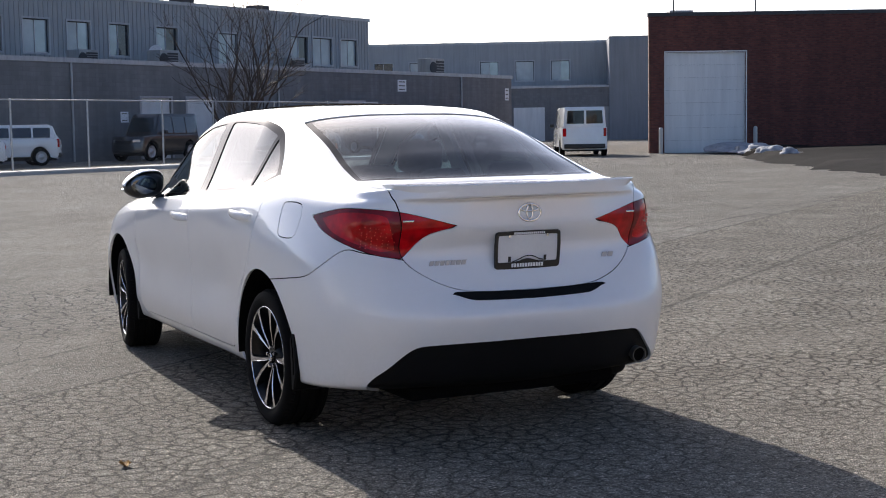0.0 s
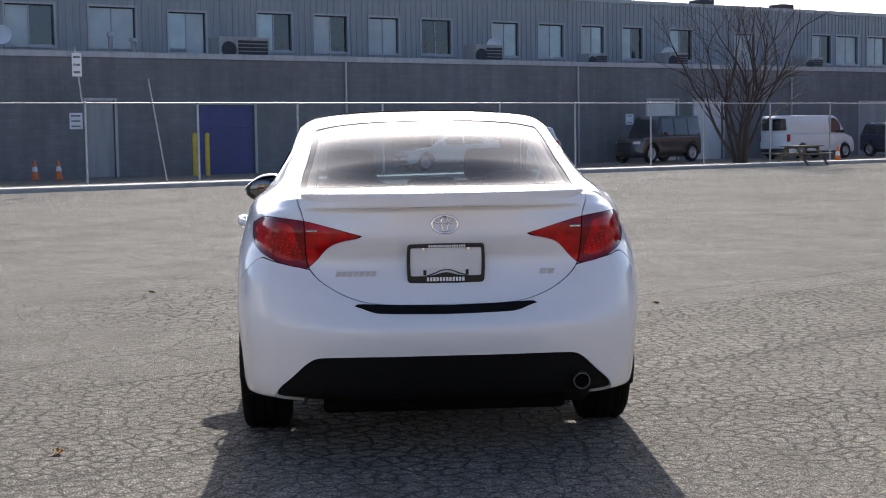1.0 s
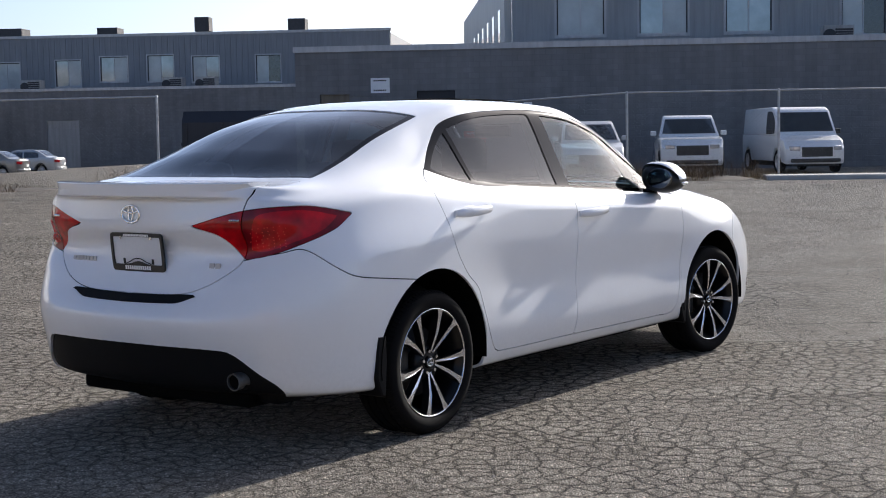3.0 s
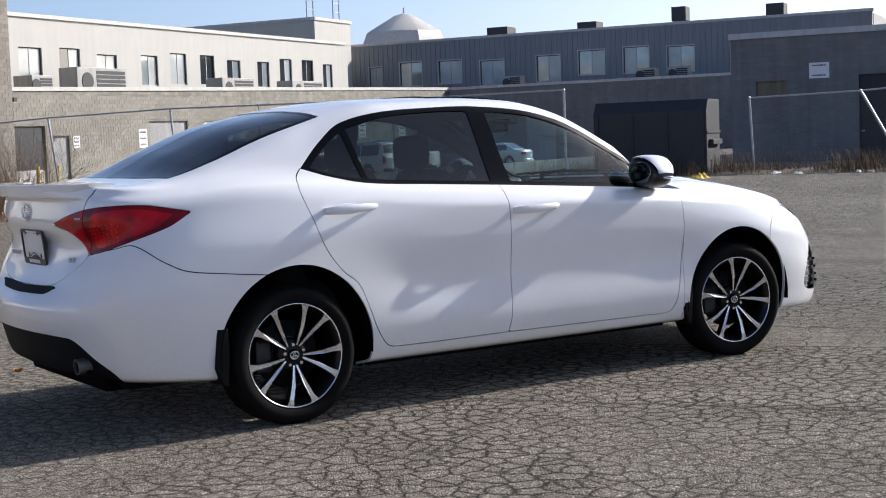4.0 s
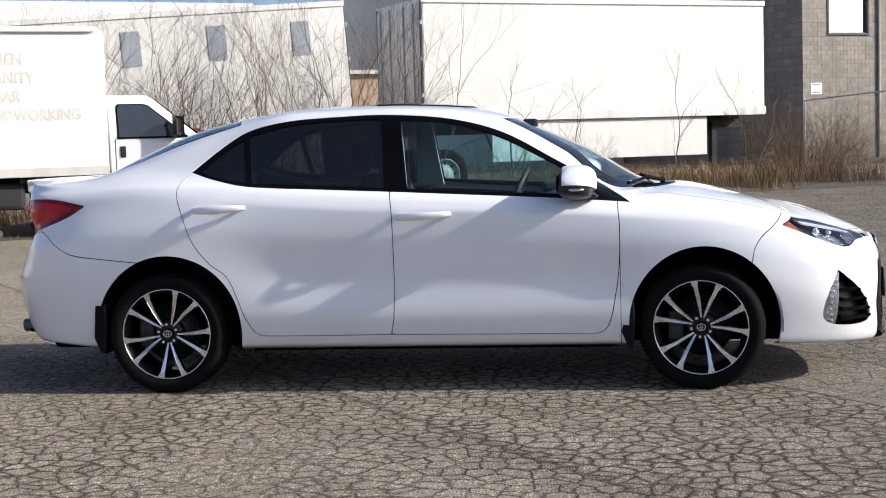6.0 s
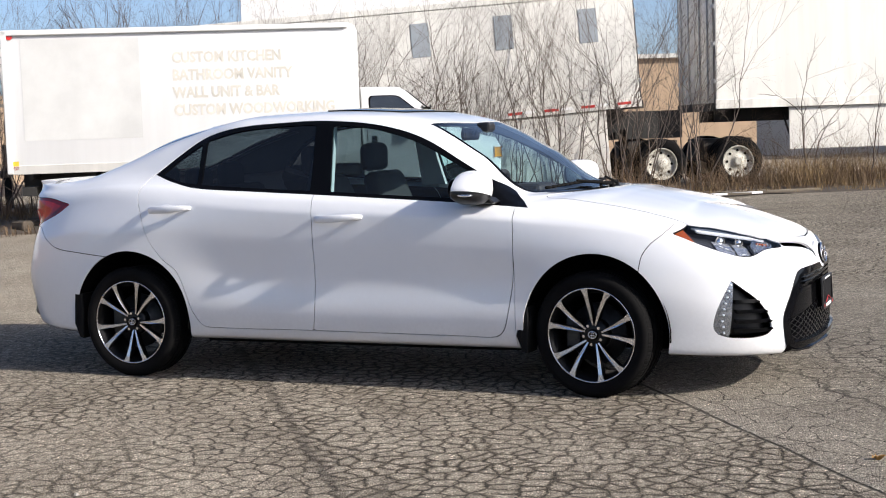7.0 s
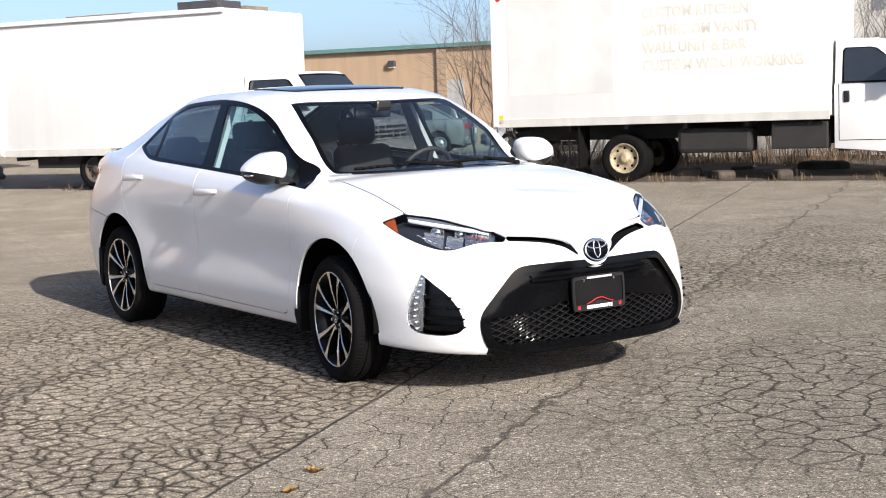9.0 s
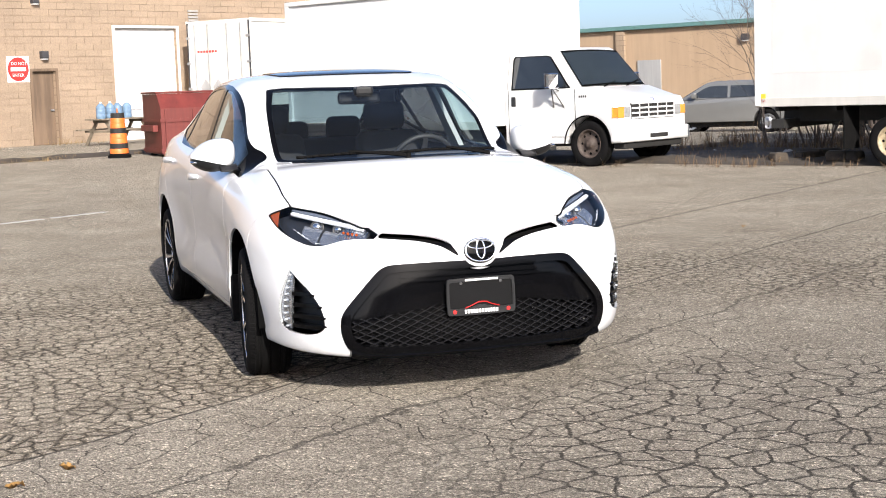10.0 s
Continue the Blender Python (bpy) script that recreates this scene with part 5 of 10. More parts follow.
def masonry(name, col, mortar, width, height, vary=0.18, size=0.012, rough=0.85, streak=0.25):
    """Blocks or bricks in running bond, stained by weather."""
    m, nt, b = mat_new(name)
    vec = yard_coords(nt)
    s = nt.nodes.new("ShaderNodeSeparateXYZ")
    nt.links.new(vec, s.inputs[0])
    c = nt.nodes.new("ShaderNodeCombineXYZ")
    nt.links.new(math_of(nt, "ADD", s.outputs[0], s.outputs[1]), c.inputs[0])
    nt.links.new(s.outputs[2], c.inputs[1])
    br = node(nt, "TexBrick", Scale=1.0)
    br.inputs["Brick Width"].default_value, br.inputs["Row Height"].default_value = width, height
    br.inputs["Mortar Size"].default_value, br.inputs["Mortar Smooth"].default_value = size, 0.3
    br.inputs["Color1"].default_value = (*[x * (1 - vary) for x in col], 1)
    br.inputs["Color2"].default_value = (*[x * (1 + vary) for x in col], 1)
    br.inputs["Mortar"].default_value = (*mortar, 1)
    nt.links.new(c.outputs[0], br.inputs["Vector"])
    big = noise_of(nt, vec, 0.35, 5.0, 0.65)
    st = nt.nodes.new("ShaderNodeMapping")
    st.inputs["Scale"].default_value = (2.2, 2.2, 0.18)
    nt.links.new(vec, st.inputs["Vector"])
    run = noise_of(nt, st.outputs[0], 1.0, 4.0, 0.6)
    col1 = mix(nt, 1.0, br.outputs["Color"], ramp(nt, big, [(0.3, grey(1 - streak)), (0.7, grey(1.0))]), "MULTIPLY")
    col2 = mix(nt, 1.0, col1, ramp(nt, run, [(0.35, grey(1 - streak * 0.8)), (0.65, grey(1.0))]), "MULTIPLY")
    nt.links.new(col2, b.inputs["Base Color"])
    b.inputs["Roughness"].default_value = rough
    bump(nt, b, br.outputs["Fac"], 0.5, -0.008)
    return m


def weathered(name, col, rough=0.6, streak=0.3, metal=0.0, rust=0.0, coat=0.0):
    """Painted sheet with runs of dirt down it and specks of rust."""
    m, nt, b = mat_new(name)
    vec = yard_coords(nt)
    st = nt.nodes.new("ShaderNodeMapping")
    st.inputs["Scale"].default_value = (3.0, 3.0, 0.22)
    nt.links.new(vec, st.inputs["Vector"])
    run = noise_of(nt, st.outputs[0], 1.4, 5.0, 0.62)
    big = noise_of(nt, vec, 0.8, 5.0, 0.6)
    c = mix(nt, 1.0, ramp(nt, run, [(0.35, tuple(x * (1 - streak) for x in col)), (0.62, col)]), ramp(nt, big, [(0.3, grey(1 - streak * 0.5)), (0.7, grey(1.0))]), "MULTIPLY")
    if rust:
        sp = noise_of(nt, vec, 5.0, 8.0, 0.75)
        c = mix(nt, ramp(nt, sp, [(0.62, grey(0.0)), (0.70, grey(rust))]), c, (0.17, 0.075, 0.03))
    nt.links.new(c, b.inputs["Base Color"])
    b.inputs["Roughness"].default_value, b.inputs["Metallic"].default_value = rough, metal
    b.inputs["Coat Weight"].default_value = coat
    bump(nt, b, noise_of(nt, vec, 60.0, 2.0), 0.15, 0.002)
    return m


BLOCK_GREY = masonry("grey_painted_block", (0.22, 0.218, 0.22), (0.20, 0.198, 0.20), 0.40, 0.20, vary=0.07)
BLOCK_BEIGE = masonry("tan_grey_block", (0.30, 0.28, 0.24), (0.25, 0.23, 0.195), 0.40, 0.20)
BLOCK_TOWER = masonry("brown_grey_block", (0.27, 0.245, 0.21), (0.20, 0.18, 0.15), 0.60, 0.30, size=0.02)
BRICK_RED = masonry("dark_red_brick", (0.135, 0.040, 0.030), (0.10, 0.05, 0.042), 0.22, 0.075, vary=0.3)
BLOCK_TAN = masonry("tan_split_block", (0.40, 0.295, 0.205), (0.27, 0.20, 0.14), 1.2, 0.21, vary=0.05, size=0.014)
TAN_FAR = weathered("tan_wall", (0.39, 0.28, 0.185), 0.85, 0.12)
CLAD_GREY = weathered("grey_cladding", (0.34, 0.35, 0.355), 0.55, 0.15)
CLAD_DARK = weathered("slate_cladding", (0.23, 0.24, 0.26), 0.6, 0.15)
CLAD_BEIGE = weathered("beige_cladding", (0.47, 0.455, 0.42), 0.7, 0.06)
FLASHING = weathered("pale_flashing", (0.45, 0.45, 0.46), 0.45, 0.2, metal=0.3)
FLASH_BEIGE = weathered("cream_flashing", (0.56, 0.545, 0.51), 0.5, 0.15)
ROOF_DARK = simple("roof_felt", (0.10, 0.10, 0.10), 0.9, vary=0.2)
DOOR_WHITE = weathered("white_roller_door", (0.72, 0.72, 0.71), 0.5, 0.12)
DOOR_GREY = weathered("grey_door", (0.36, 0.36, 0.36), 0.5, 0.2)
DOOR_BLUE = weathered("blue_door", (0.055, 0.065, 0.22), 0.5, 0.2)
DOOR_RUST = weathered("rusty_brown_door", (0.22, 0.15, 0.10), 0.7, 0.4, rust=0.7)
WIRE = simple("dull_wire", (0.20, 0.205, 0.21), 0.75, vary=0.2)
GALV = simple("galvanised_steel", (0.42, 0.43, 0.44), 0.45, metal=0.7, vary=0.2, scale=8)
WINDOW_GLASS = simple("window_glass", (0.34, 0.385, 0.40), 0.06, metal=0.25, vary=0.2, scale=0.9, coat=1.0)
WINDOW_SKY = simple("mirror_window", (0.42, 0.50, 0.56), 0.03, metal=0.9, vary=0.05)
WINDOW_DARK = simple("dark_window_glass", (0.03, 0.035, 0.04), 0.05, vary=0.3, coat=1.0)
AC_GREY = weathered("air_conditioner_sheet", (0.40, 0.39, 0.37), 0.55, 0.25)
AC_DARK = simple("dark_grille_sheet", (0.045, 0.045, 0.05), 0.7, vary=0.2)
SIGN_WHITE = simple("white_sign", (0.76, 0.76, 0.76), 0.4, vary=0.04)
SIGN_RED = simple("red_sign", (0.58, 0.035, 0.03), 0.4, vary=0.06)
CONCRETE = simple("pale_concrete", (0.42, 0.40, 0.37), 0.85, vary=0.2, scale=1.2, fine=40, relief=0.003)
TRAILER_WHITE = weathered("trailer_white", (0.70, 0.685, 0.64), 0.5, 0.10, rust=0.18)
TRAILER_DOOR = weathered("trailer_door_white", (0.78, 0.755, 0.70), 0.55, 0.3, rust=0.35)
TRUCK_WHITE = weathered("truck_white", (0.68, 0.68, 0.675), 0.4, 0.05, coat=0.3)
CHASSIS = simple("black_chassis", (0.018, 0.017, 0.016), 0.8, vary=0.3)
RUST_RIM = simple("rusty_wheel", (0.42, 0.34, 0.22), 0.6, metal=0.2, vary=0.35, scale=14)
ORANGE = simple("safety_orange", (0.75, 0.17, 0.03), 0.5, vary=0.1)
YELLOW = simple("safety_yellow", (0.72, 0.50, 0.04), 0.55, vary=0.15)
BIN_RED = weathered("red_brown_bin", (0.17, 0.028, 0.022), 0.55, 0.3, rust=0.4)
BIN_DARK = weathered("dark_bin", (0.02, 0.022, 0.03), 0.6, 0.2)
WOOD_GREY = weathered("weathered_wood", (0.23, 0.19, 0.14), 0.8, 0.35)
TWIG = simple("bare_bark", (0.12, 0.095, 0.08), 0.9, vary=0.3, scale=20)
TWIG_DARK = simple("dark_bark", (0.055, 0.042, 0.036), 0.9, vary=0.3, scale=20)
DRY_GRASS = simple("dry_grass", (0.30, 0.205, 0.095), 0.9, vary=0.45, scale=2.5, fine=30)
BROWN_WEED = simple("brown_weeds", (0.16, 0.105, 0.06), 0.9, vary=0.45, scale=2.5, fine=30)
LEAF_DRY = simple("dry_leaf", (0.36, 0.20, 0.06), 0.8, vary=0.3, scale=30)
SNOW = simple("dirty_snow", (0.34, 0.34, 0.36), 0.9, vary=0.25, scale=3)
BLACK_BANK = simple("near_black_bank", (0.013, 0.011, 0.0105), 0.95, vary=0.4, scale=2, fine=25, relief=0.01, spec=0.05)
DEBRIS = simple("dark_earth", (0.07, 0.055, 0.042), 0.95, vary=0.4, scale=3)


def wall(name, axis, pos, lo, hi, z0, z1, thick, openings, material, parent, label=""):
    """A wall with openings that go through it. axis q: it stands at q = pos and runs along p; axis p: the other way.
    thick may be negative: the wall then lies on the near side of pos."""
    us = sorted({lo, hi, *[o[0] for o in openings], *[o[1] for o in openings]})
    zs = sorted({z0, z1, *[o[2] for o in openings], *[o[3] for o in openings]})
    us, zs = [u for u in us if lo <= u <= hi], [z for z in zs if z0 <= z <= z1]
    solid = [[not any(o[0] <= (us[i] + us[i + 1]) / 2 <= o[1] and o[2] <= (zs[k] + zs[k + 1]) / 2 <= o[3] for o in openings) for k in range(len(zs) - 1)] for i in range(len(us) - 1)]
    bm = bmesh.new()
    known = {}
    def vert(u, z, d):
        key = (round(u, 4), round(z, 4), d)
        if key not in known:
            w = pos + (thick if d else 0)
            known[key] = bm.verts.new((w, u, z) if axis == "q" else (u, w, z))
        return known[key]
    def quad(a, b, c, d):
        bm.faces.new((vert(*a), vert(*b), vert(*c), vert(*d)))
    for i in range(len(us) - 1):
        for k in range(len(zs) - 1):
            if not solid[i][k]:
                continue
            u0, u1, w0, w1 = us[i], us[i + 1], zs[k], zs[k + 1]
            for d in (0, 1):
                quad((u0, w0, d), (u1, w0, d), (u1, w1, d), (u0, w1, d))
            if i == 0 or not solid[i - 1][k]:
                quad((u0, w0, 0), (u0, w1, 0), (u0, w1, 1), (u0, w0, 1))
            if i == len(us) - 2 or not solid[i + 1][k]:
                quad((u1, w0, 0), (u1, w1, 0), (u1, w1, 1), (u1, w0, 1))
            if k == 0 or not solid[i][k - 1]:
                quad((u0, w0, 0), (u1, w0, 0), (u1, w0, 1), (u0, w0, 1))
            if k == len(zs) - 2 or not solid[i][k + 1]:
                quad((u0, w1, 0), (u1, w1, 0), (u1, w1, 1), (u0, w1, 1))
    bmesh.ops.recalc_face_normals(bm, faces=bm.faces)
    return part(name, bm, material, parent, label)


def slab(name, q0, q1, p0, p1, z0, z1, material, parent, label="", bevel=0.0):
    return part(name, box_bm(min(q0, q1), max(q0, q1), min(p0, p1), max(p0, p1), z0, z1, bevel=bevel), material, parent, label)


def window(parent, axis, pos, u0, u1, z0, z1, way=1, pane=None, mullion=True, blind=None, label=""):
    """A window in an opening: frame, panes and sill, set back 10 cm."""
    f = empty("window", Matrix.Identity(4), label)
    f.parent = parent
    def bx(name, ua, ub, za, zb, d0, d1, mat):
        a, b = pos + way * d0, pos + way * d1
        if axis == "q":
            return slab(name, a, b, ua, ub, za, zb, mat, f)
        return slab(name, ua, ub, a, b, za, zb, mat, f)
    t = 0.05
    bx("window_frame", u0, u1, z0, z0 + t, 0.08, 0.15, FLASHING)
    bx("window_frame", u0, u1, z1 - t, z1, 0.08, 0.15, AC_DARK)
    bx("window_frame", u0, u0 + t, z0 + t, z1 - t, 0.08, 0.15, AC_DARK)
    bx("window_frame", u1 - t, u1, z0 + t, z1 - t, 0.08, 0.15, AC_DARK)
    mid = (u0 + u1) / 2
    pane = pane or WINDOW_GLASS
    if mullion:
        bx("mullion", mid - 0.025, mid + 0.025, z0 + t, z1 - t, 0.085, 0.145, FLASHING)
        bx("pane", u0 + t, mid - 0.025, z0 + t, z1 - t, 0.11, 0.125, pane)
        bx("pane", mid + 0.025, u1 - t, z0 + t, z1 - t, 0.12, 0.135, blind or pane)
    else:
        bx("pane", u0 + t, u1 - t, z0 + t, z1 - t, 0.11, 0.125, blind or pane)
    return f


def panel_door(parent, axis, pos, u0, u1, z0, z1, way, material, rows=0, label=""):
    """A door leaf in an opening; rows > 0 makes a sectional roller door."""
    d = empty("door", Matrix.Identity(4), label)
    d.parent = parent
    n = max(1, rows)
    for k in range(n):
        za, zb = z0 + (z1 - z0) * k / n, z0 + (z1 - z0) * (k + 1) / n - (0.004 if rows else 0)
        a, b = pos + way * 0.10, pos + way * 0.15
        args = (a, b, u0 + 0.01, u1 - 0.01) if axis == "q" else (u0 + 0.01, u1 - 0.01, a, b)
        slab("door_panel" if rows else "door_leaf", *args, za, zb, material, d, bevel=0.006)
    # added dark slab behind the leaf, keeps light out of the panel gaps
    a, b = pos + way * 0.152, pos + way * 0.19
    args = (a, b, u0 + 0.005, u1 - 0.005) if axis == "q" else (u0 + 0.005, u1 - 0.005, a, b)
    slab("door_light_stop", *args, z0, z1, AC_DARK, d)
    if not rows:
        h = u1 - 0.12
        a, b = pos + way * 0.05, pos + way * 0.10
        args = (a, b, h - 0.05, h + 0.05) if axis == "q" else (h - 0.05, h + 0.05, a, b)
        slab("door_handle", *args, z0 + 1.0, z0 + 1.05, GALV, d)
    return d


def closed_box(parent, q0, q1, p0, p1, z0, z1, material, skip=""):
    """The plain sides, back and roof that close a building."""
    t = 0.25
    slab("roof", q0 + 0.02, q1, p0 + 0.02, p1 - 0.02, z1 - 0.5, z1 - 0.35, ROOF_DARK, parent)
    if "n" not in skip:
        slab("wall", q1 - t, q1, p0, p1, z0, z1, material, parent)
    if "l" not in skip:
        slab("wall", q0 + 0.3, q1 - t, p1 - t, p1, z0, z1, material, parent)
    if "r" not in skip:
        slab("wall", q0 + 0.3, q1 - t, p0, p0 + t, z0, z1, material, parent)
    if "f" not in skip:
        slab("wall", q0, q0 + 0.3, p0, p1, z0, z1, material, parent)


def air_unit(q, p, z, w, d, h, dark=True, turn=0.0):
    """A rooftop air conditioner with a louvred side and a fan guard."""
    u = empty("air_conditioner", at_yard(q, p, z, turn), "grey sheet-metal air conditioner on the flat roof", "air conditioner", "rooftop air conditioners")
    part("casing", box_bm(-d / 2, d / 2, -w / 2, w / 2, 0.06, h, bevel=0.02), AC_GREY, u)
    for k in range(6):
        z0 = 0.14 + (h - 0.24) * k / 6
        part("louvre", box_bm(-d / 2 - 0.02, -d / 2 + 0.01, -w * 0.46, w * 0.12 if dark else -w * 0.1, z0, z0 + (h - 0.24) / 8), AC_DARK, u)
    bm = bmesh.new()
    lathe(bm, [(0.0, 0.0), (h * 0.28, 0.0), (h * 0.30, -0.04)], 16, Matrix.Translation((-d / 2 - 0.03, w * 0.30, h * 0.55)) @ Matrix.Rotation(math.pi / 2, 4, "Z"))
    part("fan_guard", bm, AC_DARK, u)
    for s in (-1, 1):
        part("skid", box_bm(-d / 2, d / 2, s * w * 0.4 - 0.05, s * w * 0.4 + 0.05, 0, 0.06), WOOD_GREY, u)
    return u


def roof_vent(q, p, z, w, h):
    u = empty("roof_vent", at_yard(q, p, z), "square sheet-metal roof vent", "roof vent", "vents along the roof")
    part("curb", box_bm(-w * 0.38, w * 0.38, -w * 0.38, w * 0.38, 0, h * 0.55), FLASHING, u)
    part("hood", box_bm(-w / 2, w / 2, -w / 2, w / 2, h * 0.45, h, bevel=0.03), AC_DARK, u)


def sign_on(q, p, z, w, h, facing, material=None, lines=3, name="sign", text_mat=None, label="white sign with small print on a wall"):
    """A flat sign; facing is the yard direction of its face in degrees."""
    s = empty(name, at_yard(q, p, z, facing), label, "sign")
    part("sign_board", box_bm(-0.012, 0.0, -w / 2, w / 2, -h / 2, h / 2, bevel=0.004), material or SIGN_WHITE, s)
    for k in range(lines):
        bm = bmesh.new()
        zz = h * 0.32 - k * h * 0.64 / max(1, lines - 1)
        bars(bm, Matrix.Translation((0.0, 0, zz)) @ Matrix(((0, 0, 1, 0), (1, 0, 0, 0), (0, 1, 0, 0), (0, 0, 0, 1))), w * 0.7, h * 0.09, 6, 0.25, 0.003)
        part("lettering", bm, text_mat or DEBRIS, s)
    return s


def lettering(body, size, parent, m, material, name="lettering", depth=0.002, bold=0.0):
    c = bpy.data.curves.new(name, "FONT")
    c.body, c.size, c.extrude, c.align_x, c.offset = body, size, depth, "LEFT", bold
    c.resolution_u = 2
    ob = new(name, c)
    me = bpy.data.meshes.new_from_object(ob)
    bpy.data.objects.remove(ob)
    bpy.data.curves.remove(c)
    o2 = link_mesh(name, me, material, parent)
    o2.matrix_basis = m
    return o2


# ---- ground ----
ZONE = (3.6, 1.1, 0.0)      # middle of the crazed stretch
BAND = (-0.47, -0.92, 1.01, -2.88)   # line of the dark joint


def asphalt():
    m, nt, b = mat_new("cracked_asphalt")
    vec = coords(nt)
    sep = nt.nodes.new("ShaderNodeSeparateXYZ")
    nt.links.new(vec, sep.inputs[0])
    warp = node(nt, "TexNoise", Scale=2.3, Detail=3.0)
    nt.links.new(vec, warp.inputs["Vector"])
    sh = nt.nodes.new("ShaderNodeVectorMath")
    sh.operation = "MULTIPLY_ADD"
    nt.links.new(warp.outputs["Color"], sh.inputs[0])
    sh.inputs[1].default_value = (0.14, 0.14, 0.0)
    warp2 = node(nt, "TexNoise", Scale=13.0, Detail=3.0)
    nt.links.new(vec, warp2.inputs["Vector"])
    sh2 = nt.nodes.new("ShaderNodeVectorMath")
    sh2.operation = "MULTIPLY_ADD"
    nt.links.new(warp2.outputs["Color"], sh2.inputs[0])
    sh2.inputs[1].default_value = (0.045, 0.045, 0.0)
    nt.links.new(vec, sh2.inputs[2])
    nt.links.new(sh2.outputs[0], sh.inputs[2])

    def half_plane(px, py, nx, ny, soft=0.05, rough=0.12):
        """1 beyond the line through (px, py) along the normal."""
        d = math_of(nt, "ADD", math_of(nt, "MULTIPLY", sep.outputs[0], nx), math_of(nt, "MULTIPLY", sep.outputs[1], ny))
        d = math_of(nt, "SUBTRACT", d, px * nx + py * ny)
        d = math_of(nt, "ADD", d, math_of(nt, "MULTIPLY", math_of(nt, "SUBTRACT", noise_of(nt, vec, 3.0, 3.0), 0.5), rough))
        r = nt.nodes.new("ShaderNodeMapRange")
        r.inputs["From Min"].default_value, r.inputs["From Max"].default_value = -soft, soft
        nt.links.new(d, r.inputs["Value"])
        return r.outputs[0]

    def seam(px, py, qx, qy, width, jag=0.10):
        """A dark line on the way from p to q, endless, ragged."""
        L = math.hypot(qx - px, qy - py)
        nx, ny = -(qy - py) / L, (qx - px) / L
        d = math_of(nt, "ADD", math_of(nt, "MULTIPLY", sep.outputs[0], nx), math_of(nt, "MULTIPLY", sep.outputs[1], ny))
        d = math_of(nt, "SUBTRACT", d, px * nx + py * ny)
        d = math_of(nt, "ADD", d, math_of(nt, "MULTIPLY", math_of(nt, "SUBTRACT", noise_of(nt, vec, 1.6, 6.0, 0.7), 0.5), jag * 2))
        d = math_of(nt, "ABSOLUTE", d)
        r = nt.nodes.new("ShaderNodeMapRange")
        r.inputs["From Min"].default_value, r.inputs["From Max"].default_value = width, width * 0.3
        nt.links.new(d, r.inputs["Value"])
        return r.outputs[0]

    def cracks(scale, width, rnd=1.0):
        v = node(nt, "TexVoronoi", Scale=scale)
        v.feature, v.voronoi_dimensions = "DISTANCE_TO_EDGE", "2D"
        v.inputs["Randomness"].default_value = rnd
        nt.links.new(sh.outputs[0], v.inputs["Vector"])
        r = nt.nodes.new("ShaderNodeMapRange")
        r.inputs["From Min"].default_value, r.inputs["From Max"].default_value = width, width * 0.66
        ragged = math_of(nt, "MULTIPLY", math_of(nt, "SUBTRACT", noise_of(nt, vec, 48.0, 5.0, 0.8), 0.5), width * 4.0)
        nt.links.new(math_of(nt, "ADD", v.outputs["Distance"], ragged), r.inputs["Value"])
        return r.outputs[0], v.outputs["Distance"]

    patch = math_of(nt, "MULTIPLY", half_plane(1.62, -0.65, 0.80, 0.60, 0.012, 0.05), half_plane(0.6, 2.6, 0.80, -0.60, 0.5, 0.8))
    big = noise_of(nt, vec, 0.16, 5.0, 0.6)
    mid = noise_of(nt, vec, 1.3, 6.0, 0.7)
    grit = noise_of(nt, vec, 120.0, 4.0, 0.9)
    dust = noise_of(nt, vec, 38.0, 4.0, 0.7)
    chips = node(nt, "TexVoronoi", Scale=105.0)
    chips.voronoi_dimensions = "2D"
    nt.links.new(vec, chips.inputs["Vector"])
    tone = ramp(nt, mid, [(0.25, (0.270, 0.231, 0.183)), (0.5, (0.350, 0.306, 0.246)), (0.75, (0.420, 0.372, 0.301))])
    tone = mix(nt, 1.0, tone, ramp(nt, big, [(0.3, grey(0.78)), (0.7, grey(1.06))]), "MULTIPLY")
    tone = mix(nt, patch, tone, mix(nt, 1.0, tone, (0.88, 0.89, 0.91), "MULTIPLY"))
    # the crazed old surface: small plates, their joints filled with dark grit
    c_fine, d_fine = cracks(10.2, 0.066)
    c_mid, d_mid = cracks(5.0, 0.019)
    c_zone, _ = cracks(6.2, 0.058)
    c_wide, _ = cracks(0.75, 0.010)
    fray = ramp(nt, noise_of(nt, vec, 16.0, 5.0, 0.75), [(0.30, grey(0.45)), (0.52, grey(1.0))])
    worn = ramp(nt, noise_of(nt, vec, 0.45, 3.0), [(0.34, grey(0.55)), (0.52, grey(1.0))])
    near = half_plane(-2.9, 0.0, 1.0, -0.15, 1.6, 1.5)
    old = math_of(nt, "MULTIPLY", math_of(nt, "SUBTRACT", 1.0, patch), math_of(nt, "MAXIMUM", math_of(nt, "MULTIPLY", worn, 0.18), math_of(nt, "MULTIPLY", near, worn)))
    net = math_of(nt, "MULTIPLY", math_of(nt, "MULTIPLY", c_fine, fray), old)
    worn2 = ramp(nt, noise_of(nt, vec, 0.6, 3.0), [(0.40, grey(0.35)), (0.58, grey(1.0))])
    net = math_of(nt, "MAXIMUM", net, math_of(nt, "MULTIPLY", c_mid, math_of(nt, "MULTIPLY", worn2, math_of(nt, "MAXIMUM", patch, 0.3))))
    dist = nt.nodes.new("ShaderNodeVectorMath")
    dist.operation = "DISTANCE"
    nt.links.new(vec, dist.inputs[0])
    dist.inputs[1].default_value = ZONE
    ring = nt.nodes.new("ShaderNodeMapRange")
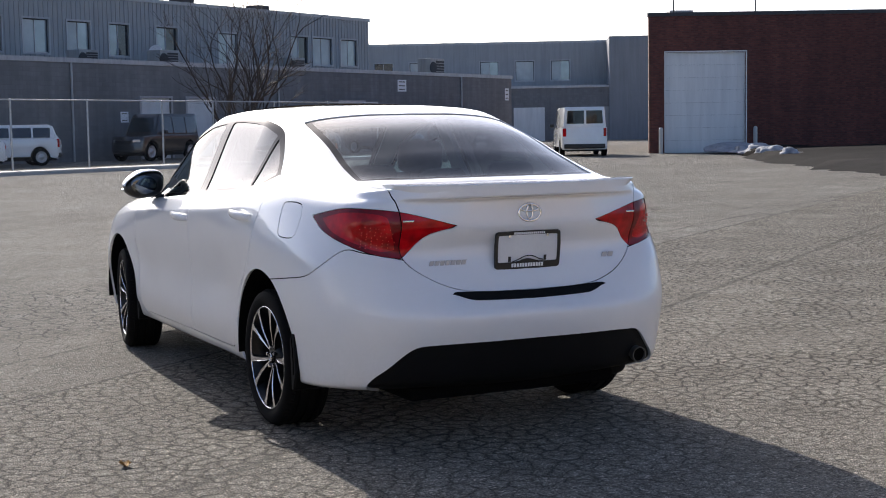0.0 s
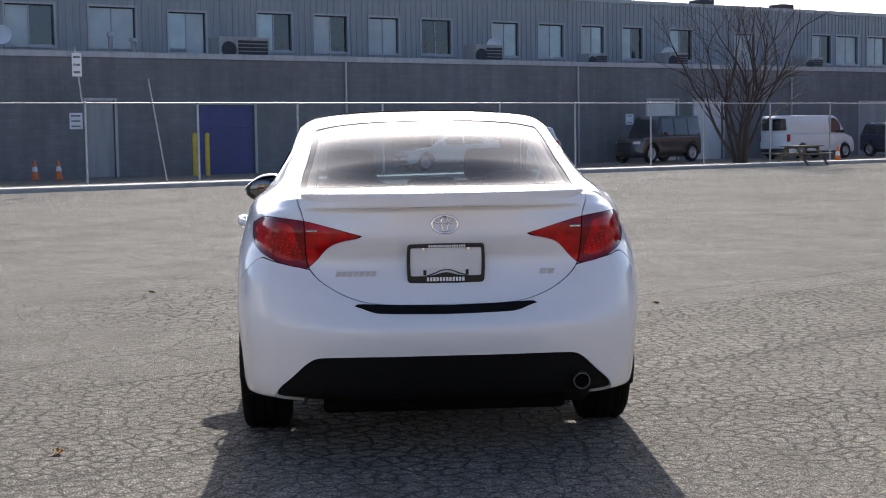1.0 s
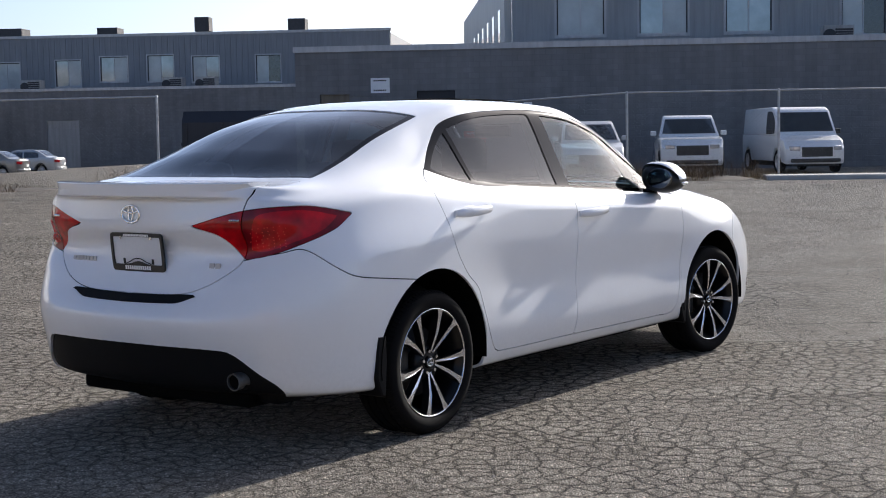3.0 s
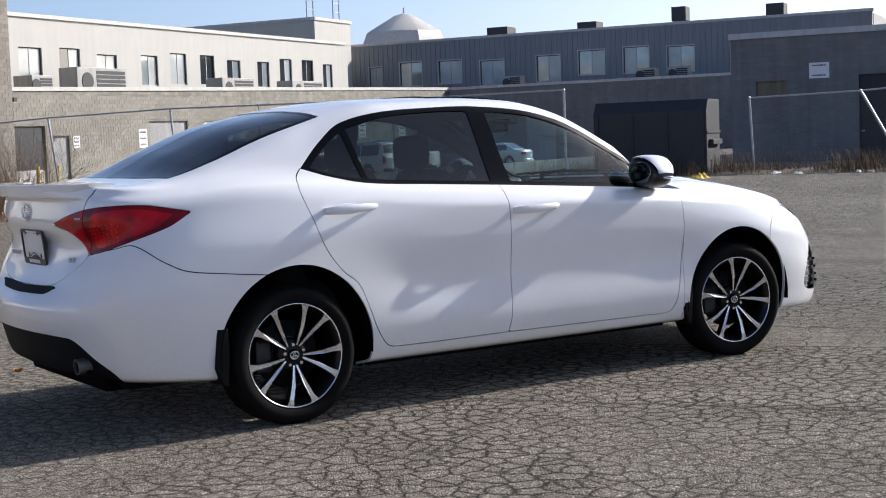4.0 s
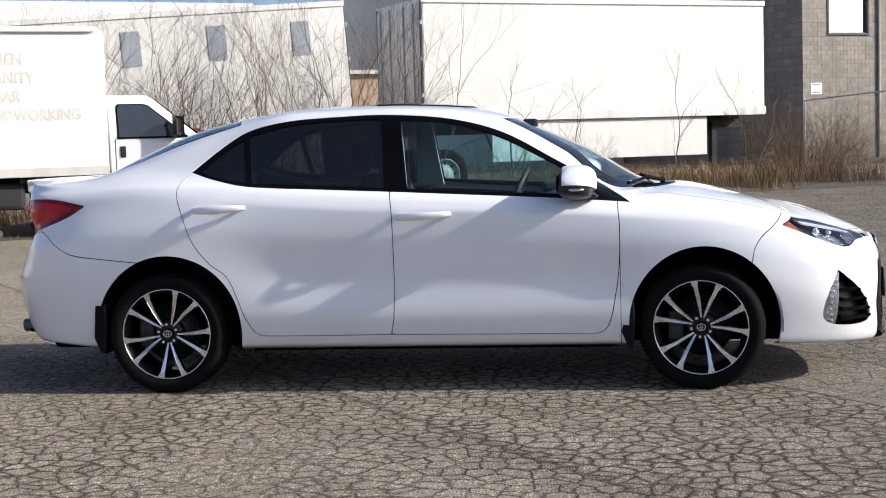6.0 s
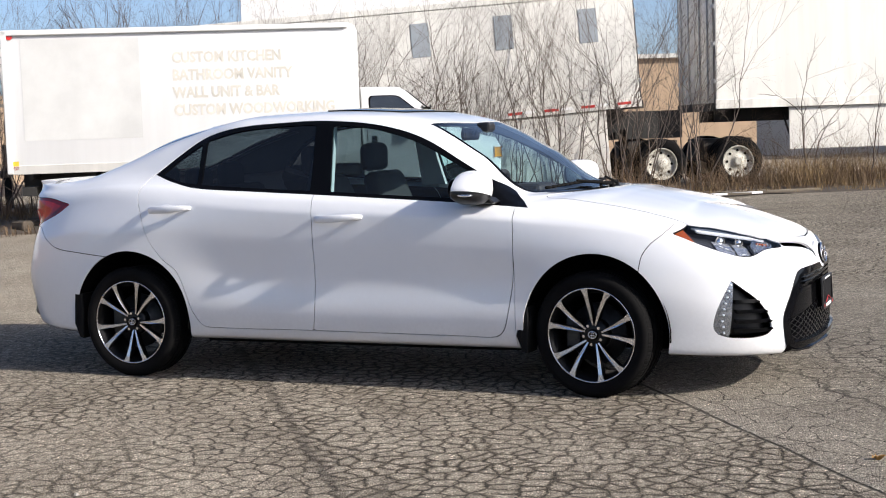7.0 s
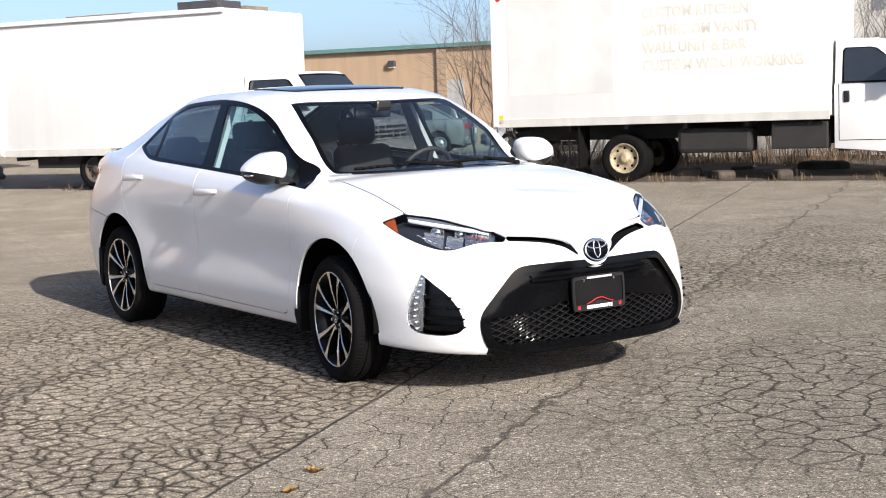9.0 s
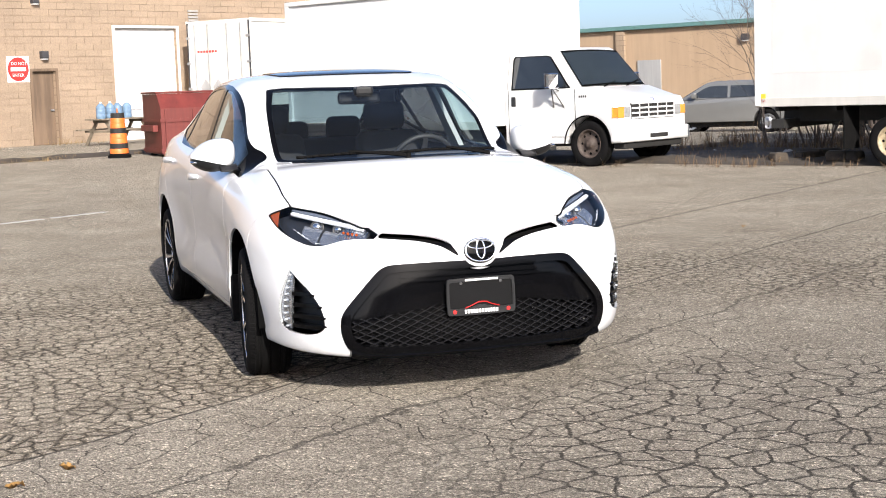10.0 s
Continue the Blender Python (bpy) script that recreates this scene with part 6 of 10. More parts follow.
    ring.inputs["From Min"].default_value, ring.inputs["From Max"].default_value = 2.5, 1.6
    nt.links.new(math_of(nt, "ADD", dist.outputs["Value"], math_of(nt, "MULTIPLY", noise_of(nt, vec, 2.0), 0.8)), ring.inputs["Value"])
    net = math_of(nt, "MAXIMUM", net, math_of(nt, "MULTIPLY", math_of(nt, "MULTIPLY", c_zone, fray), ring.outputs[0]))
    net = math_of(nt, "MAXIMUM", net, math_of(nt, "MULTIPLY", c_wide, 0.3))
    lines = math_of(nt, "MAXIMUM", math_of(nt, "MULTIPLY", seam(1.61, -0.64, 2.78, -2.2, 0.014, 0.03), 0.9), math_of(nt, "MULTIPLY", seam(BAND[0], BAND[1], BAND[2], BAND[3], 0.045, 0.05), 0.5))
    lines = math_of(nt, "MAXIMUM", lines, math_of(nt, "MULTIPLY", seam(-0.2, 3.4, -5.4, 10.9, 0.022, 0.22), 0.7))
    lines = math_of(nt, "MAXIMUM", lines, math_of(nt, "MULTIPLY", seam(-6.0, -4.0, 6.0, -9.0, 0.016, 0.22), 0.5))
    net = math_of(nt, "MAXIMUM", net, lines)
    # blown earth lies along the joints of the old plates
    c_dirt, _ = cracks(10.2, 0.19)
    earth = ramp(nt, noise_of(nt, vec, 1.1, 4.0, 0.65), [(0.38, grey(0.1)), (0.58, grey(0.8))])
    tone = mix(nt, math_of(nt, "MULTIPLY", math_of(nt, "MULTIPLY", c_dirt, earth), old), tone, (0.130, 0.106, 0.074))
    tone = mix(nt, math_of(nt, "MULTIPLY", net, 0.90), tone, (0.030, 0.025, 0.020))
    sandy = ramp(nt, noise_of(nt, vec, 1.9, 5.0, 0.7), [(0.50, grey(0.0)), (0.68, grey(0.45))])
    tone = mix(nt, math_of(nt, "MULTIPLY", sandy, old), tone, (0.15, 0.125, 0.095))
    tone = mix(nt, 1.0, tone, ramp(nt, dust, [(0.3, grey(0.78)), (0.7, grey(1.16))]), "MULTIPLY")
    tone = mix(nt, 1.0, tone, ramp(nt, grit, [(0.36, grey(0.22)), (0.50, grey(1.0)), (0.64, grey(1.95))]), "MULTIPLY")
    stones = ramp(nt, chips.outputs["Color"], [(0.0, grey(0.48)), (0.45, grey(0.95)), (0.75, grey(1.2)), (0.93, grey(2.3))])
    tone = mix(nt, 1.0, tone, stones, "MULTIPLY")
    stain = ramp(nt, noise_of(nt, vec, 0.55, 4.0, 0.7), [(0.62, grey(0.0)), (0.75, grey(0.4))])
    tone = mix(nt, stain, tone, mix(nt, 1.0, tone, (0.60, 0.59, 0.58), "MULTIPLY"))
    nt.links.new(tone, b.inputs["Base Color"])
    b.inputs["Roughness"].default_value = 0.95
    b.inputs["Diffuse Roughness"].default_value = 0.6
    b.inputs["Specular IOR Level"].default_value = 0.28
    h = math_of(nt, "SUBTRACT", math_of(nt, "MULTIPLY", grit, 0.55), math_of(nt, "MULTIPLY", net, 1.8))
    h = math_of(nt, "ADD", h, math_of(nt, "MULTIPLY", math_of(nt, "MINIMUM", d_fine, 0.25), math_of(nt, "MULTIPLY", old, 1.6)))
    h = math_of(nt, "ADD", h, math_of(nt, "MULTIPLY", math_of(nt, "SUBTRACT", 1.0, chips.outputs["Distance"]), 1.0))
    bump(nt, b, h, 1.0, 0.014)
    return m


def build_ground():
    n = 90
    s = np.sinh(np.linspace(-6.2, 6.2, n)) / np.sinh(6.2) * 900
    bm = bmesh.new()
    rows = []
    for q in s:
        row = []
        for p in s:
            drop = min(1.0, max(0.0, (p - 22) / 16))
            drop = drop * drop * (3 - 2 * drop)
            row.append(bm.verts.new((q, p, -0.5 * drop)))
        rows.append(row)
    for i in range(n - 1):
        for j in range(n - 1):
            bm.faces.new((rows[i][j], rows[i + 1][j], rows[i + 1][j + 1], rows[i][j + 1]))
    g = part("ground", bm, asphalt(), smooth=True)
    g.matrix_basis = YF
    tagged(g, "cracked worn asphalt of the yard", "ground", kind="structure")
    # pale kerb below the fence and earth verges
    k = part("kerb", box_bm(30.8, 31.9, -60, -5.5, -0.2, 0.13, bevel=0.04), CONCRETE)
    k.matrix_basis = YF
    tagged(k, "pale concrete kerb below the fence", "kerb", kind="structure")
    # the third strip also puts dark shade into the ground under the trucks
    for name, q0, q1, p0, p1 in (("verge", 30.9, 33.6, -5.5, 14.0), ("verge", -9.0, 17.5, 15.9, 20.5), ("verge", -13.0, 2.0, 13.25, 16.2), ("verge", 29.3, 31.5, 14.0, 34.0), ("verge", -22.5, -21.5, 10.0, 22.0)):
        bm = bmesh.new()
        nq, np_ = max(4, int((q1 - q0) / 0.5)), max(4, int((p1 - p0) / 0.5))
        vs = [[bm.verts.new((q0 + (q1 - q0) * i / nq, p0 + (p1 - p0) * j / np_,
                             (0.004 if i in (0, nq) or j in (0, np_) else 0.02 + 0.06 * noise.noise(Vector((i * 0.7, j * 0.7, q0))) + 0.05))) for j in range(np_ + 1)] for i in range(nq + 1)]
        for row in vs:
            for v in row:
                v.co.x += 0.25 * noise.noise(Vector((v.co.x, v.co.y * 1.3, 3.0)))
                v.co.y += 0.25 * noise.noise(Vector((v.co.x * 1.3, v.co.y, 7.0)))
        for i in range(nq):
            for j in range(np_):
                bm.faces.new((vs[i][j], vs[i + 1][j], vs[i + 1][j + 1], vs[i][j + 1]))
        o = part(name, bm, DEBRIS, smooth=True)
        o.matrix_basis = YF
        tagged(o, "strip of bare earth and litter", "verge", kind="structure")


build_ground()


# ---- buildings ----
def boxes_mesh(name, boxes, material, parent):
    """Many small boxes as one mesh."""
    V, F = [], []
    for x0, x1, y0, y1, z0, z1 in boxes:
        k = len(V)
        V += [(x0, y0, z0), (x1, y0, z0), (x1, y1, z0), (x0, y1, z0), (x0, y0, z1), (x1, y0, z1), (x1, y1, z1), (x0, y1, z1)]
        F += [(k, k + 3, k + 2, k + 1), (k + 4, k + 5, k + 6, k + 7), (k, k + 1, k + 5, k + 4), (k + 1, k + 2, k + 6, k + 5), (k + 2, k + 3, k + 7, k + 6), (k + 3, k, k + 4, k + 7)]
    me = bpy.data.meshes.new(name)
    me.from_pydata(V, [], F)
    me.update()
    return link_mesh(name, me, material, parent)


def ribs(parent, axis, pos, way, lo, hi, z0, z1, holes, material, step=0.3, deep=0.035):
    """Upright ribs of a corrugated wall, left out at the openings."""
    out, n = [], int((hi - lo) / step)
    for k in range(n):
        u = lo + (k + 0.5) * (hi - lo) / n
        cuts = sorted((o[2], o[3]) for o in holes if o[0] - 0.06 < u < o[1] + 0.06)
        z = z0
        for a, b in cuts + [(z1, z1)]:
            if a - z > 0.05:
                d = sorted((pos - way * deep, pos - way * 0.002))
                out.append((d[0], d[1], u - 0.05, u + 0.05, z, a) if axis == "q" else (u - 0.05, u + 0.05, d[0], d[1], z, a))
            z = b
    o = boxes_mesh("cladding_ribs", out, material, parent)
    tagged(o, kind="stuff")
    return o


def trim_round(parent, axis, pos, way, o, material):
    """A pale surround about an opening."""
    u0, u1, z0, z1 = o
    for a, b, c, d in ((u0 - 0.09, u1 + 0.09, z1, z1 + 0.09), (u0 - 0.09, u1 + 0.09, z0 - 0.09, z0), (u0 - 0.09, u0, z0, z1), (u1, u1 + 0.09, z0, z1)):
        e = sorted((pos - way * 0.05, pos - way * 0.003))
        if axis == "q":
            slab("trim", e[0], e[1], a, b, c, d, material, parent)
        else:
            slab("trim", a, b, e[0], e[1], c, d, material, parent)


BLIND = simple("pale_window_blind", (0.42, 0.45, 0.45), 0.25, coat=0.8, vary=0.15, scale=0.8)


def window_row(parent, axis, pos, way, spans, seed, trim=None, pane=None):
    rnd = random.Random(seed)
    for o in spans:
        window(parent, axis, pos, *o, way=way, pane=pane or rnd.choice((WINDOW_GLASS, BLIND, BLIND, WINDOW_DARK)), blind=rnd.choice((None, BLIND, BLIND, WINDOW_GLASS)))
        if trim is not None:
            trim_round(parent, axis, pos, way, o, trim)


def near_block():
    b = empty("workshop_building", YF, "long grey block workshop with a corrugated upper storey", "building")
    doors = [(-47.6, -45.6, 0, 2.9), (-44.5, -42.5, 0, 2.9), (-21.6, -19.2, 0, 2.7), (-15.8, -14.7, 0, 2.85), (4.0, 5.4, 0, 2.98), (7.9, 9.0, 2.3, 2.9), (-60.2, -57.9, 0, 2.8), (-33.0, -31.9, 0, 2.3)]
    wall("wall", "q", 44.5, -76.8, 9.9, -0.3, 4.45, 0.3, doors, BLOCK_GREY, b, "grey painted block wall")
    slab("flashing", 44.44, 44.86, -76.9, 9.96, 4.45, 4.66, FLASHING, b)
    slab("roof", 44.86, 50.5, -76.8, 9.9, 4.2, 4.35, ROOF_DARK, b)
    wall("wall", "p", 9.9, 44.8, 91.8, -0.3, 4.45, -0.3, [], BLOCK_GREY, b)
    slab("flashing", 44.86, 91.8, 9.58, 9.96, 4.45, 4.66, FLASHING, b)
    slab("wall", 44.8, 77, -76.8, -76.5, -0.3, 4.45, BLOCK_GREY, b)
    slab("roof", 50.8, 91.8, 2.6, 9.6, 4.2, 4.35, ROOF_DARK, b)
    wins = [(a, c, 5.25, 6.9) for a, c in ((-1.5, .4), (-4.8, -2.9), (-8.1, -6.3), (-15.7, -13.7), (-19.2, -17.2), (-26.6, -24.9), (-29.5, -27.8), (-32.3, -30.7), (-35.3, -33.6), (-39.4, -37.8), (-42.3, -40.7), (-45, -43.5), (-47.7, -46.3), (-51.3, -49.7), (-62.6, -61), (-65, -63.1), (-67.6, -65.9))]
    glazed = [(-12.5, -10.8, 5.05, 6.8), (-22.4, -20.7, 5.05, 6.8), (-56.2, -54.6, 5.05, 6.8)]
    wall("wall", "q", 50.5, -68.9, 2.2, 4.2, 8.15, 0.3, wins + glazed, CLAD_GREY, b, "grey corrugated cladding")
    ribs(b, "q", 50.5, 1, -68.9, 2.2, 4.36, 8.15, wins + glazed, CLAD_GREY)
    slab("flashing", 50.42, 50.95, -69, 2.26, 8.15, 8.34, FLASHING, b)
    closed_box(b, 50.8, 70, -68.9, 2.2, 4.2, 8.15, CLAD_GREY, "f")
    window_row(b, "q", 50.5, 1, wins + glazed, 3, FLASHING)
    panel_door(b, "q", 44.5, *doors[0], 1, DOOR_WHITE, 7)
    panel_door(b, "q", 44.5, *doors[1], 1, DOOR_WHITE, 7)
    panel_door(b, "q", 44.5, *doors[2], 1, DOOR_BLUE, 6, "blue sectional door")
    panel_door(b, "q", 44.5, *doors[3], 1, DOOR_GREY)
    panel_door(b, "q", 44.5, *doors[4], 1, BIN_DARK)
    panel_door(b, "q", 44.5, *doors[5], 1, WOOD_GREY)
    panel_door(b, "q", 44.5, *doors[6], 1, DOOR_GREY, 6)
    panel_door(b, "q", 44.5, *doors[7], 1, DOOR_WHITE)
    for d in doors:
        if d[2] == 0 and d[0] < 0:
            slab("door_frame", 44.46, 44.497, d[0] - 0.1, d[0], 0, d[3] + 0.1, FLASHING, b)
            slab("door_frame", 44.46, 44.497, d[1], d[1] + 0.1, 0, d[3] + 0.1, FLASHING, b)
            slab("door_frame", 44.46, 44.497, d[0], d[1], d[3], d[3] + 0.1, FLASHING, b)
    for p in (-70.5, -52.5, -38.2, -25.8):
        part("downpipe", tube_bm((44.42, p, 0), (44.42, p, 4.45), 0.05, seg=8), FLASHING, b)
    for q, p, z, w, h, m, n in ((44.48, -14.3, 2.1, .5, .6, SIGN_WHITE, 3), (44.48, 6.75, 3.2, .7, .55, SIGN_WHITE, 2), (44.48, 3.3, 1.27, .8, .43, SIGN_RED, 1), (44.48, 1.35, 2.2, .3, .6, SIGN_WHITE, 3), (44.48, -64, 3.8, .9, .7, SIGN_WHITE, 3), (44.48, -76.2, 3.4, .5, .8, SIGN_WHITE, 3), (44.48, -41.4, 2.0, .5, .5, SIGN_WHITE, 2)):
        sign_on(q, p, z, w, h, 180, m, n, text_mat=SIGN_WHITE if m is SIGN_RED else None, label="small red sign on the grey block wall" if m is SIGN_RED else "small white sign on the grey block wall")
    for q, p, w, d, h in ((46.4, -70, 1.6, 1.0, 1.3), (46.9, -22.2, 2.3, 1.0, 1.15), (46.6, -34.4, 1.5, 1.0, 1.1), (47.4, -41.6, 1.2, .9, .9), (46.6, -46.2, 1.3, .9, 1.0), (46.8, -10.0, 1.1, .8, .8), (46.8, -56.5, 1.3, .9, .95)):
        air_unit(q, p, 4.35, w, d, h)
    for p in (-65, -58, -50, -43, -36, -29, -21, -12, -5):
        roof_vent(56.5, p, 7.8, 1.1, 1.5)
    for p, z in ((-16.64, 1.05), (-17.56, .85)):
        o = empty("flue_pipe", at_yard(46.8, p, 4.35), "pale capped flue pipe on the low roof", "flue", "flues on the low roof")
        part("pipe", tube_bm((0, 0, 0), (0, 0, z), 0.09, seg=12), AC_GREY, o)
        part("cap", tube_bm((0, 0, z + .02), (0, 0, z + .16), 0.15, 0.13, seg=14), FLASHING, o)
    for p in (-18.1, -18.6):
        o = empty("bollard", at_yard(42.5, p, 0), "yellow steel bollard before the blue door", "bollard", "bollards at the blue door")
        part("post", tube_bm((0, 0, 0), (0, 0, 1.55), 0.085, seg=12), YELLOW, o)
        part("cap", tube_bm((0, 0, 1.55), (0, 0, 1.60), 0.085, 0.04, seg=12), YELLOW, o)
    # the upper storey's end wall runs back askew, with tall slots
    ang = math.atan2(6.1 - 2.03, 80 - 50.8)
    em = Matrix.Translation((50.8, 2.22, 0)) @ Matrix.Rotation(ang, 4, "Z")
    part("end_wall", box_bm(0.0, 30.0, 0.0, 0.3, 4.2, 8.3, m=em), FLASH_BEIGE, b, "pale rendered end wall")
    for k in range(8):
        part("slot_window", box_bm(2.2 + 3.4 * k, 3.2 + 3.4 * k, 0.30, 0.306, 5.0, 6.6, m=em), WINDOW_DARK, b)
    # dishes and plastic chairs on the low roof
    for p, z in ((-37.0, 1.2), (-48.4, 1.0), (-13.2, 1.1)):
        d = empty("satellite_dish", at_yard(49.4, p, 4.35), "pale round satellite dish on a roof pole", "dish", "rooftop dishes")
        part("pole", tube_bm((0, 0, 0), (0, 0, z), 0.03, seg=6), GALV, d)
        bm = bmesh.new()
        lathe(bm, [(0.0, 0.0), (0.2, 0.02), (0.36, 0.08), (0.38, 0.08), (0.2, 0.0), (0.0, -0.02)], 18, Matrix.Translation((-0.1, 0, z + 0.1)) @ Matrix.Rotation(math.radians(65), 4, "Z"))
        part("reflector", bm, SIGN_WHITE, d)
    return b


def dark_wing():
    b = empty("rear_wing_building", YF, "slate-clad two-storey rear wing with a low front", "building")
    door = (35.3, 37.7, -.5, 2.9)
    wall("wall", "q", 91.8, 9.96, 43.95, -0.5, 5.0, 0.3, [door], BLOCK_GREY, b)
    panel_door(b, "q", 91.8, *door, 1, DOOR_GREY, 6)
    slab("flashing", 91.74, 92.2, 9.96, 43.95, 5.0, 5.2, FLASHING, b)
    slab("roof", 92.2, 100.8, 9.96, 47.8, 4.75, 4.9, ROOF_DARK, b)
    wins = [(54.5, 55.7, 5.9, 7.6), (50.7, 52.75, 5.85, 7.85), (47, 49.1, 5.95, 7.8), (43.2, 45.3, 5.6, 7.6), (38.3, 40.3, 5.65, 7.7), (34.55, 36.7, 6.0, 7.9), (30.9, 32.95, 5.95, 7.95), (27.3, 29.4, 5.85, 7.8), (22.5, 24.4, 5.75, 7.8), (18.2, 20.2, 5.75, 7.8)]
    wall("wall", "q", 100.8, 14, 60, 4.7, 9.45, 0.3, wins, CLAD_DARK, b, "slate corrugated cladding")
    ribs(b, "q", 100.8, 1, 14, 60, 4.95, 9.4, wins, CLAD_DARK, 0.45)
    slab("flashing", 100.7, 101.3, 13.9, 60, 9.45, 9.65, FLASHING, b)
    closed_box(b, 101.1, 124, 14, 60, -0.5, 9.3, CLAD_DARK, "f")
    window_row(b, "q", 100.8, 1, wins, 5, FLASHING)
    for p, w, h in ((46, 1.9, 1.5), (37.9, 1.7, 1.4), (30.1, 1.2, 2.1), (22.3, 1.4, 1.8)):
        roof_vent(107, p, 9.2, w, h)
    for p in (40.3, 29.5, 27.0):
        air_unit(96, p, 4.9, 1.5, 1.0, 1.1)


def beige_wing():
    global TOWER_WALL, TOWER_HOLES, BEIGE_WALL, BEIGE_HOLES
    b = empty("beige_wing_building", YF, "sunlit beige two-storey wing with rows of windows", "building")
    wins = [(49.66, 51.4, 4.89, 6.78), (52.76, 54.4, 4.98, 6.86), (55.8, 57.5, 5.2, 6.63), (59.66, 61.2, 4.98, 6.72), (62.4, 64.0, 5.1, 6.95), (65.4, 66.9, 5.13, 6.95), (68.26, 69.75, 5.34, 6.74), (71.7, 73.1, 5.09, 6.75), (74.4, 75.9, 5.23, 7.03), (77.2, 78.7, 5.25, 7.05), (80.0, 81.3, 5.2, 6.85)]
    wall("wall", "p", 48.0, 44.6, 83.5, 3.9, 8.3, 0.3, wins, CLAD_BEIGE, b, "smooth beige render")
    slab("flashing", 44.6, 83.2, 47.9, 48.5, 8.3, 8.5, FLASH_BEIGE, b)
    slab("roof", 44.6, 83, 48.3, 62, 7.8, 7.95, ROOF_DARK, b)
    slab("wall", 44.6, 44.9, 48.3, 62, -0.5, 8.3, CLAD_BEIGE, b)
    slab("wall", 44.6, 83, 61.7, 62, -0.5, 8.3, CLAD_BEIGE, b)
    window_row(b, "p", 48.0, 1, wins, 8)
    holes = [(44.6, 46.8, -.5, 2.6), (47.2, 48.5, -.5, 2.1), (54.9, 58.3, -.5, 2.8), (59.9, 62.9, -.5, 2.8), (72.8, 75.5, -.5, 3.0), (69.7, 72.0, -.5, 3.0)]
    BEIGE_HOLES = holes
    BEIGE_WALL = wall("wall", "p", 44.0, 44.3, 76.8, -0.7, 4.2, 0.3, holes, BLOCK_BEIGE, b, "tan block wall")
    far_door = (84.6, 86.7, -.5, 3.1)
    wall("wall", "p", 44.0, 76.8, 91.8, -0.7, 4.2, 0.3, [far_door], BLOCK_BEIGE, b, "tan block wall")
    panel_door(b, "p", 44.0, *far_door, 1, BIN_DARK, 0, "dark door")
    # the parapet climbs with the yard towards the far end
    for nm, p0, p1, low, high, mt in (("parapet", 44.0, 44.3, (4.2, 4.2), (4.24, 5.02), BLOCK_BEIGE), ("flashing", 43.94, 44.4, (4.243, 5.023), (4.44, 5.22), FLASH_BEIGE)):
        bm = bmesh.new()
        ends = [[bm.verts.new((q, p, z)) for p, z in ((p0, low[i]), (p1, low[i]), (p1, high[i]), (p0, high[i]))] for i, q in enumerate((44.3, 91.8))]
        bm.faces.new(ends[0])
        bm.faces.new(ends[1][::-1])
        for j in range(4):
            bm.faces.new((ends[0][j], ends[1][j], ends[1][(j + 1) % 4], ends[0][(j + 1) % 4]))
        bmesh.ops.recalc_face_normals(bm, faces=bm.faces)
        part(nm, bm, mt, b)
    slab("roof", 44.3, 91.8, 44.4, 48, 3.9, 4.05, ROOF_DARK, b)
    panel_door(b, "p", 44.0, *holes[0], 1, BIN_DARK, 6, "dark garage door")
    slab("door_panel", 44.75, 46.65, 44.05, 44.09, -0.5, 0.5, DOOR_WHITE, b)
    for h, m, n in ((holes[1], DOOR_GREY, 0), (holes[2], DOOR_GREY, 0), (holes[3], DOOR_WHITE, 6), (holes[4], DOOR_WHITE, 6), (holes[5], DOOR_GREY, 0)):
        panel_door(b, "p", 44.0, *h, 1, m, n)
    for q, z, w, h in ((49, 1.8, .5, .6), (54.3, 1.9, .7, 1.0), (63.6, 2.1, .7, .7), (68.2, 2.1, .6, .9), (78.1, 2.1, 1.0, 1.0), (83.9, 2.2, 1.0, 1.2)):
        sign_on(q, 43.98, z, w, h, -90, SIGN_WHITE, 3, label="small white sign on the tan block wall")
    for q, w, h in ((53.0, 4.0, 1.6), (65.6, 3.4, 1.35), (73.6, 3.8, 1.35), (48.4, 1.5, 1.1)):
        air_unit(q, 46.0, 4.05, w, 1.2, h, turn=90)
    lamp = empty("wall_lamp", at_yard(44.7, 43.98, 3.75, -90), "small dark wall lamp under the flashing", "lamp")
    part("housing", box_bm(-0.01, 0.16, -0.12, 0.12, 0.0, 0.2, bevel=0.02), AC_DARK, lamp)
    part("lens", box_bm(0.02, 0.14, -0.1, 0.1, -0.03, -0.002), SIGN_WHITE, lamp)
    # tower
    t = empty("tower_building", YF, "brown-grey block stair tower with mirror windows", "building")
    tw = [(37.4, 39.5, 5.24, 7.0), (40.7, 42.8, 5.29, 7.0), (40.8, 42.4, -.45, 2.6)]
    TOWER_HOLES = tw
    TOWER_WALL = wall("wall", "p", 43.6, 36, 44.25, -0.7, 9.6, 0.3, tw, BLOCK_TOWER, t)
    for o in tw[:2]:
        window(t, "p", 43.6, *o, way=1, pane=WINDOW_SKY, mullion=False)
        trim_round(t, "p", 43.6, 1, o, AC_DARK)
    panel_door(t, "p", 43.6, 40.8, 41.59, -.45, 2.6, 1, DOOR_GREY)
    panel_door(t, "p", 43.6, 41.61, 42.4, -.45, 2.6, 1, DOOR_GREY)
    slab("wall", 36, 36.3, 43.9, 62, -0.7, 9.6, BLOCK_TOWER, t)
    slab("wall", 43.95, 44.25, 43.9, 62, -0.7, 9.6, BLOCK_TOWER, t)
    slab("roof", 36.3, 43.95, 43.9, 62, 9.1, 9.25, ROOF_DARK, t)
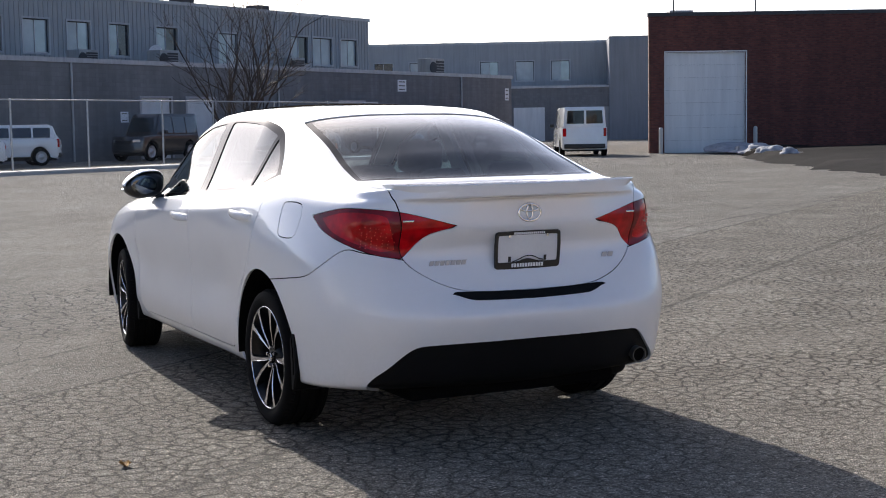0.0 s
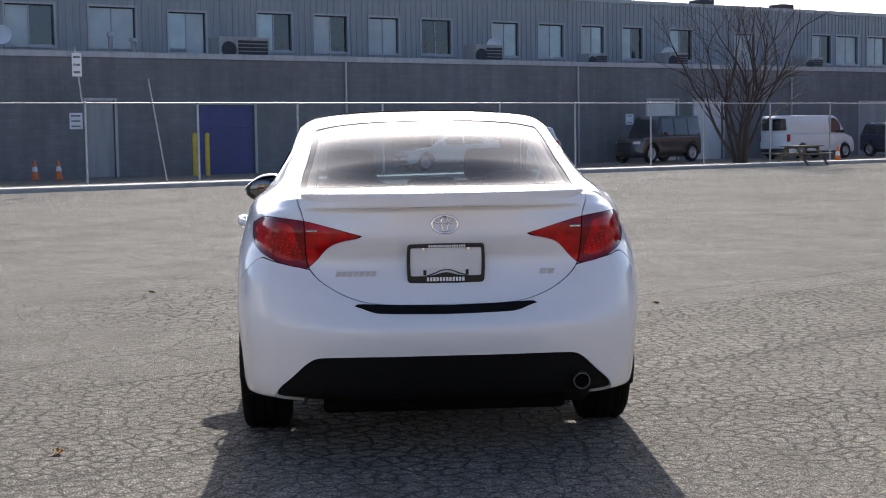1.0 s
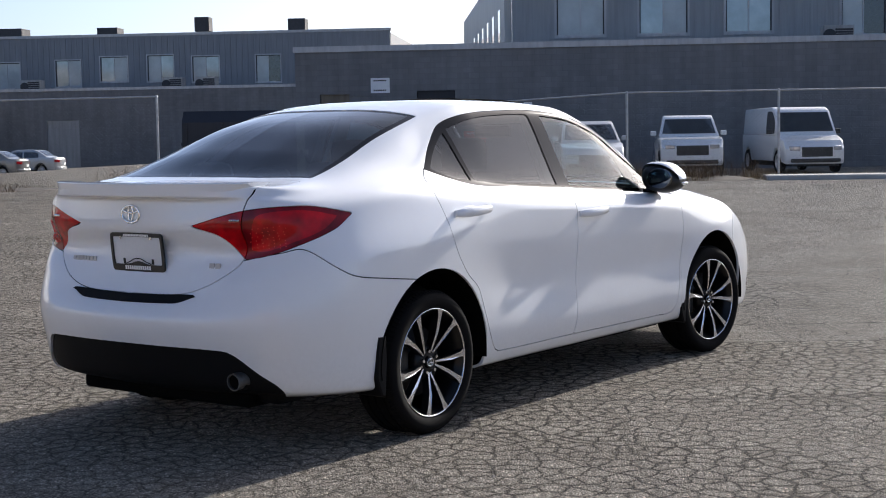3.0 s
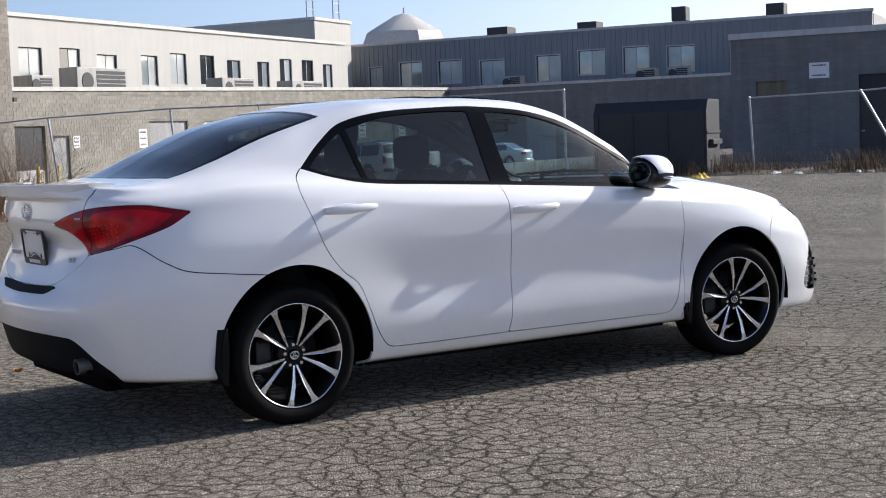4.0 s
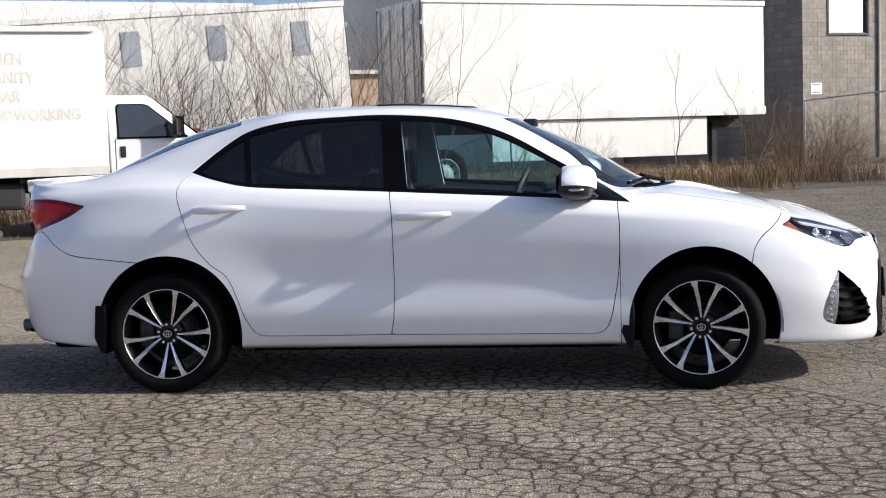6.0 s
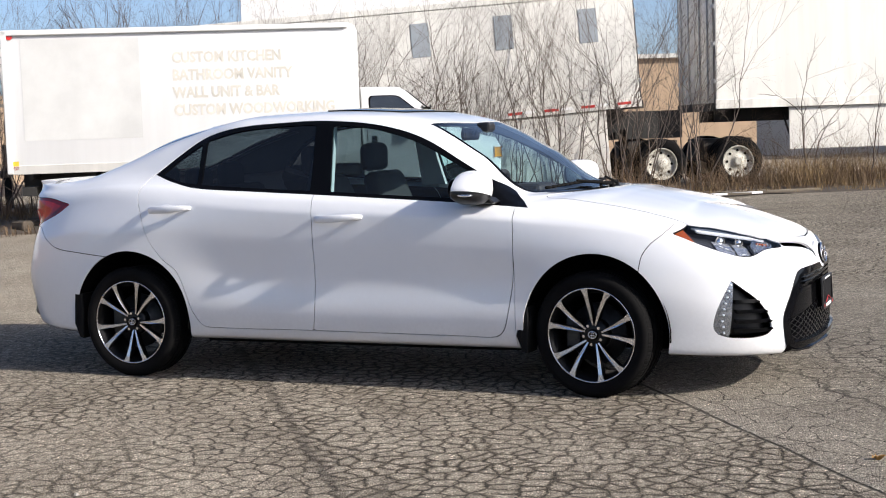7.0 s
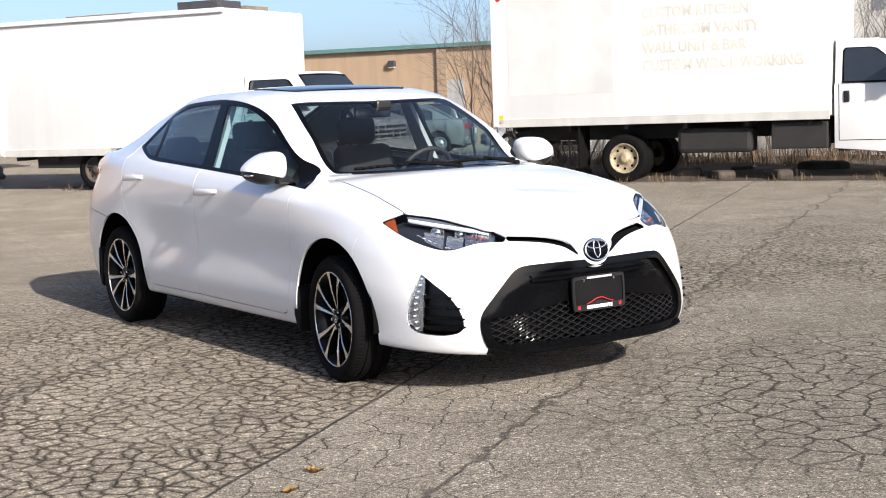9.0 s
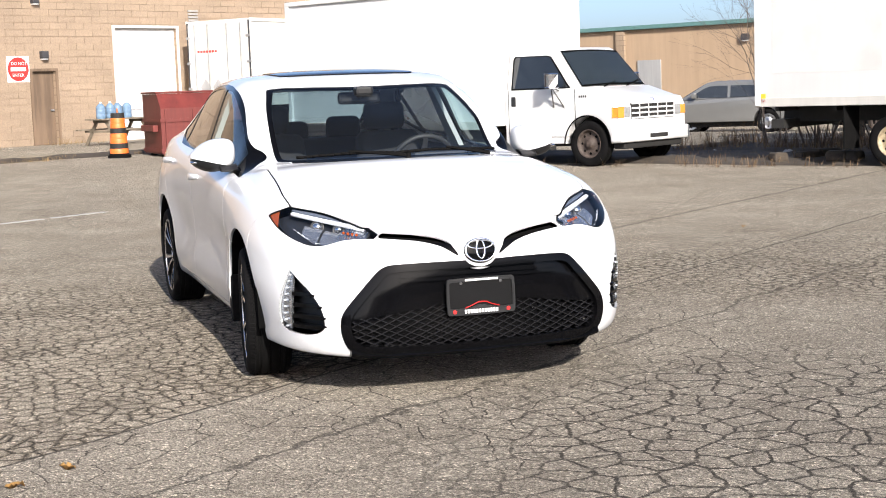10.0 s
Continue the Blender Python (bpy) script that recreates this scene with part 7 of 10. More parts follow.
    slab("coping", 35.95, 44.3, 43.55, 43.95, 9.6, 9.75, FLASH_BEIGE, t)
    part("downpipe", tube_bm((40.1, 43.52, -0.4), (40.1, 43.52, 9.5), 0.06, seg=8), AC_GREY, t)
    sign_on(36.7, 43.57, 2.85, .6, .5, -90, SIGN_WHITE, 2, label="small white sign on the block tower")
    # pale higher blocks behind
    h = empty("warehouse_building", YF, "pale plain warehouse behind the other roofs", "building")
    closed_box(h, 24, 35.5, 58, 75, -0.5, 9.2, CLAD_BEIGE)
    wi = [(25 + 2.6 * k, 26.7 + 2.6 * k, 4.6, 6.2) for k in range(4)]
    for o in wi:
        slab("window", o[0], o[1], 57.9, 57.995, o[2], o[3], WINDOW_DARK, h)
    h2 = empty("warehouse_building", YF, "white sheet-metal warehouse far behind the yard", "building")
    closed_box(h2, -2, 18, 66, 88, -0.5, 8.5, SIGN_WHITE)
    for k in range(7):
        slab("window", -1 + 2.7 * k, 0.3 + 2.7 * k, 65.9, 65.995, 4.6, 6.0, WINDOW_DARK, h2)


def far_roofs():
    h = empty("warehouse_building", YF, "tall pale warehouse behind the slate wing", "building")
    closed_box(h, 92.5, 98.3, 56, 96, -0.5, 11.2, CLAD_BEIGE)
    slab("coping", 92.4, 98.4, 55.9, 56.3, 11.2, 11.45, FLASH_BEIGE, h)
    slab("coping", 92.4, 92.8, 56.3, 96, 11.2, 11.45, FLASHING, h)
    for q, p in ((93.2, 56.8), (97.4, 56.8)):
        l = empty("roof_ladder", at_yard(q, p, 10.8), "thin steel roof ladder with a hoop", "ladder", "roof ladders")
        for s in (-0.5, 0.5):
            part("stile", tube_bm((s, 0, 0), (s, 0, 3.0), 0.05, seg=6), GALV, l)
        for k in range(4):
            part("rung", tube_bm((-0.5, 0, 0.6 + 0.75 * k), (0.5, 0, 0.6 + 0.75 * k), 0.035, seg=6), GALV, l)
    d = empty("dome_building", pose(113, 180, 0, 0, 0, 32), "far pale dome-roofed hall", "building")
    bm = bmesh.new()
    lathe(bm, [(0, 20.8), (1.5, 20.4), (6.0, 17.8), (7.0, 15.5), (7.2, 0)], 8, Matrix.Rotation(math.pi / 2, 4, "X"))
    part("shell", bm, FLASH_BEIGE, d, smooth=True, angle=30)
    part("finial", tube_bm((0, 0, 20.7), (0, 0, 21.6), 0.12, seg=6), GALV, d)


def brick_building():
    m = Matrix(((-0.437, 0.90, 0, 45.5), (-0.90, -0.437, 0, -33.0), (0, 0, 1, 0), (0, 0, 0, 1)))
    b = empty("brick_building", m, "dark red brick warehouse with a white roller door", "building")
    d = (0.72, 4.26, 0.0, 4.42)
    wall("wall", "p", 0.0, 0.0, 30.0, -0.3, 6.0, 0.3, [d], BRICK_RED, b, "dark red brick wall")
    part("wall", box_bm(0.0, 0.3, 0.0, 24, -0.3, 6.0, m=Matrix.Translation((0, 0.32, 0)) @ Matrix.Rotation(math.radians(-9.5), 4, "Z")), BRICK_RED, b)
    slab("wall", 4.2, 30, 23.7, 24, -0.3, 6.0, BRICK_RED, b)
    slab("roof", 4.2, 30, 0.3, 23.7, 5.6, 5.75, ROOF_DARK, b)
    slab("coping", -0.05, 30, -0.05, 0.36, 6.0, 6.16, AC_DARK, b)
    panel_door(b, "p", 0.0, *d, 1, DOOR_WHITE, 8, "white sectional roller door")
    for a, c, z0, z1 in ((d[0] - 0.05, d[0], 0, 4.47), (d[1], d[1] + 0.05, 0, 4.47), (d[0], d[1], 4.42, 4.47)):
        slab("door_frame", a, c, -0.04, -0.003, z0, z1, DOOR_WHITE, b)
    u = empty("roof_unit", m @ pose(1.9, 3.2, 5.75) @ Matrix.Diagonal((.6, .8, .62, 1)), "grey ventilation unit on the brick roof", "air conditioner")
    part("casing", box_bm(-0.9, 0.9, -0.6, 0.6, 0.08, 1.15, bevel=0.03), AC_GREY, u)
    part("hood", box_bm(-0.5, 0.5, -0.95, -0.6, 0.35, 0.95, bevel=0.03), AC_DARK, u)
    part("curb", box_bm(-0.8, 0.8, -0.5, 0.5, 0, 0.08), AC_DARK, u)
    for x, hh in ((1.25, 2.2), (4.9, 3.4)):
        mast = part("roof_mast", tube_bm((x, 1.0, 5.74), (x, 1.0, 5.9 + hh), 0.04, seg=6), STEEL_DARK, b)
    for x in (0.38, 4.5):
        c = empty("bollard", m @ pose(x, -0.9, 0), "cream-painted steel bollard beside the roller door", "bollard", "bollards at the roller door")
        part("post", tube_bm((0, 0, 0), (0, 0, 1.05), 0.09, seg=12), FLASH_BEIGE, c)
        bm = bmesh.new()
        bmesh.ops.create_uvsphere(bm, u_segments=12, v_segments=6, radius=0.09, matrix=Matrix.Translation((0, 0, 1.05)))
        part("cap", bm, FLASH_BEIGE, c)
    # near-black ground banked along the wall, with melting snow at its end
    rnd = random.Random(4)
    near_edge = [(50.5, -43.5), (42.0, -35.5), (36.0, -31.0), (31.5, -27.9), (23.4, -23.4), (18.8, -21.7), (10.0, -20.5)]
    far_edge = [(47.5, -37.5), (44.2, -36.3), (43.0, -38.6), (41.5, -41.5), (38.0, -48.0), (34.5, -55.0), (30.0, -62.0)]
    bm = bmesh.new()
    grid = []
    for i in range(49):
        u = i / 48 * 6
        k = min(5, int(u))
        a = Vector(near_edge[k]).lerp(Vector(near_edge[k + 1]), u - k)
        c = Vector(far_edge[k]).lerp(Vector(far_edge[k + 1]), u - k)
        row = []
        for j in range(13):
            p = a.lerp(c, j / 12)
            h = 0.0 if i in (0, 48) or j in (0, 12) else 0.10 + 0.35 * min(1.0, u / 2) * math.sin(math.pi * j / 12) * (0.7 + 0.6 * noise.noise(Vector((p.x * .35, p.y * .35, 2.0))))
            row.append(bm.verts.new((p.x + 0.8 * noise.noise(Vector((p.x, p.y, 0))), p.y + 0.8 * noise.noise(Vector((p.y, p.x, 5))), max(0.004, h))))
        grid.append(row)
    for i in range(48):
        for j in range(12):
            bm.faces.new((grid[i][j], grid[i + 1][j], grid[i + 1][j + 1], grid[i][j + 1]))
    bmesh.ops.recalc_face_normals(bm, faces=bm.faces)
    tagged(part("dark_bank", bm, BLACK_BANK, smooth=True), "low near-black bank along the brick wall", "heap")
    for x, y, r in ((41.6, -34.9, 1.2), (39.9, -34.2, .8), (37.6, -32.9, .6), (34.6, -31.0, .5), (31.6, -29.4, .4)):
        bm = bmesh.new()
        bmesh.ops.create_icosphere(bm, subdivisions=4, radius=1.0)
        for w in bm.verts:
            f = 1 + 0.5 * noise.noise(Vector((w.co.x * 2 + x, w.co.y * 2 + y, w.co.z)))
            w.co = Vector((w.co.x * r * f * 1.3, w.co.y * r * f, max(0.0, w.co.z * .34 * f)))
        o = part("snow_heap", bm, SNOW, smooth=True)
        o.matrix_basis = pose(x, y, 0.08, 0, 0, rnd.uniform(0, 180))
        tagged(o, "low patch of dirty melting snow", "snow", "snow patches on the earth bank")


def far_grey():
    m = Matrix(((-0.5, 0.866, 0, 114.0), (-0.866, -0.5, 0, -38.3), (0, 0, 1, 0), (0, 0, 0, 1)))
    b = empty("far_grey_building", m, "grey two-storey workshop across the far road", "building")
    wins = [(4 + 3.1 * k, 5.6 + 3.1 * k, 5.2, 6.9) for k in range(12) if k not in (4, 8)]
    wall("wall", "p", 0.0, 0.0, 42.0, -0.3, 8.4, 0.3, wins, CLAD_GREY, b)
    window_row(b, "p", 0.0, 1, wins, 12, FLASHING)
    ribs(b, "p", 0.0, 1, 0, 42, 4.7, 8.3, wins, CLAD_GREY, 0.5)
    slab("flashing", -0.05, 42, -0.06, 0.4, 8.4, 8.6, FLASHING, b)
    slab("wall", 0, 0.3, 0.3, 18, -0.3, 8.4, CLAD_GREY, b)
    slab("wall", 41.7, 42, 0.3, 18, -0.3, 8.4, CLAD_GREY, b)
    slab("roof", 0.3, 41.7, 0.3, 18, 7.9, 8.05, ROOF_DARK, b)
    slab("wall", 0, 42, -5.0, -4.7, -0.3, 4.4, BLOCK_GREY, b)
    slab("roof", 0, 42, -5.1, 0, 4.4, 4.6, FLASHING, b)
    for k in range(6):
        slab("door", 3 + 6.5 * k, 5.6 + 6.5 * k, -5.04, -5.003, 0, 2.8, DOOR_WHITE if k % 2 else DOOR_GREY, b)
    slab("tower", 30.5, 34.5, -5.4, 3, -0.3, 8.6, CLAD_DARK, b)


def tan_buildings():
    global TAN_WALL, TAN_HOLES
    b = empty("tan_building", YF, "tan split-block warehouse with dock doors", "building")
    holes = [(18.0, 18.8, 0, 2.18), (21.0, 23.4, 0, 3.47)]
    TAN_HOLES = holes
    TAN_WALL = wall("wall", "q", -31.0, -6.0, 31.0, -0.3, 6.2, -0.3, holes, BLOCK_TAN, b, "tan split-block wall")
    slab("wall", -50, -31.3, 30.7, 31.0, -0.3, 6.2, BLOCK_TAN, b)
    slab("wall", -50, -31.3, -6, -5.7, -0.3, 6.2, BLOCK_TAN, b)
    slab("roof", -50, -31.3, -5.7, 30.7, 5.8, 5.95, ROOF_DARK, b)
    slab("coping", -31.36, -30.95, -6, 31.05, 6.2, 6.36, FLASH_BEIGE, b)
    panel_door(b, "q", -31.0, *holes[0], -1, DOOR_RUST, label="rusty brown steel door")
    panel_door(b, "q", -31.0, *holes[1], -1, DOOR_WHITE, 7, "white dock door")
    for d in holes:
        for a, c, z0, z1 in ((d[0] - 0.08, d[0], 0, d[3] + .08), (d[1], d[1] + .08, 0, d[3] + .08), (d[0], d[1], d[3], d[3] + .08)):
            slab("door_frame", -30.997, -30.96, a, c, z0, z1, DOOR_RUST if d[0] < 20 else DOOR_WHITE, b)
    for k in range(4):
        slab("vent_slat", -30.995, -30.95, 23.9, 24.3, 3.7 + 0.1 * k, 3.76 + 0.1 * k, AC_GREY, b)
    for p, z in ((18.4, 2.55), (18.2, 4.15)):
        l = empty("wall_lamp", at_yard(-30.99, p, z), "small dark wall lamp above the rusty door", "lamp")
        part("housing", box_bm(0, 0.18, -0.11, 0.11, 0.0, 0.22, bevel=0.02), AC_DARK, l)
        part("lens", box_bm(0.02, 0.15, -0.09, 0.09, -0.03, -0.002), SIGN_WHITE, l)
    s = empty("do_not_enter_sign", at_yard(-30.98, 17.55, 2.25), "square white sign with a red disc", "sign")
    part("sign_board", box_bm(-0.012, 0.0, -0.375, 0.375, -0.375, 0.375, bevel=0.004), SIGN_WHITE, s)
    bm = bmesh.new()
    lathe(bm, [(0, 0.004), (0.345, 0.004), (0.345, 0.0)], 32, Matrix.Rotation(-math.pi / 2, 4, "Z"))
    part("disc", bm, SIGN_RED, s)
    part("bar", box_bm(0.004, 0.007, -0.25, 0.25, -0.055, 0.055), SIGN_WHITE, s)
    face = Matrix(((0, 0, 1, 0), (1, 0, 0, 0), (0, 1, 0, 0), (0, 0, 0, 1)))
    lettering("DO NOT", 0.13, s, Matrix.Translation((0.006, -0.235, 0.12)) @ face, SIGN_WHITE)
    lettering("ENTER", 0.13, s, Matrix.Translation((0.006, -0.205, -0.215)) @ face, SIGN_WHITE)
    f = empty("far_tan_building", YF, "long low tan building with a teal roof edge", "building")
    closed_box(f, -58, -12, 44, 60, -0.7, 3.35, TAN_FAR)
    slab("roof_edge", -58.1, -11.9, 43.8, 44.3, 3.36, 3.52, simple("teal_roof_edge", (0.10, 0.20, 0.19), 0.5, vary=0.1), f)
    for k in range(6):
        slab("door", -55 + 7 * k, -53.9 + 7 * k, 43.93, 43.997, 0, 2.1, DOOR_GREY, f)
    for k in range(5):
        slab("pilaster", -52 + 8 * k, -51.6 + 8 * k, 43.85, 43.995, -0.3, 3.3, BLOCK_TAN, f)
    l = empty("wall_lamp", at_yard(-22, 43.99, 2.7, -90), "small wall lamp on the tan wall", "lamp")
    part("housing", box_bm(0, 0.2, -0.14, 0.14, 0, 0.25, bevel=0.02), AC_DARK, l)
    part("lens", box_bm(0.02, 0.17, -0.12, 0.12, -0.03, -0.002), SIGN_WHITE, l)
    # tan wall glimpsed between the trailers
    t = empty("tan_shed_building", YF, "tan block shed behind the trailers", "building")
    closed_box(t, -6, 16, 40, 52, -0.6, 3.5, TAN_FAR)
    slab("roof_edge", -6.1, 16.1, 39.8, 40.3, 3.51, 3.65, FLASH_BEIGE, t)


near_block()
dark_wing()
beige_wing()
brick_building()
far_roofs()
far_grey()
tan_buildings()


# ---- parked vehicles ----
PANE_CAR = simple("car_window_glass", (0.020, 0.024, 0.028), 0.06, coat=1.0, vary=0.3)
# windscreens: sky sheen put into a colour bluer and lighter than side panes
PANE_SHEEN = simple("windscreen_sheen", (0.05, 0.065, 0.075), 0.05, coat=1.0, vary=0.3)
LAMP_GLASS = simple("head_lamp_glass", (0.55, 0.56, 0.57), 0.12, metal=0.5, coat=1.0, vary=0.2, scale=20)
RIM_SILVER = simple("silver_rim", (0.50, 0.50, 0.51), 0.35, metal=0.8, vary=0.2, scale=25)
MIRROR_FACE = simple("mirror_face", (0.8, 0.8, 0.82), 0.05, metal=1.0, vary=0.05)
PAINTS = {"white": paint("fleet_white_paint", (0.76, 0.76, 0.75), 0.10), "silver": paint("silver_paint", (0.42, 0.43, 0.44), 0.08, 0.35),
          "grey": paint("grey_paint", (0.17, 0.17, 0.165), 0.1, 0.3), "black": paint("black_paint", (0.012, 0.012, 0.014), 0.2), "beige": paint("pale_beige_paint", (0.50, 0.47, 0.41), 0.1, 0.2),
          "red": paint("red_paint", (0.35, 0.02, 0.02), 0.1), "blue": paint("dark_blue_paint", (0.02, 0.03, 0.07), 0.1)}


def arch(x, z, r, steps=10):
    """The outline of a wheel opening, from back to front."""
    return [(x - r * math.cos(math.pi * k / steps), z + r * math.sin(math.pi * k / steps)) for k in range(steps + 1)]


def hull(bm, outline, width, bevel=0.06, lean=None):
    """An (x, z) outline drawn out across the vehicle, edges rounded; lean = (z0, z1, share) narrows it upwards."""
    lo = [bm.verts.new((x, -width / 2, z)) for x, z in outline]
    hi = [bm.verts.new((x, width / 2, z)) for x, z in outline]
    n = len(outline)
    caps = [bm.faces.new(hi), bm.faces.new(lo[::-1])]
    fs = caps + [bm.faces.new((lo[k], lo[(k + 1) % n], hi[(k + 1) % n], hi[k])) for k in range(n)]
    if lean:
        for v in lo + hi:
            v.co.y *= 1 - lean[2] * min(1.0, max(0.0, (v.co.z - lean[0]) / (lean[1] - lean[0])))
    bmesh.ops.recalc_face_normals(bm, faces=fs)
    if bevel:
        bmesh.ops.bevel(bm, geom=list({e for f in caps for e in f.edges}), offset=bevel, segments=2, profile=0.6, affect="EDGES", clamp_overlap=True)


_wheel_cache = {}


def plain_wheel(parent, x, y, r, w, rim, dually=False):
    """A tyre with a dished rim, hub and slots; its outer side follows the sign of y."""
    key = (round(r, 3), round(w, 3), rim.name)
    if key not in _wheel_cache:
        a = bmesh.new()
        lathe(a, [(r * 0.62, w * 0.40), (r * 0.70, w * 0.48), (r * 0.86, w * 0.5), (r * 0.96, w * 0.44), (r, w * 0.30), (r, w * 0.06), (r * 0.985, w * 0.05), (r * 0.985, -w * 0.05), (r, -w * 0.06), (r, -w * 0.3), (r * 0.95, -w * 0.46), (r * 0.62, -w * 0.4)], 32)
        b = bmesh.new()
        lathe(b, [(r * 0.63, w * 0.42), (r * 0.59, w * 0.44), (r * 0.56, w * 0.30), (r * 0.50, w * 0.18), (r * 0.30, w * 0.26), (r * 0.20, w * 0.30), (r * 0.18, w * 0.42), (r * 0.10, w * 0.46), (0.0, w * 0.46)], 32)
        c = bmesh.new()
        for k in range(8):
            t = 2 * math.pi * k / 8
            lathe(c, [(0, w * 0.004), (r * 0.055, 0.0), (r * 0.055, -0.01)], 8, Matrix.Translation((r * 0.43 * math.cos(t), w * 0.235, r * 0.43 * math.sin(t))))
        ms = []
        for nm, bm, mat in (("tyre", a, RUBBER), ("rim", b, rim), ("slot", c, GAP_DARK)):
            me = bpy.data.meshes.new(nm)
            for f in bm.faces:
                f.smooth = nm != "slot"
            bmesh.ops.recalc_face_normals(bm, faces=bm.faces)
            bm.to_mesh(me)
            bm.free()
            me.materials.append(mat)
            ms.append(me)
        _wheel_cache[key] = ms
    wh = empty("wheel", pose(x, y, r, 0, 0, 0 if y > 0 else 180))
    wh.parent = parent
    for nm, me in zip(("tyre", "rim", "slot"), _wheel_cache[key]):
        shared(nm, me, wh)
    if dually:
        shared("inner_tyre", _wheel_cache[key][0], wh, Matrix.Translation((0, -w * 1.15, 0)))
    return wh


KINDS = {
    "sedan": dict(L=4.6, W=1.80, wx=(1.38, -1.32), r=0.325, top=[(2.24, .66), (2.06, .77), (1.12, .95), (-1.6, 1.03), (-2.2, 1.01)], gh=[(1.15, .94), (.36, 1.40), (.12, 1.45), (-.78, 1.45), (-1.0, 1.41), (-1.75, 1.02)], panes=[(.72, -.22), (-.30, -1.15)], belt=.97),
    "suv": dict(L=4.6, W=1.86, wx=(1.4, -1.35), r=0.36, top=[(2.26, .78), (2.12, .93), (1.10, 1.08), (-2.2, 1.12)], gh=[(1.12, 1.07), (.48, 1.58), (.25, 1.66), (-1.75, 1.66), (-1.95, 1.58), (-2.2, 1.11)], panes=[(.78, -.12), (-.2, -1.0), (-1.08, -1.85)], belt=1.10),
    "minivan": dict(L=4.9, W=1.95, wx=(1.55, -1.45), r=0.335, top=[(2.36, .72), (2.16, .88), (1.5, 1.03), (-2.36, 1.10)], gh=[(1.52, 1.02), (.62, 1.62), (.35, 1.70), (-2.0, 1.70), (-2.2, 1.62), (-2.36, 1.09)], panes=[(1.05, .1), (.02, -1.0), (-1.08, -2.1)], belt=1.07),
    "pickup": dict(L=5.5, W=1.98, wx=(1.85, -1.65), r=0.39, top=[(2.62, .95), (2.46, 1.10), (1.2, 1.18), (-.85, 1.20), (-.9, 1.17), (-2.7, 1.17)], gh=[(1.22, 1.17), (.62, 1.75), (.4, 1.84), (-.7, 1.84), (-.9, 1.19)], panes=[(.9, .08), (0.0, -.72)], belt=1.19),
    "jeep": dict(L=4.6, W=1.9, wx=(1.45, -1.35), r=0.42, top=[(2.26, .98), (2.16, 1.10), (1.05, 1.18), (-2.2, 1.20)], gh=[(1.06, 1.17), (.72, 1.98), (.6, 2.1), (-2.1, 2.1), (-2.2, 2.02), (-2.24, 1.19)], panes=[(.66, -.1), (-.2, -1.05), (-1.15, -2.05)], belt=1.2),
    "van": dict(L=5.2, W=2.0, wx=(1.62, -1.55), r=0.36, top=[(2.5, .84), (2.36, 1.0), (1.68, 1.16), (-2.56, 1.22)], gh=[(1.7, 1.15), (1.08, 1.92), (.8, 2.05), (-2.42, 2.05), (-2.56, 1.94), (-2.58, 1.21)], panes=[(1.28, .42)], belt=1.19),
}


def top_of(gh, x):
    return float(np.interp(-x, [-a for a, _ in gh], [z for _, z in gh]))


def plan_bend(bm, L, W):
    """Rounds a vehicle's nose and tail as seen from above, and draws its sides in towards the ends."""
    cuts = [((0, W * f, 0), (0, 1, 0)) for f in (-.46, -.38, -.26, -.12, .12, .26, .38, .46)] + [((L * f, 0, 0), (1, 0, 0)) for f in (-.47, -.42, -.34, .34, .42, .47)]
    for co, no in cuts:
        bmesh.ops.bisect_plane(bm, geom=bm.verts[:] + bm.edges[:] + bm.faces[:], plane_co=co, plane_no=no)
    for v in bm.verts:
        e = max(0.0, (abs(v.co.x) / (L / 2) - 0.3) / 0.7) ** 2
        t = min(1.1, abs(v.co.y) / (W / 2))
        v.co.x -= math.copysign(0.30 * t ** 2.6 * e, v.co.x)
        v.co.y *= 1 - 0.07 * e
    return bm


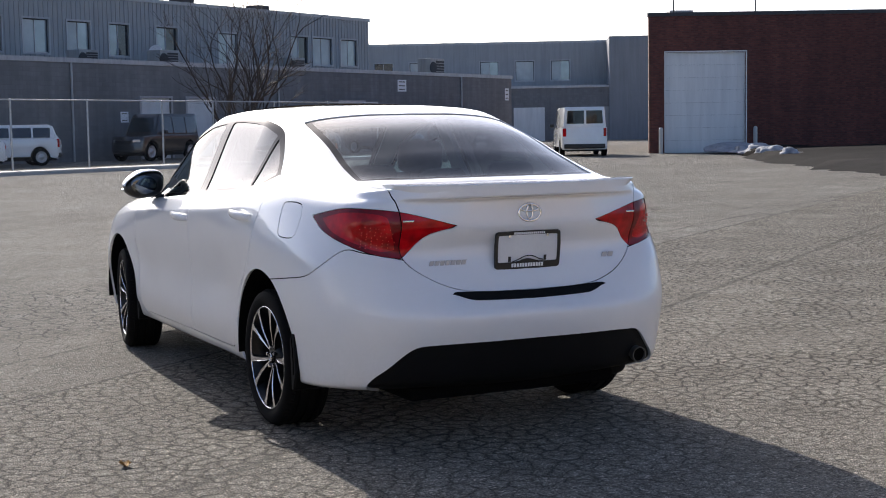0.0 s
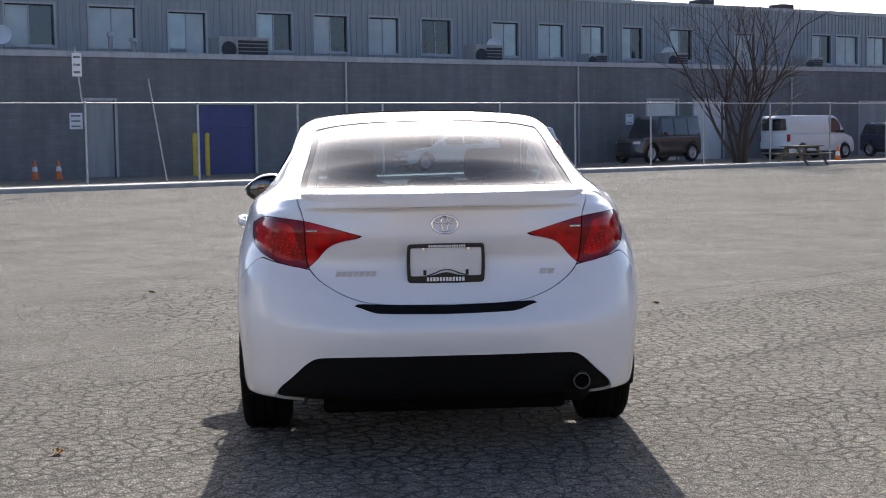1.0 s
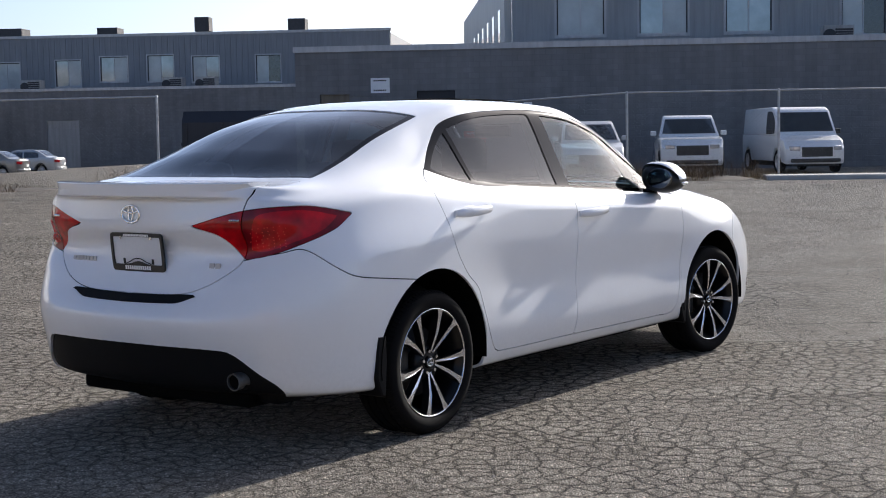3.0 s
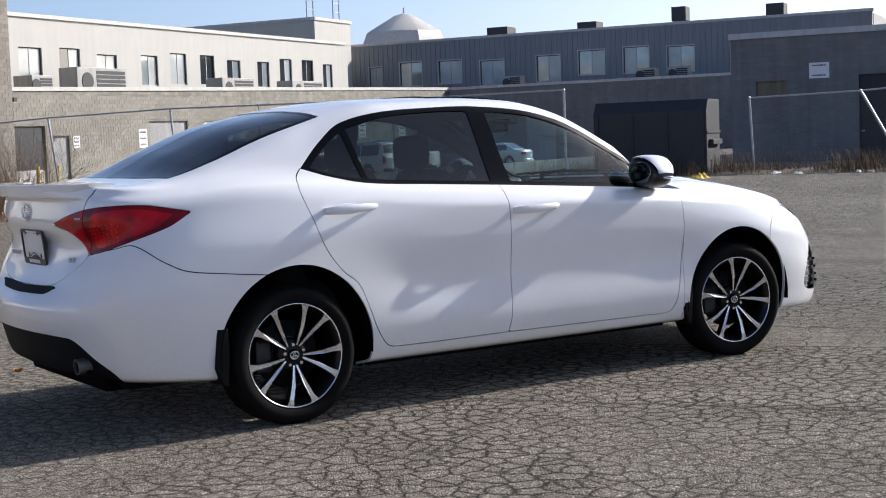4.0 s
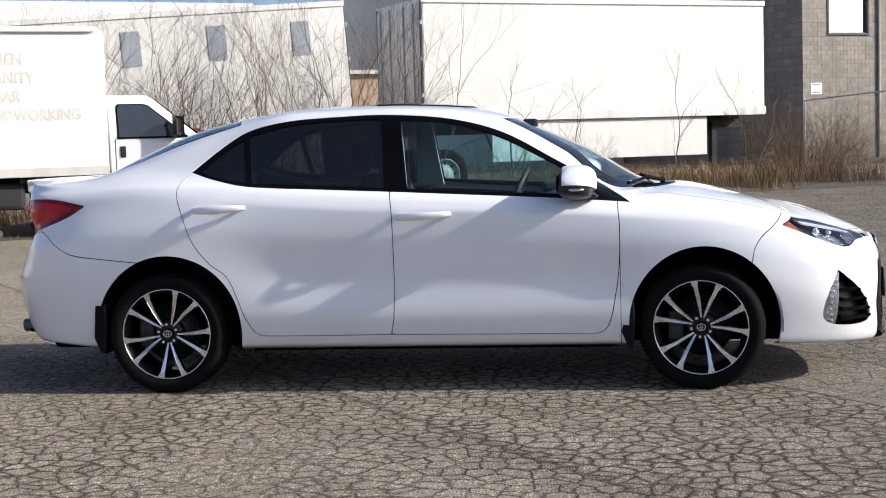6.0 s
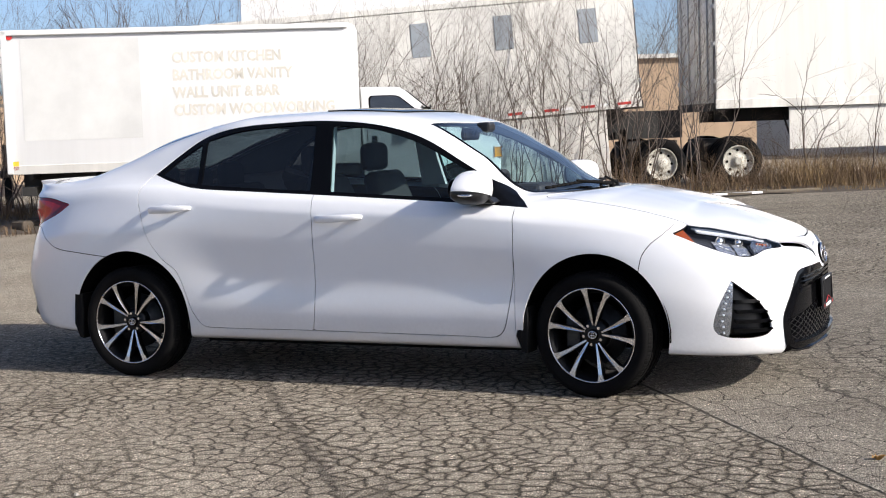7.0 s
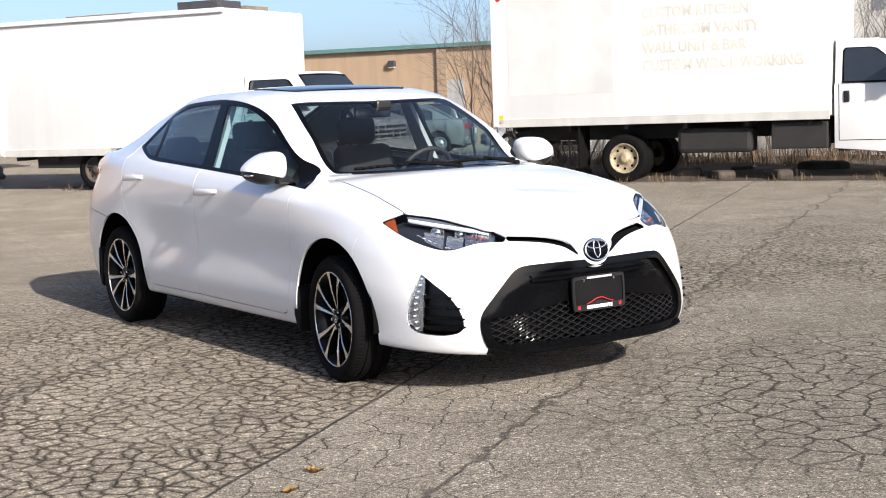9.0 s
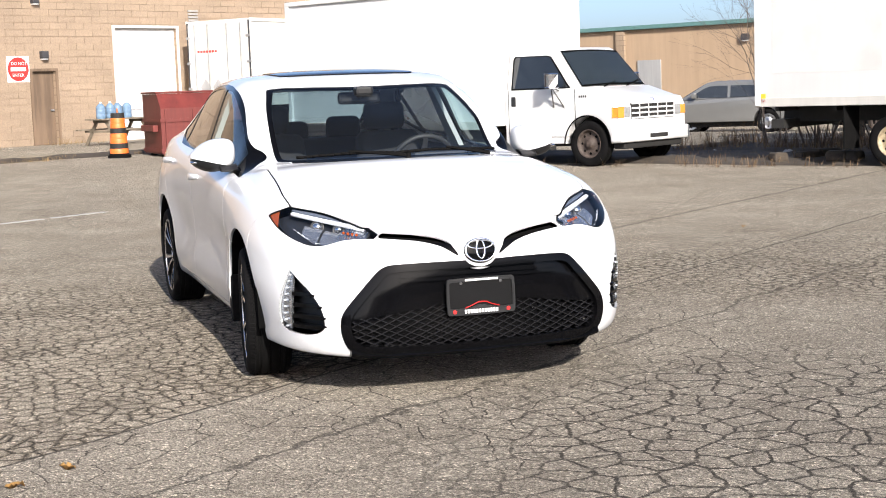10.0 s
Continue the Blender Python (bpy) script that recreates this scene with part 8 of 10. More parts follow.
def vehicle(kind, m, colour, label, group="", category="car", rear_panes=True):
    """A parked car, van or pickup, forward along local x: body, panes, lamps, bumpers, mirrors and wheels."""
    k = KINDS[kind]
    L, W, (xf, xr), r, belt = k["L"], k["W"], k["wx"], k["r"], k["belt"]
    roof = max(z for _, z in k["gh"])
    v = empty({"suv": "suv", "jeep": "suv", "sedan": "sedan", "minivan": "minivan", "pickup": "pickup_truck", "van": "cargo_van"}[kind], m, label, category, group)
    mat = PAINTS[colour]
    soft = lambda bm: plan_bend(bm, L, W)
    sill = r * 0.78
    outline = [(L / 2 - 0.10, sill), (L / 2, sill + 0.12), (L / 2, k["top"][0][1] - 0.10)] + k["top"] + [(-L / 2, k["top"][-1][1] - 0.12), (-L / 2, sill + 0.14), (-L / 2 + 0.12, sill)]
    outline += arch(xr, r, r * 1.16) + arch(xf, r, r * 1.16)
    outline = [p for i, p in enumerate(outline) if i == 0 or math.dist(p, outline[i - 1]) > 1e-4]
    bm = bmesh.new()
    hull(bm, outline, W, 0.07)
    part("body", soft(bm), mat, v, smooth=True, angle=35)
    lean = (belt - 0.1, roof, 0.20 if kind != "van" else 0.09)
    bm = bmesh.new()
    hull(bm, k["gh"], W * 0.965, 0.07, lean)
    part("cabin", soft(bm), mat, v, smooth=True, angle=35)
    half = lambda z: W * 0.965 / 2 * (1 - lean[2] * min(1.0, max(0.0, (z - lean[0]) / (lean[1] - lean[0]))))
    for xa, xb in k["panes"]:
        xs = np.linspace(xa, xb, 7)
        up = [(x, min(roof - 0.13, top_of(k["gh"], x) - 0.11)) for x in xs]
        pts = [(x, belt + 0.035) for x in xs[::-1]] + [(x, max(z, belt + 0.06)) for x, z in up]
        for s in (-1, 1):
            bm = bmesh.new()
            outer = [bm.verts.new((x, s * (half(z) + 0.006), z)) for x, z in pts]
            inner = [bm.verts.new((x, s * (half(z) - 0.02), z)) for x, z in pts]
            n = len(pts)
            fs = [bm.faces.new(outer)] + [bm.faces.new((inner[i], inner[(i + 1) % n], outer[(i + 1) % n], outer[i])) for i in range(n)]
            bmesh.ops.recalc_face_normals(bm, faces=fs)
            part("side_window", soft(bm), PANE_CAR, v)
    g = k["gh"]
    ends = [("windscreen", g[0], g[1] if kind != "pickup" else g[1], PANE_SHEEN)]
    if rear_panes:
        ends.append(("rear_window", g[-1], g[-2], PANE_CAR))
    for nm, a, b, pm in ends:
        d = Vector((b[0] - a[0], 0, b[1] - a[1]))
        nrm = Vector((d.z, 0, -d.x)).normalized() * (1 if nm == "windscreen" else -1)
        if nrm.z < -0.2:
            nrm = -nrm
        pair = kind == "van" and nm == "rear_window"
        for side in ((-1, 1) if pair else (0,)):
            bm = bmesh.new()
            vs = []
            for f in (0.16 if nm == "windscreen" else 0.2, 0.94):
                p = Vector((a[0], 0, a[1])) + d * f + nrm * 0.008
                w = half(p.z) - 0.09
                y0, y1 = (-w, w) if not pair else sorted((side * 0.05, side * (w - 0.04)))
                vs.append((bm.verts.new((p.x, y0, p.z)), bm.verts.new((p.x, y1, p.z))))
            bm.faces.new((vs[0][0], vs[0][1], vs[1][1], vs[1][0]))
            bmesh.ops.solidify(bm, geom=bm.faces[:], thickness=0.012)
            part(nm, soft(bm), pm, v)
    zl = k["top"][0][1] - 0.04
    for s in (-1, 1):
        part("headlight", soft(box_bm(L / 2 - 0.16, L / 2 + 0.012, s * W * 0.36 - 0.16, s * W * 0.36 + 0.16, zl - 0.11, zl + 0.03, bevel=0.03)), LAMP_GLASS, v)
        if kind in ("van", "suv", "minivan"):
            part("tail_lamp", soft(box_bm(-L / 2 - 0.012, -L / 2 + 0.1, s * W * 0.45 - 0.07, s * W * 0.45 + 0.07, belt - 0.36, belt - 0.02, bevel=0.02)), RED_LENS, v)
        else:
            part("tail_lamp", soft(box_bm(-L / 2 - 0.012, -L / 2 + 0.12, s * W * 0.38 - 0.17, s * W * 0.38 + 0.17, belt - 0.24, belt - 0.09, bevel=0.03)), RED_LENS, v)
        part("mirror", box_bm(k["panes"][0][0] - 0.12, k["panes"][0][0] + 0.02, s * (W / 2 + 0.09) - 0.09, s * (W / 2 + 0.09) + 0.09, belt + 0.02, belt + 0.17, bevel=0.03), mat if kind != "van" else BLACK_TRIM, v)
        for x in (xf, xr):
            plain_wheel(v, x, s * (W / 2 - 0.12), r, 0.21, RIM_SILVER)
    big = kind in ("pickup", "van", "suv", "minivan")
    part("grille", soft(box_bm(L / 2 - 0.05, L / 2 + 0.010, -W * 0.26, W * 0.26, zl - (0.30 if big else 0.16), zl + 0.0, bevel=0.02)), BLACK_TRIM, v)
    part("front_bumper", soft(box_bm(L / 2 - 0.10, L / 2 + 0.025, -W * 0.42, W * 0.42, sill + 0.05, sill + 0.17, bevel=0.03)), BLACK_TRIM, v)
    part("rear_bumper", soft(box_bm(-L / 2 - 0.05, -L / 2 + 0.1, -W * 0.46, W * 0.46, sill + 0.05, sill + 0.24, bevel=0.04)), BLACK_TRIM if kind != "sedan" else mat, v)
    part("number_plate", box_bm(-L / 2 - 0.02, -L / 2 - 0.001, -0.16, 0.16, belt - 0.38, belt - 0.24) if kind != "pickup" else box_bm(-L / 2 - 0.06, -L / 2 - 0.051, -0.16, 0.16, sill + 0.08, sill + 0.2), PLATE_WHITE, v)
    part("underbody", box_bm(-L / 2 + 0.3, L / 2 - 0.3, -W / 2 + 0.28, W / 2 - 0.28, sill * 0.75, belt - 0.25), CHASSIS, v)
    if kind == "pickup":
        part("bed_floor", box_bm(-2.62, -0.95, -W / 2 + 0.1, W / 2 - 0.1, 1.165, 1.18), CHASSIS, v)
    return v


def way(dx, dy):
    return math.degrees(math.atan2(dy, dx))


row_r = "vehicles parked behind the fence"
vehicle("minivan", at_yard(37.3, -0.73, 0, 186), "silver", "silver minivan parked behind the chain-link fence", row_r)
vehicle("pickup", at_yard(38.4, -3.9, 0, 180), "white", "white pickup truck parked behind the chain-link fence", row_r, "pickup")
vehicle("van", at_yard(39.4, -7.3, 0, 190), "white", "white cargo van parked behind the chain-link fence", row_r, "van")
vehicle("sedan", at_yard(40.0, -27.9, 0, 78), "white", "white sedan parked along the grey workshop", row_r)
vehicle("suv", at_yard(41.6, -31.9, 0, 60), "white", "white sport utility car parked at an angle", row_r)
vehicle("jeep", at_yard(41.8, -40.7, 0, 96), "black", "tall boxy black off-road car parked along the wall", row_r)
vehicle("suv", at_yard(39.0, -54.5, 0, 175), "blue", "dark blue sport utility car parked at the wall", row_r)
vehicle("van", at_yard(40.0, -48.7, 0, -88), "white", "white van parked behind the bare tree", row_r, "van")
vehicle("suv", at_yard(39.0, -62.4, 0, 178), "grey", "dark grey sport utility car parked at the wall", row_r)
vehicle("van", pose(45.5, -29.4, 0, 0, 0, way(.9, -.44)), "white", "white cargo van with rear windows beside the brick warehouse", "", "van")
lot, wl = "cars in the lot by the beige wing", way(-.508, .861)
vehicle("minivan", pose(18.2, 43.2, -0.2, 0, 0, wl), "grey", "grey minivan parked before the beige wing", lot)
vehicle("suv", pose(22.4, 45.9, -0.3, 0, 0, wl), "black", "black sport utility car before the beige wing", lot)
vehicle("sedan", pose(25.5, 48.9, -0.42, 0, 0, wl), "beige", "pale beige sedan before the beige wing", lot)
vehicle("minivan", pose(29.2, 51.9, -0.46, 0, 0, wl), "white", "white minivan before the beige wing", lot)
vehicle("pickup", pose(33.5, 55.6, -0.48, 0, 0, wl), "white", "white pickup truck before the beige wing", lot, "pickup")
vehicle("sedan", pose(39.7, 58.7, -0.5, 0, 0, wl), "grey", "small grey car before the beige wing", lot)
vehicle("sedan", pose(44.5, 61.7, -0.5, 0, 0, wl), "silver", "silver sedan before the beige wing", lot)
back = "cars behind the trucks"
vehicle("sedan", pose(-27.6, 18.0, -0.24, 0, 0, way(-.62, -.78)), "grey", "grey sedan parked behind the white trucks", back)
vehicle("suv", pose(-32.5, 21.3, -0.46, 0, 0, way(-.62, -.78)), "black", "black sport utility car behind the white trucks", back)
vehicle("sedan", pose(-28.9, 24.8, -0.45, 0, 0, way(-.62, -.78)), "silver", "silver sedan before the far tan building", back)
vehicle("suv", pose(-30.6, 27.6, -0.5, 0, 0, way(-.62, -.78)), "black", "dark sport utility car beside the silver sedan", back)


# ---- trucks and trailers ----
GHOST_TEXT = simple("faded_lettering", (0.625, 0.595, 0.53), 0.5, vary=0.12, scale=3)
GHOST_PANEL = simple("faded_picture", (0.60, 0.60, 0.585), 0.5, vary=0.09, scale=1.6)
AMBER_LAMP = simple("amber_lamp", (0.75, 0.32, 0.04), 0.25, coat=1.0, vary=0.1)
RED_DOT = simple("red_marker_lamp", (0.55, 0.02, 0.02), 0.2, coat=1.0, vary=0.1)
FACE_SIDE = Matrix(((1, 0, 0, 0), (0, 0, -1, 0), (0, 1, 0, 0), (0, 0, 0, 1)))  # reads along x on a side that looks to -y
WHEEL_RUSTY = simple("rusty_dark_wheel", (0.075, 0.055, 0.045), 0.7, vary=0.5, scale=18)
WHEEL_WORN = simple("worn_white_wheel", (0.48, 0.46, 0.40), 0.6, vary=0.35, scale=14)


def truck_cab(v, x0, xw, xr, xn, W, roof, belt, hood, nose, xa, r, sill, rim, steel_mirror):
    """A van-type cab: body with wheel arches, cabin, panes, door lines, lamps, grille, bumper, mirrors and wheels."""
    bm = bmesh.new()
    out = [(xn - 0.10, sill + 0.04), (xn, sill + 0.12), (xn, nose - 0.16), (xn - 0.07, nose - 0.03), (xn - 0.2, nose), (xw, hood), (x0, belt), (x0, sill)] + arch(xa, r, r * 1.22)
    hull(bm, out, W, 0.07)
    part("cab_body", bm, TRUCK_WHITE, v, smooth=True, angle=35)
    lean = (belt - 0.05, roof, 0.13)
    bm = bmesh.new()
    hull(bm, [(xw - 0.03, belt - 0.02), (xr + 0.05, roof - 0.06), (xr - 0.06, roof), (x0, roof + 0.01), (x0, belt - 0.02)], W * 0.975, 0.08, lean)
    part("cabin", bm, TRUCK_WHITE, v, smooth=True, angle=35)
    half = lambda z: W * 0.975 / 2 * (1 - lean[2] * min(1.0, max(0.0, (z - lean[0]) / (lean[1] - lean[0]))))
    slope = (xw - 0.03 - xr - 0.05) / (roof - 0.06 - belt)
    zt = roof - 0.13
    pane = [(x0 + 0.13, belt + 0.02), (xw - 0.03 - 0.24, belt + 0.02), (xw - 0.03 - slope * (zt - belt) - 0.20, zt - 0.02), (xw - 0.03 - slope * (zt - belt) - 0.28, zt), (x0 + 0.16, zt), (x0 + 0.13, zt - 0.04)]
    cx, cz = sum(p[0] for p in pane) / 6, sum(p[1] for p in pane) / 6
    for s in (-1, 1):
        for nm, grow, off, mat in (("window_seal", 1.05, 0.004, GAP_DARK), ("side_window", 0.97, 0.009, PANE_CAR)):
            bm = bmesh.new()
            pts = [(cx + (x - cx) * grow, cz + (z - cz) * grow) for x, z in pane]
            o = [bm.verts.new((x, s * (half(z) + off), z)) for x, z in pts]
            i = [bm.verts.new((x, s * (half(z) - 0.03), z)) for x, z in pts]
            fs = [bm.faces.new(o)] + [bm.faces.new((i[k], i[(k + 1) % 6], o[(k + 1) % 6], o[k])) for k in range(6)]
            bmesh.ops.recalc_face_normals(bm, faces=fs)
            part(nm, bm, mat, v)
        y = s * W / 2
        # door cut lines and handle
        d0, d1 = x0 + 0.07, xw - 0.14
        for a, b, c, d in ((d0, d0 + 0.010, sill + 0.12, belt), (d1, d1 + 0.010, sill + 0.2, belt), (d0, d1, sill + 0.115, sill + 0.125)):
            part("door_gap", box_bm(a, b, y - 0.0025, y + 0.0025, c, d), GAP_DARK, v)
        part("door_handle", box_bm(d0 + 0.07, d0 + 0.15, y - 0.02, y + 0.02, belt - 0.26, belt - 0.10, bevel=0.012), BLACK_TRIM, v)
        mx = xw - 0.42 - 0.03
        if steel_mirror:
            part("mirror", box_bm(mx - 0.03, mx + 0.05, y + s * 0.10, y + s * 0.30, belt + 0.03, belt + 0.24, bevel=0.02), MIRROR_FACE, v)
            for z2, xo in ((belt - 0.28, 0.10), (belt - 0.28, -0.10), (belt - 0.02, 0.0)):
                part("mirror_arm", tube_bm((mx, y + s * 0.2, belt + 0.05), (mx + xo, y, z2), 0.011, seg=6), STEEL_DARK, v)
        else:
            part("mirror", box_bm(mx - 0.05, mx + 0.06, y + s * 0.08, y + s * 0.27, belt + 0.04, belt + 0.30, bevel=0.03), BLACK_TRIM, v)
            part("mirror_arm", tube_bm((mx, y + s * 0.15, belt + 0.07), (mx + 0.08, y - s * 0.02, belt + 0.04), 0.02, seg=6), BLACK_TRIM, v)
        lamp_z = nose - 0.24
        part("headlight", box_bm(xn - 0.05, xn + 0.012, s * W * 0.375 - 0.085, s * W * 0.375 + 0.085, lamp_z - 0.08, lamp_z + 0.08, bevel=0.012), LAMP_GLASS, v)
        part("turn_lamp", box_bm(xn - 0.10, xn + 0.006, s * (W * 0.375 + 0.09), s * (W / 2 + 0.002), lamp_z - 0.075, lamp_z + 0.075, bevel=0.012), AMBER_LAMP, v)
        part("wheel_lip", tube_arc(xa, y, r, r * 1.22), GAP_DARK, v)
        plain_wheel(v, xa, s * (W / 2 - 0.13), r, 0.23, rim)
    # windscreen
    a, b = Vector((xw - 0.03, 0, belt)), Vector((xr + 0.05, 0, roof - 0.06))
    n = Vector((b.z - a.z, 0, a.x - b.x)).normalized()
    for nm, f0, f1, ins, off, mat in (("windscreen_seal", 0.05, 1.0, 0.05, 0.004, GAP_DARK), ("windscreen", 0.09, 0.95, 0.075, 0.010, PANE_SHEEN)):
        bm = bmesh.new()
        rows = []
        for k in range(5):
            f = f0 + (f1 - f0) * k / 4
            p = a + (b - a) * f
            w = half(p.z) - ins
            rows.append([bm.verts.new(p + n * (off + 0.03 * (1 - (c / 3) ** 2)) + Vector((0, w * c / 3, 0))) for c in range(-3, 4)])
        for k in range(4):
            for c in range(6):
                bm.faces.new((rows[k][c], rows[k][c + 1], rows[k + 1][c + 1], rows[k + 1][c]))
        bmesh.ops.solidify(bm, geom=bm.faces[:], thickness=-0.03)
        part(nm, bm, mat, v, smooth=True, angle=40)
    for s in (-0.35, 0.30):
        w0 = a + n * 0.03
        part("wiper", tube_bm((w0.x, s * W * 0.5, w0.z + 0.01), (w0.x - 0.07, s * W * 0.5 + 0.42, w0.z + 0.09), 0.012, seg=6), GAP_DARK, v)
    part("grille", box_bm(xn - 0.04, xn + 0.008, -W * 0.315, W * 0.315, nose - 0.36, nose - 0.10, bevel=0.012), CHASSIS, v)
    part("grille_frame", box_bm(xn - 0.03, xn + 0.014, -W * 0.325, W * 0.325, nose - 0.11, nose - 0.08, bevel=0.005), TRUCK_WHITE, v)
    for k in range(4):
        z = nose - 0.35 + k * 0.075
        part("grille_bar", box_bm(xn - 0.02, xn + 0.020, -W * 0.31, W * 0.31, z, z + 0.028, bevel=0.004), TRUCK_WHITE if steel_mirror else STEEL_DARK, v)
    for k in range(4):
        y = -W * 0.20 + k * W * 0.133
        part("grille_bar", box_bm(xn - 0.02, xn + 0.018, y - 0.008, y + 0.008, nose - 0.35, nose - 0.10), TRUCK_WHITE if steel_mirror else STEEL_DARK, v)
    bmat = TRUCK_WHITE if steel_mirror else STEEL_DARK
    part("front_bumper", box_bm(xn - 0.16, xn + 0.09, -W / 2 - 0.01, W / 2 + 0.01, sill + 0.02, sill + 0.24, bevel=0.04), bmat, v)
    part("bumper_slot", box_bm(xn + 0.07, xn + 0.094, -0.22, 0.30, sill + 0.07, sill + 0.14, bevel=0.01), CHASSIS, v)
    part("valance", box_bm(xn - 0.2, xn + 0.02, -W * 0.42, W * 0.42, sill - 0.08, sill + 0.03, bevel=0.02), CHASSIS, v)
    part("underbody", box_bm(x0 + 0.02, xn - 0.2, -W / 2 + 0.26, W / 2 - 0.26, sill - 0.04, belt - 0.3), CHASSIS, v)


def tube_arc(x, y, z, r, steps=14):
    """A thin dark lip round a wheel opening."""
    bm = bmesh.new()
    pts = [(x - r * math.cos(math.pi * k / steps), y, z + r * math.sin(math.pi * k / steps)) for k in range(steps + 1)]
    for a, b in zip(pts, pts[1:]):
        add_tube(bm, a, b, 0.012, seg=6, caps=False)
    return bm


def truck_box(v, x0, x1, W, z0, z1, front_round=0.12):
    """A van box: smooth panels, corner posts, bottom rail, rear door seams and marker lamps."""
    bm = bmesh.new()
    out = [(x0, z0), (x0, z1)]
    out += [(x1 - front_round + front_round * math.sin(math.pi / 2 * k / 5), z1 - front_round + front_round * math.cos(math.pi / 2 * k / 5)) for k in range(6)] + [(x1, z0)]
    hull(bm, out, W, 0.03)
    part("box_body", bm, TRUCK_WHITE, v, smooth=True, angle=35)
    for s in (-1, 1):
        y = s * W / 2
        part("bottom_rail", box_bm(x0 - 0.005, x1 - 0.01, y - 0.02, y + 0.012, z0 - 0.06, z0 + 0.07, bevel=0.008), FLASH_BEIGE, v)
        part("corner_post", box_bm(x0 - 0.012, x0 + 0.07, y - 0.05, y + 0.012, z0 - 0.05, z1 + 0.004, bevel=0.012), TRUCK_WHITE, v)
        part("top_rail", box_bm(x0, x1 - front_round, y - 0.05, y + 0.010, z1 - 0.07, z1 + 0.006, bevel=0.008), TRUCK_WHITE, v)
    for k in range(9):
        z = z0 + 0.05 + k * (z1 - z0 - 0.12) / 9
        part("rear_door_slat", box_bm(x0 - 0.018, x0 + 0.01, -W / 2 + 0.1, W / 2 - 0.1, z, z + (z1 - z0 - 0.12) / 9 - 0.012), TRAILER_WHITE, v)
    part("chassis_rail", box_bm(x0 + 0.1, x1 + 0.1, 0.28, 0.40, z0 - 0.30, z0 - 0.061), CHASSIS, v)
    part("chassis_rail", box_bm(x0 + 0.1, x1 + 0.1, -0.40, -0.28, z0 - 0.30, z0 - 0.061), CHASSIS, v)
    for k in range(6):
        x = x0 + 0.3 + k * (x1 - x0 - 0.6) / 5
        part("cross_member", box_bm(x - 0.03, x + 0.03, -W / 2 + 0.05, W / 2 - 0.05, z0 - 0.13, z0 - 0.061), CHASSIS, v)


def kitchen_truck():
    v = empty("box_truck", at_yard(0, 14.15, 0), "white box truck with faded lettering on its side", "truck")
    W, x0, x1, z0, z1 = 2.1, -4.55, 0.55, 0.93, 2.93
    truck_box(v, x0, x1, W, z0, z1, 0.14)
    truck_cab(v, 0.58, 1.97, 1.22, 2.66, 1.96, 1.98, 1.36, 1.36, 1.20, 2.02, 0.37, 0.45, WHEEL_WORN, False)
    y = -W / 2
    # faded picture and words
    part("faded_picture", box_bm(-4.30, -2.62, y - 0.003, y - 0.001, 1.35, 2.80), GHOST_PANEL, v, "faded pale grey picture")
    for k, words in enumerate(("CUSTOM KITCHEN", "BATHROOM VANITY", "WALL UNIT & BAR", "CUSTOM WOODWORKING")):
        lettering(words, 0.215, v, Matrix.Translation((-2.16, y - 0.002, 2.42 - 0.255 * k)) @ FACE_SIDE @ Matrix.Diagonal((0.86, 1, 1, 1)), GHOST_TEXT, bold=0.008)
    bm = bmesh.new()
    lathe(bm, [(0, -0.014), (0.04, -0.012), (0.045, 0.0)], 14, Matrix.Translation((-4.44, y - 0.012, 2.84)))
    part("marker_lamp", bm, RED_DOT, v)
    part("marker_lamp", box_bm(-4.52, -4.40, y - 0.02, y - 0.013, 0.99, 1.06), YELLOW, v)
    part("marker_lamp", box_bm(-4.52, -4.40, y - 0.02, y - 0.013, 0.93, 0.985), RED_DOT, v)
    for s in (-1, 1):
        plain_wheel(v, -2.52, s * (W / 2 - 0.22), 0.36, 0.22, RUST_RIM, True)
        part("mud_flap", box_bm(-3.20, -3.18, s * 0.8 - 0.24, s * 0.8 + 0.24, 0.25, 0.85), RUBBER, v)
        part("step", box_bm(-0.3, 0.5, s * 0.85 - 0.12, s * 0.85 + 0.12, 0.46, 0.84, bevel=0.02), CHASSIS, v)
    part("axle", tube_bm((-2.52, -0.8, 0.36), (-2.52, 0.8, 0.36), 0.07, seg=10), CHASSIS, v)
    part("fuel_tank", box_bm(-1.7, -0.6, -0.9, -0.45, 0.42, 0.78, bevel=0.06), CHASSIS, v)
    part("tail_frame", box_bm(-4.4, -4.2, -0.9, 0.9, 0.55, 0.68), CHASSIS, v)
    # the bonnet stands a little open
    bm = bmesh.new()
    vs = []
    for x, z, w in ((1.98, 1.385, 0.80), (2.35, 1.395, 0.80), (2.62, 1.35, 0.78), (2.78, 1.26, 0.74)):
        vs.append([bm.verts.new((x, w * c / 3, z - 0.03 * (abs(c) / 3) ** 2)) for c in range(-3, 4)])
    for i in range(3):
        for c in range(6):
            bm.faces.new((vs[i][c], vs[i][c + 1], vs[i + 1][c + 1], vs[i + 1][c]))
    bmesh.ops.solidify(bm, geom=bm.faces[:], thickness=0.03)
    part("bonnet", bm, TRUCK_WHITE, v, "bonnet standing slightly open", smooth=True, angle=40)


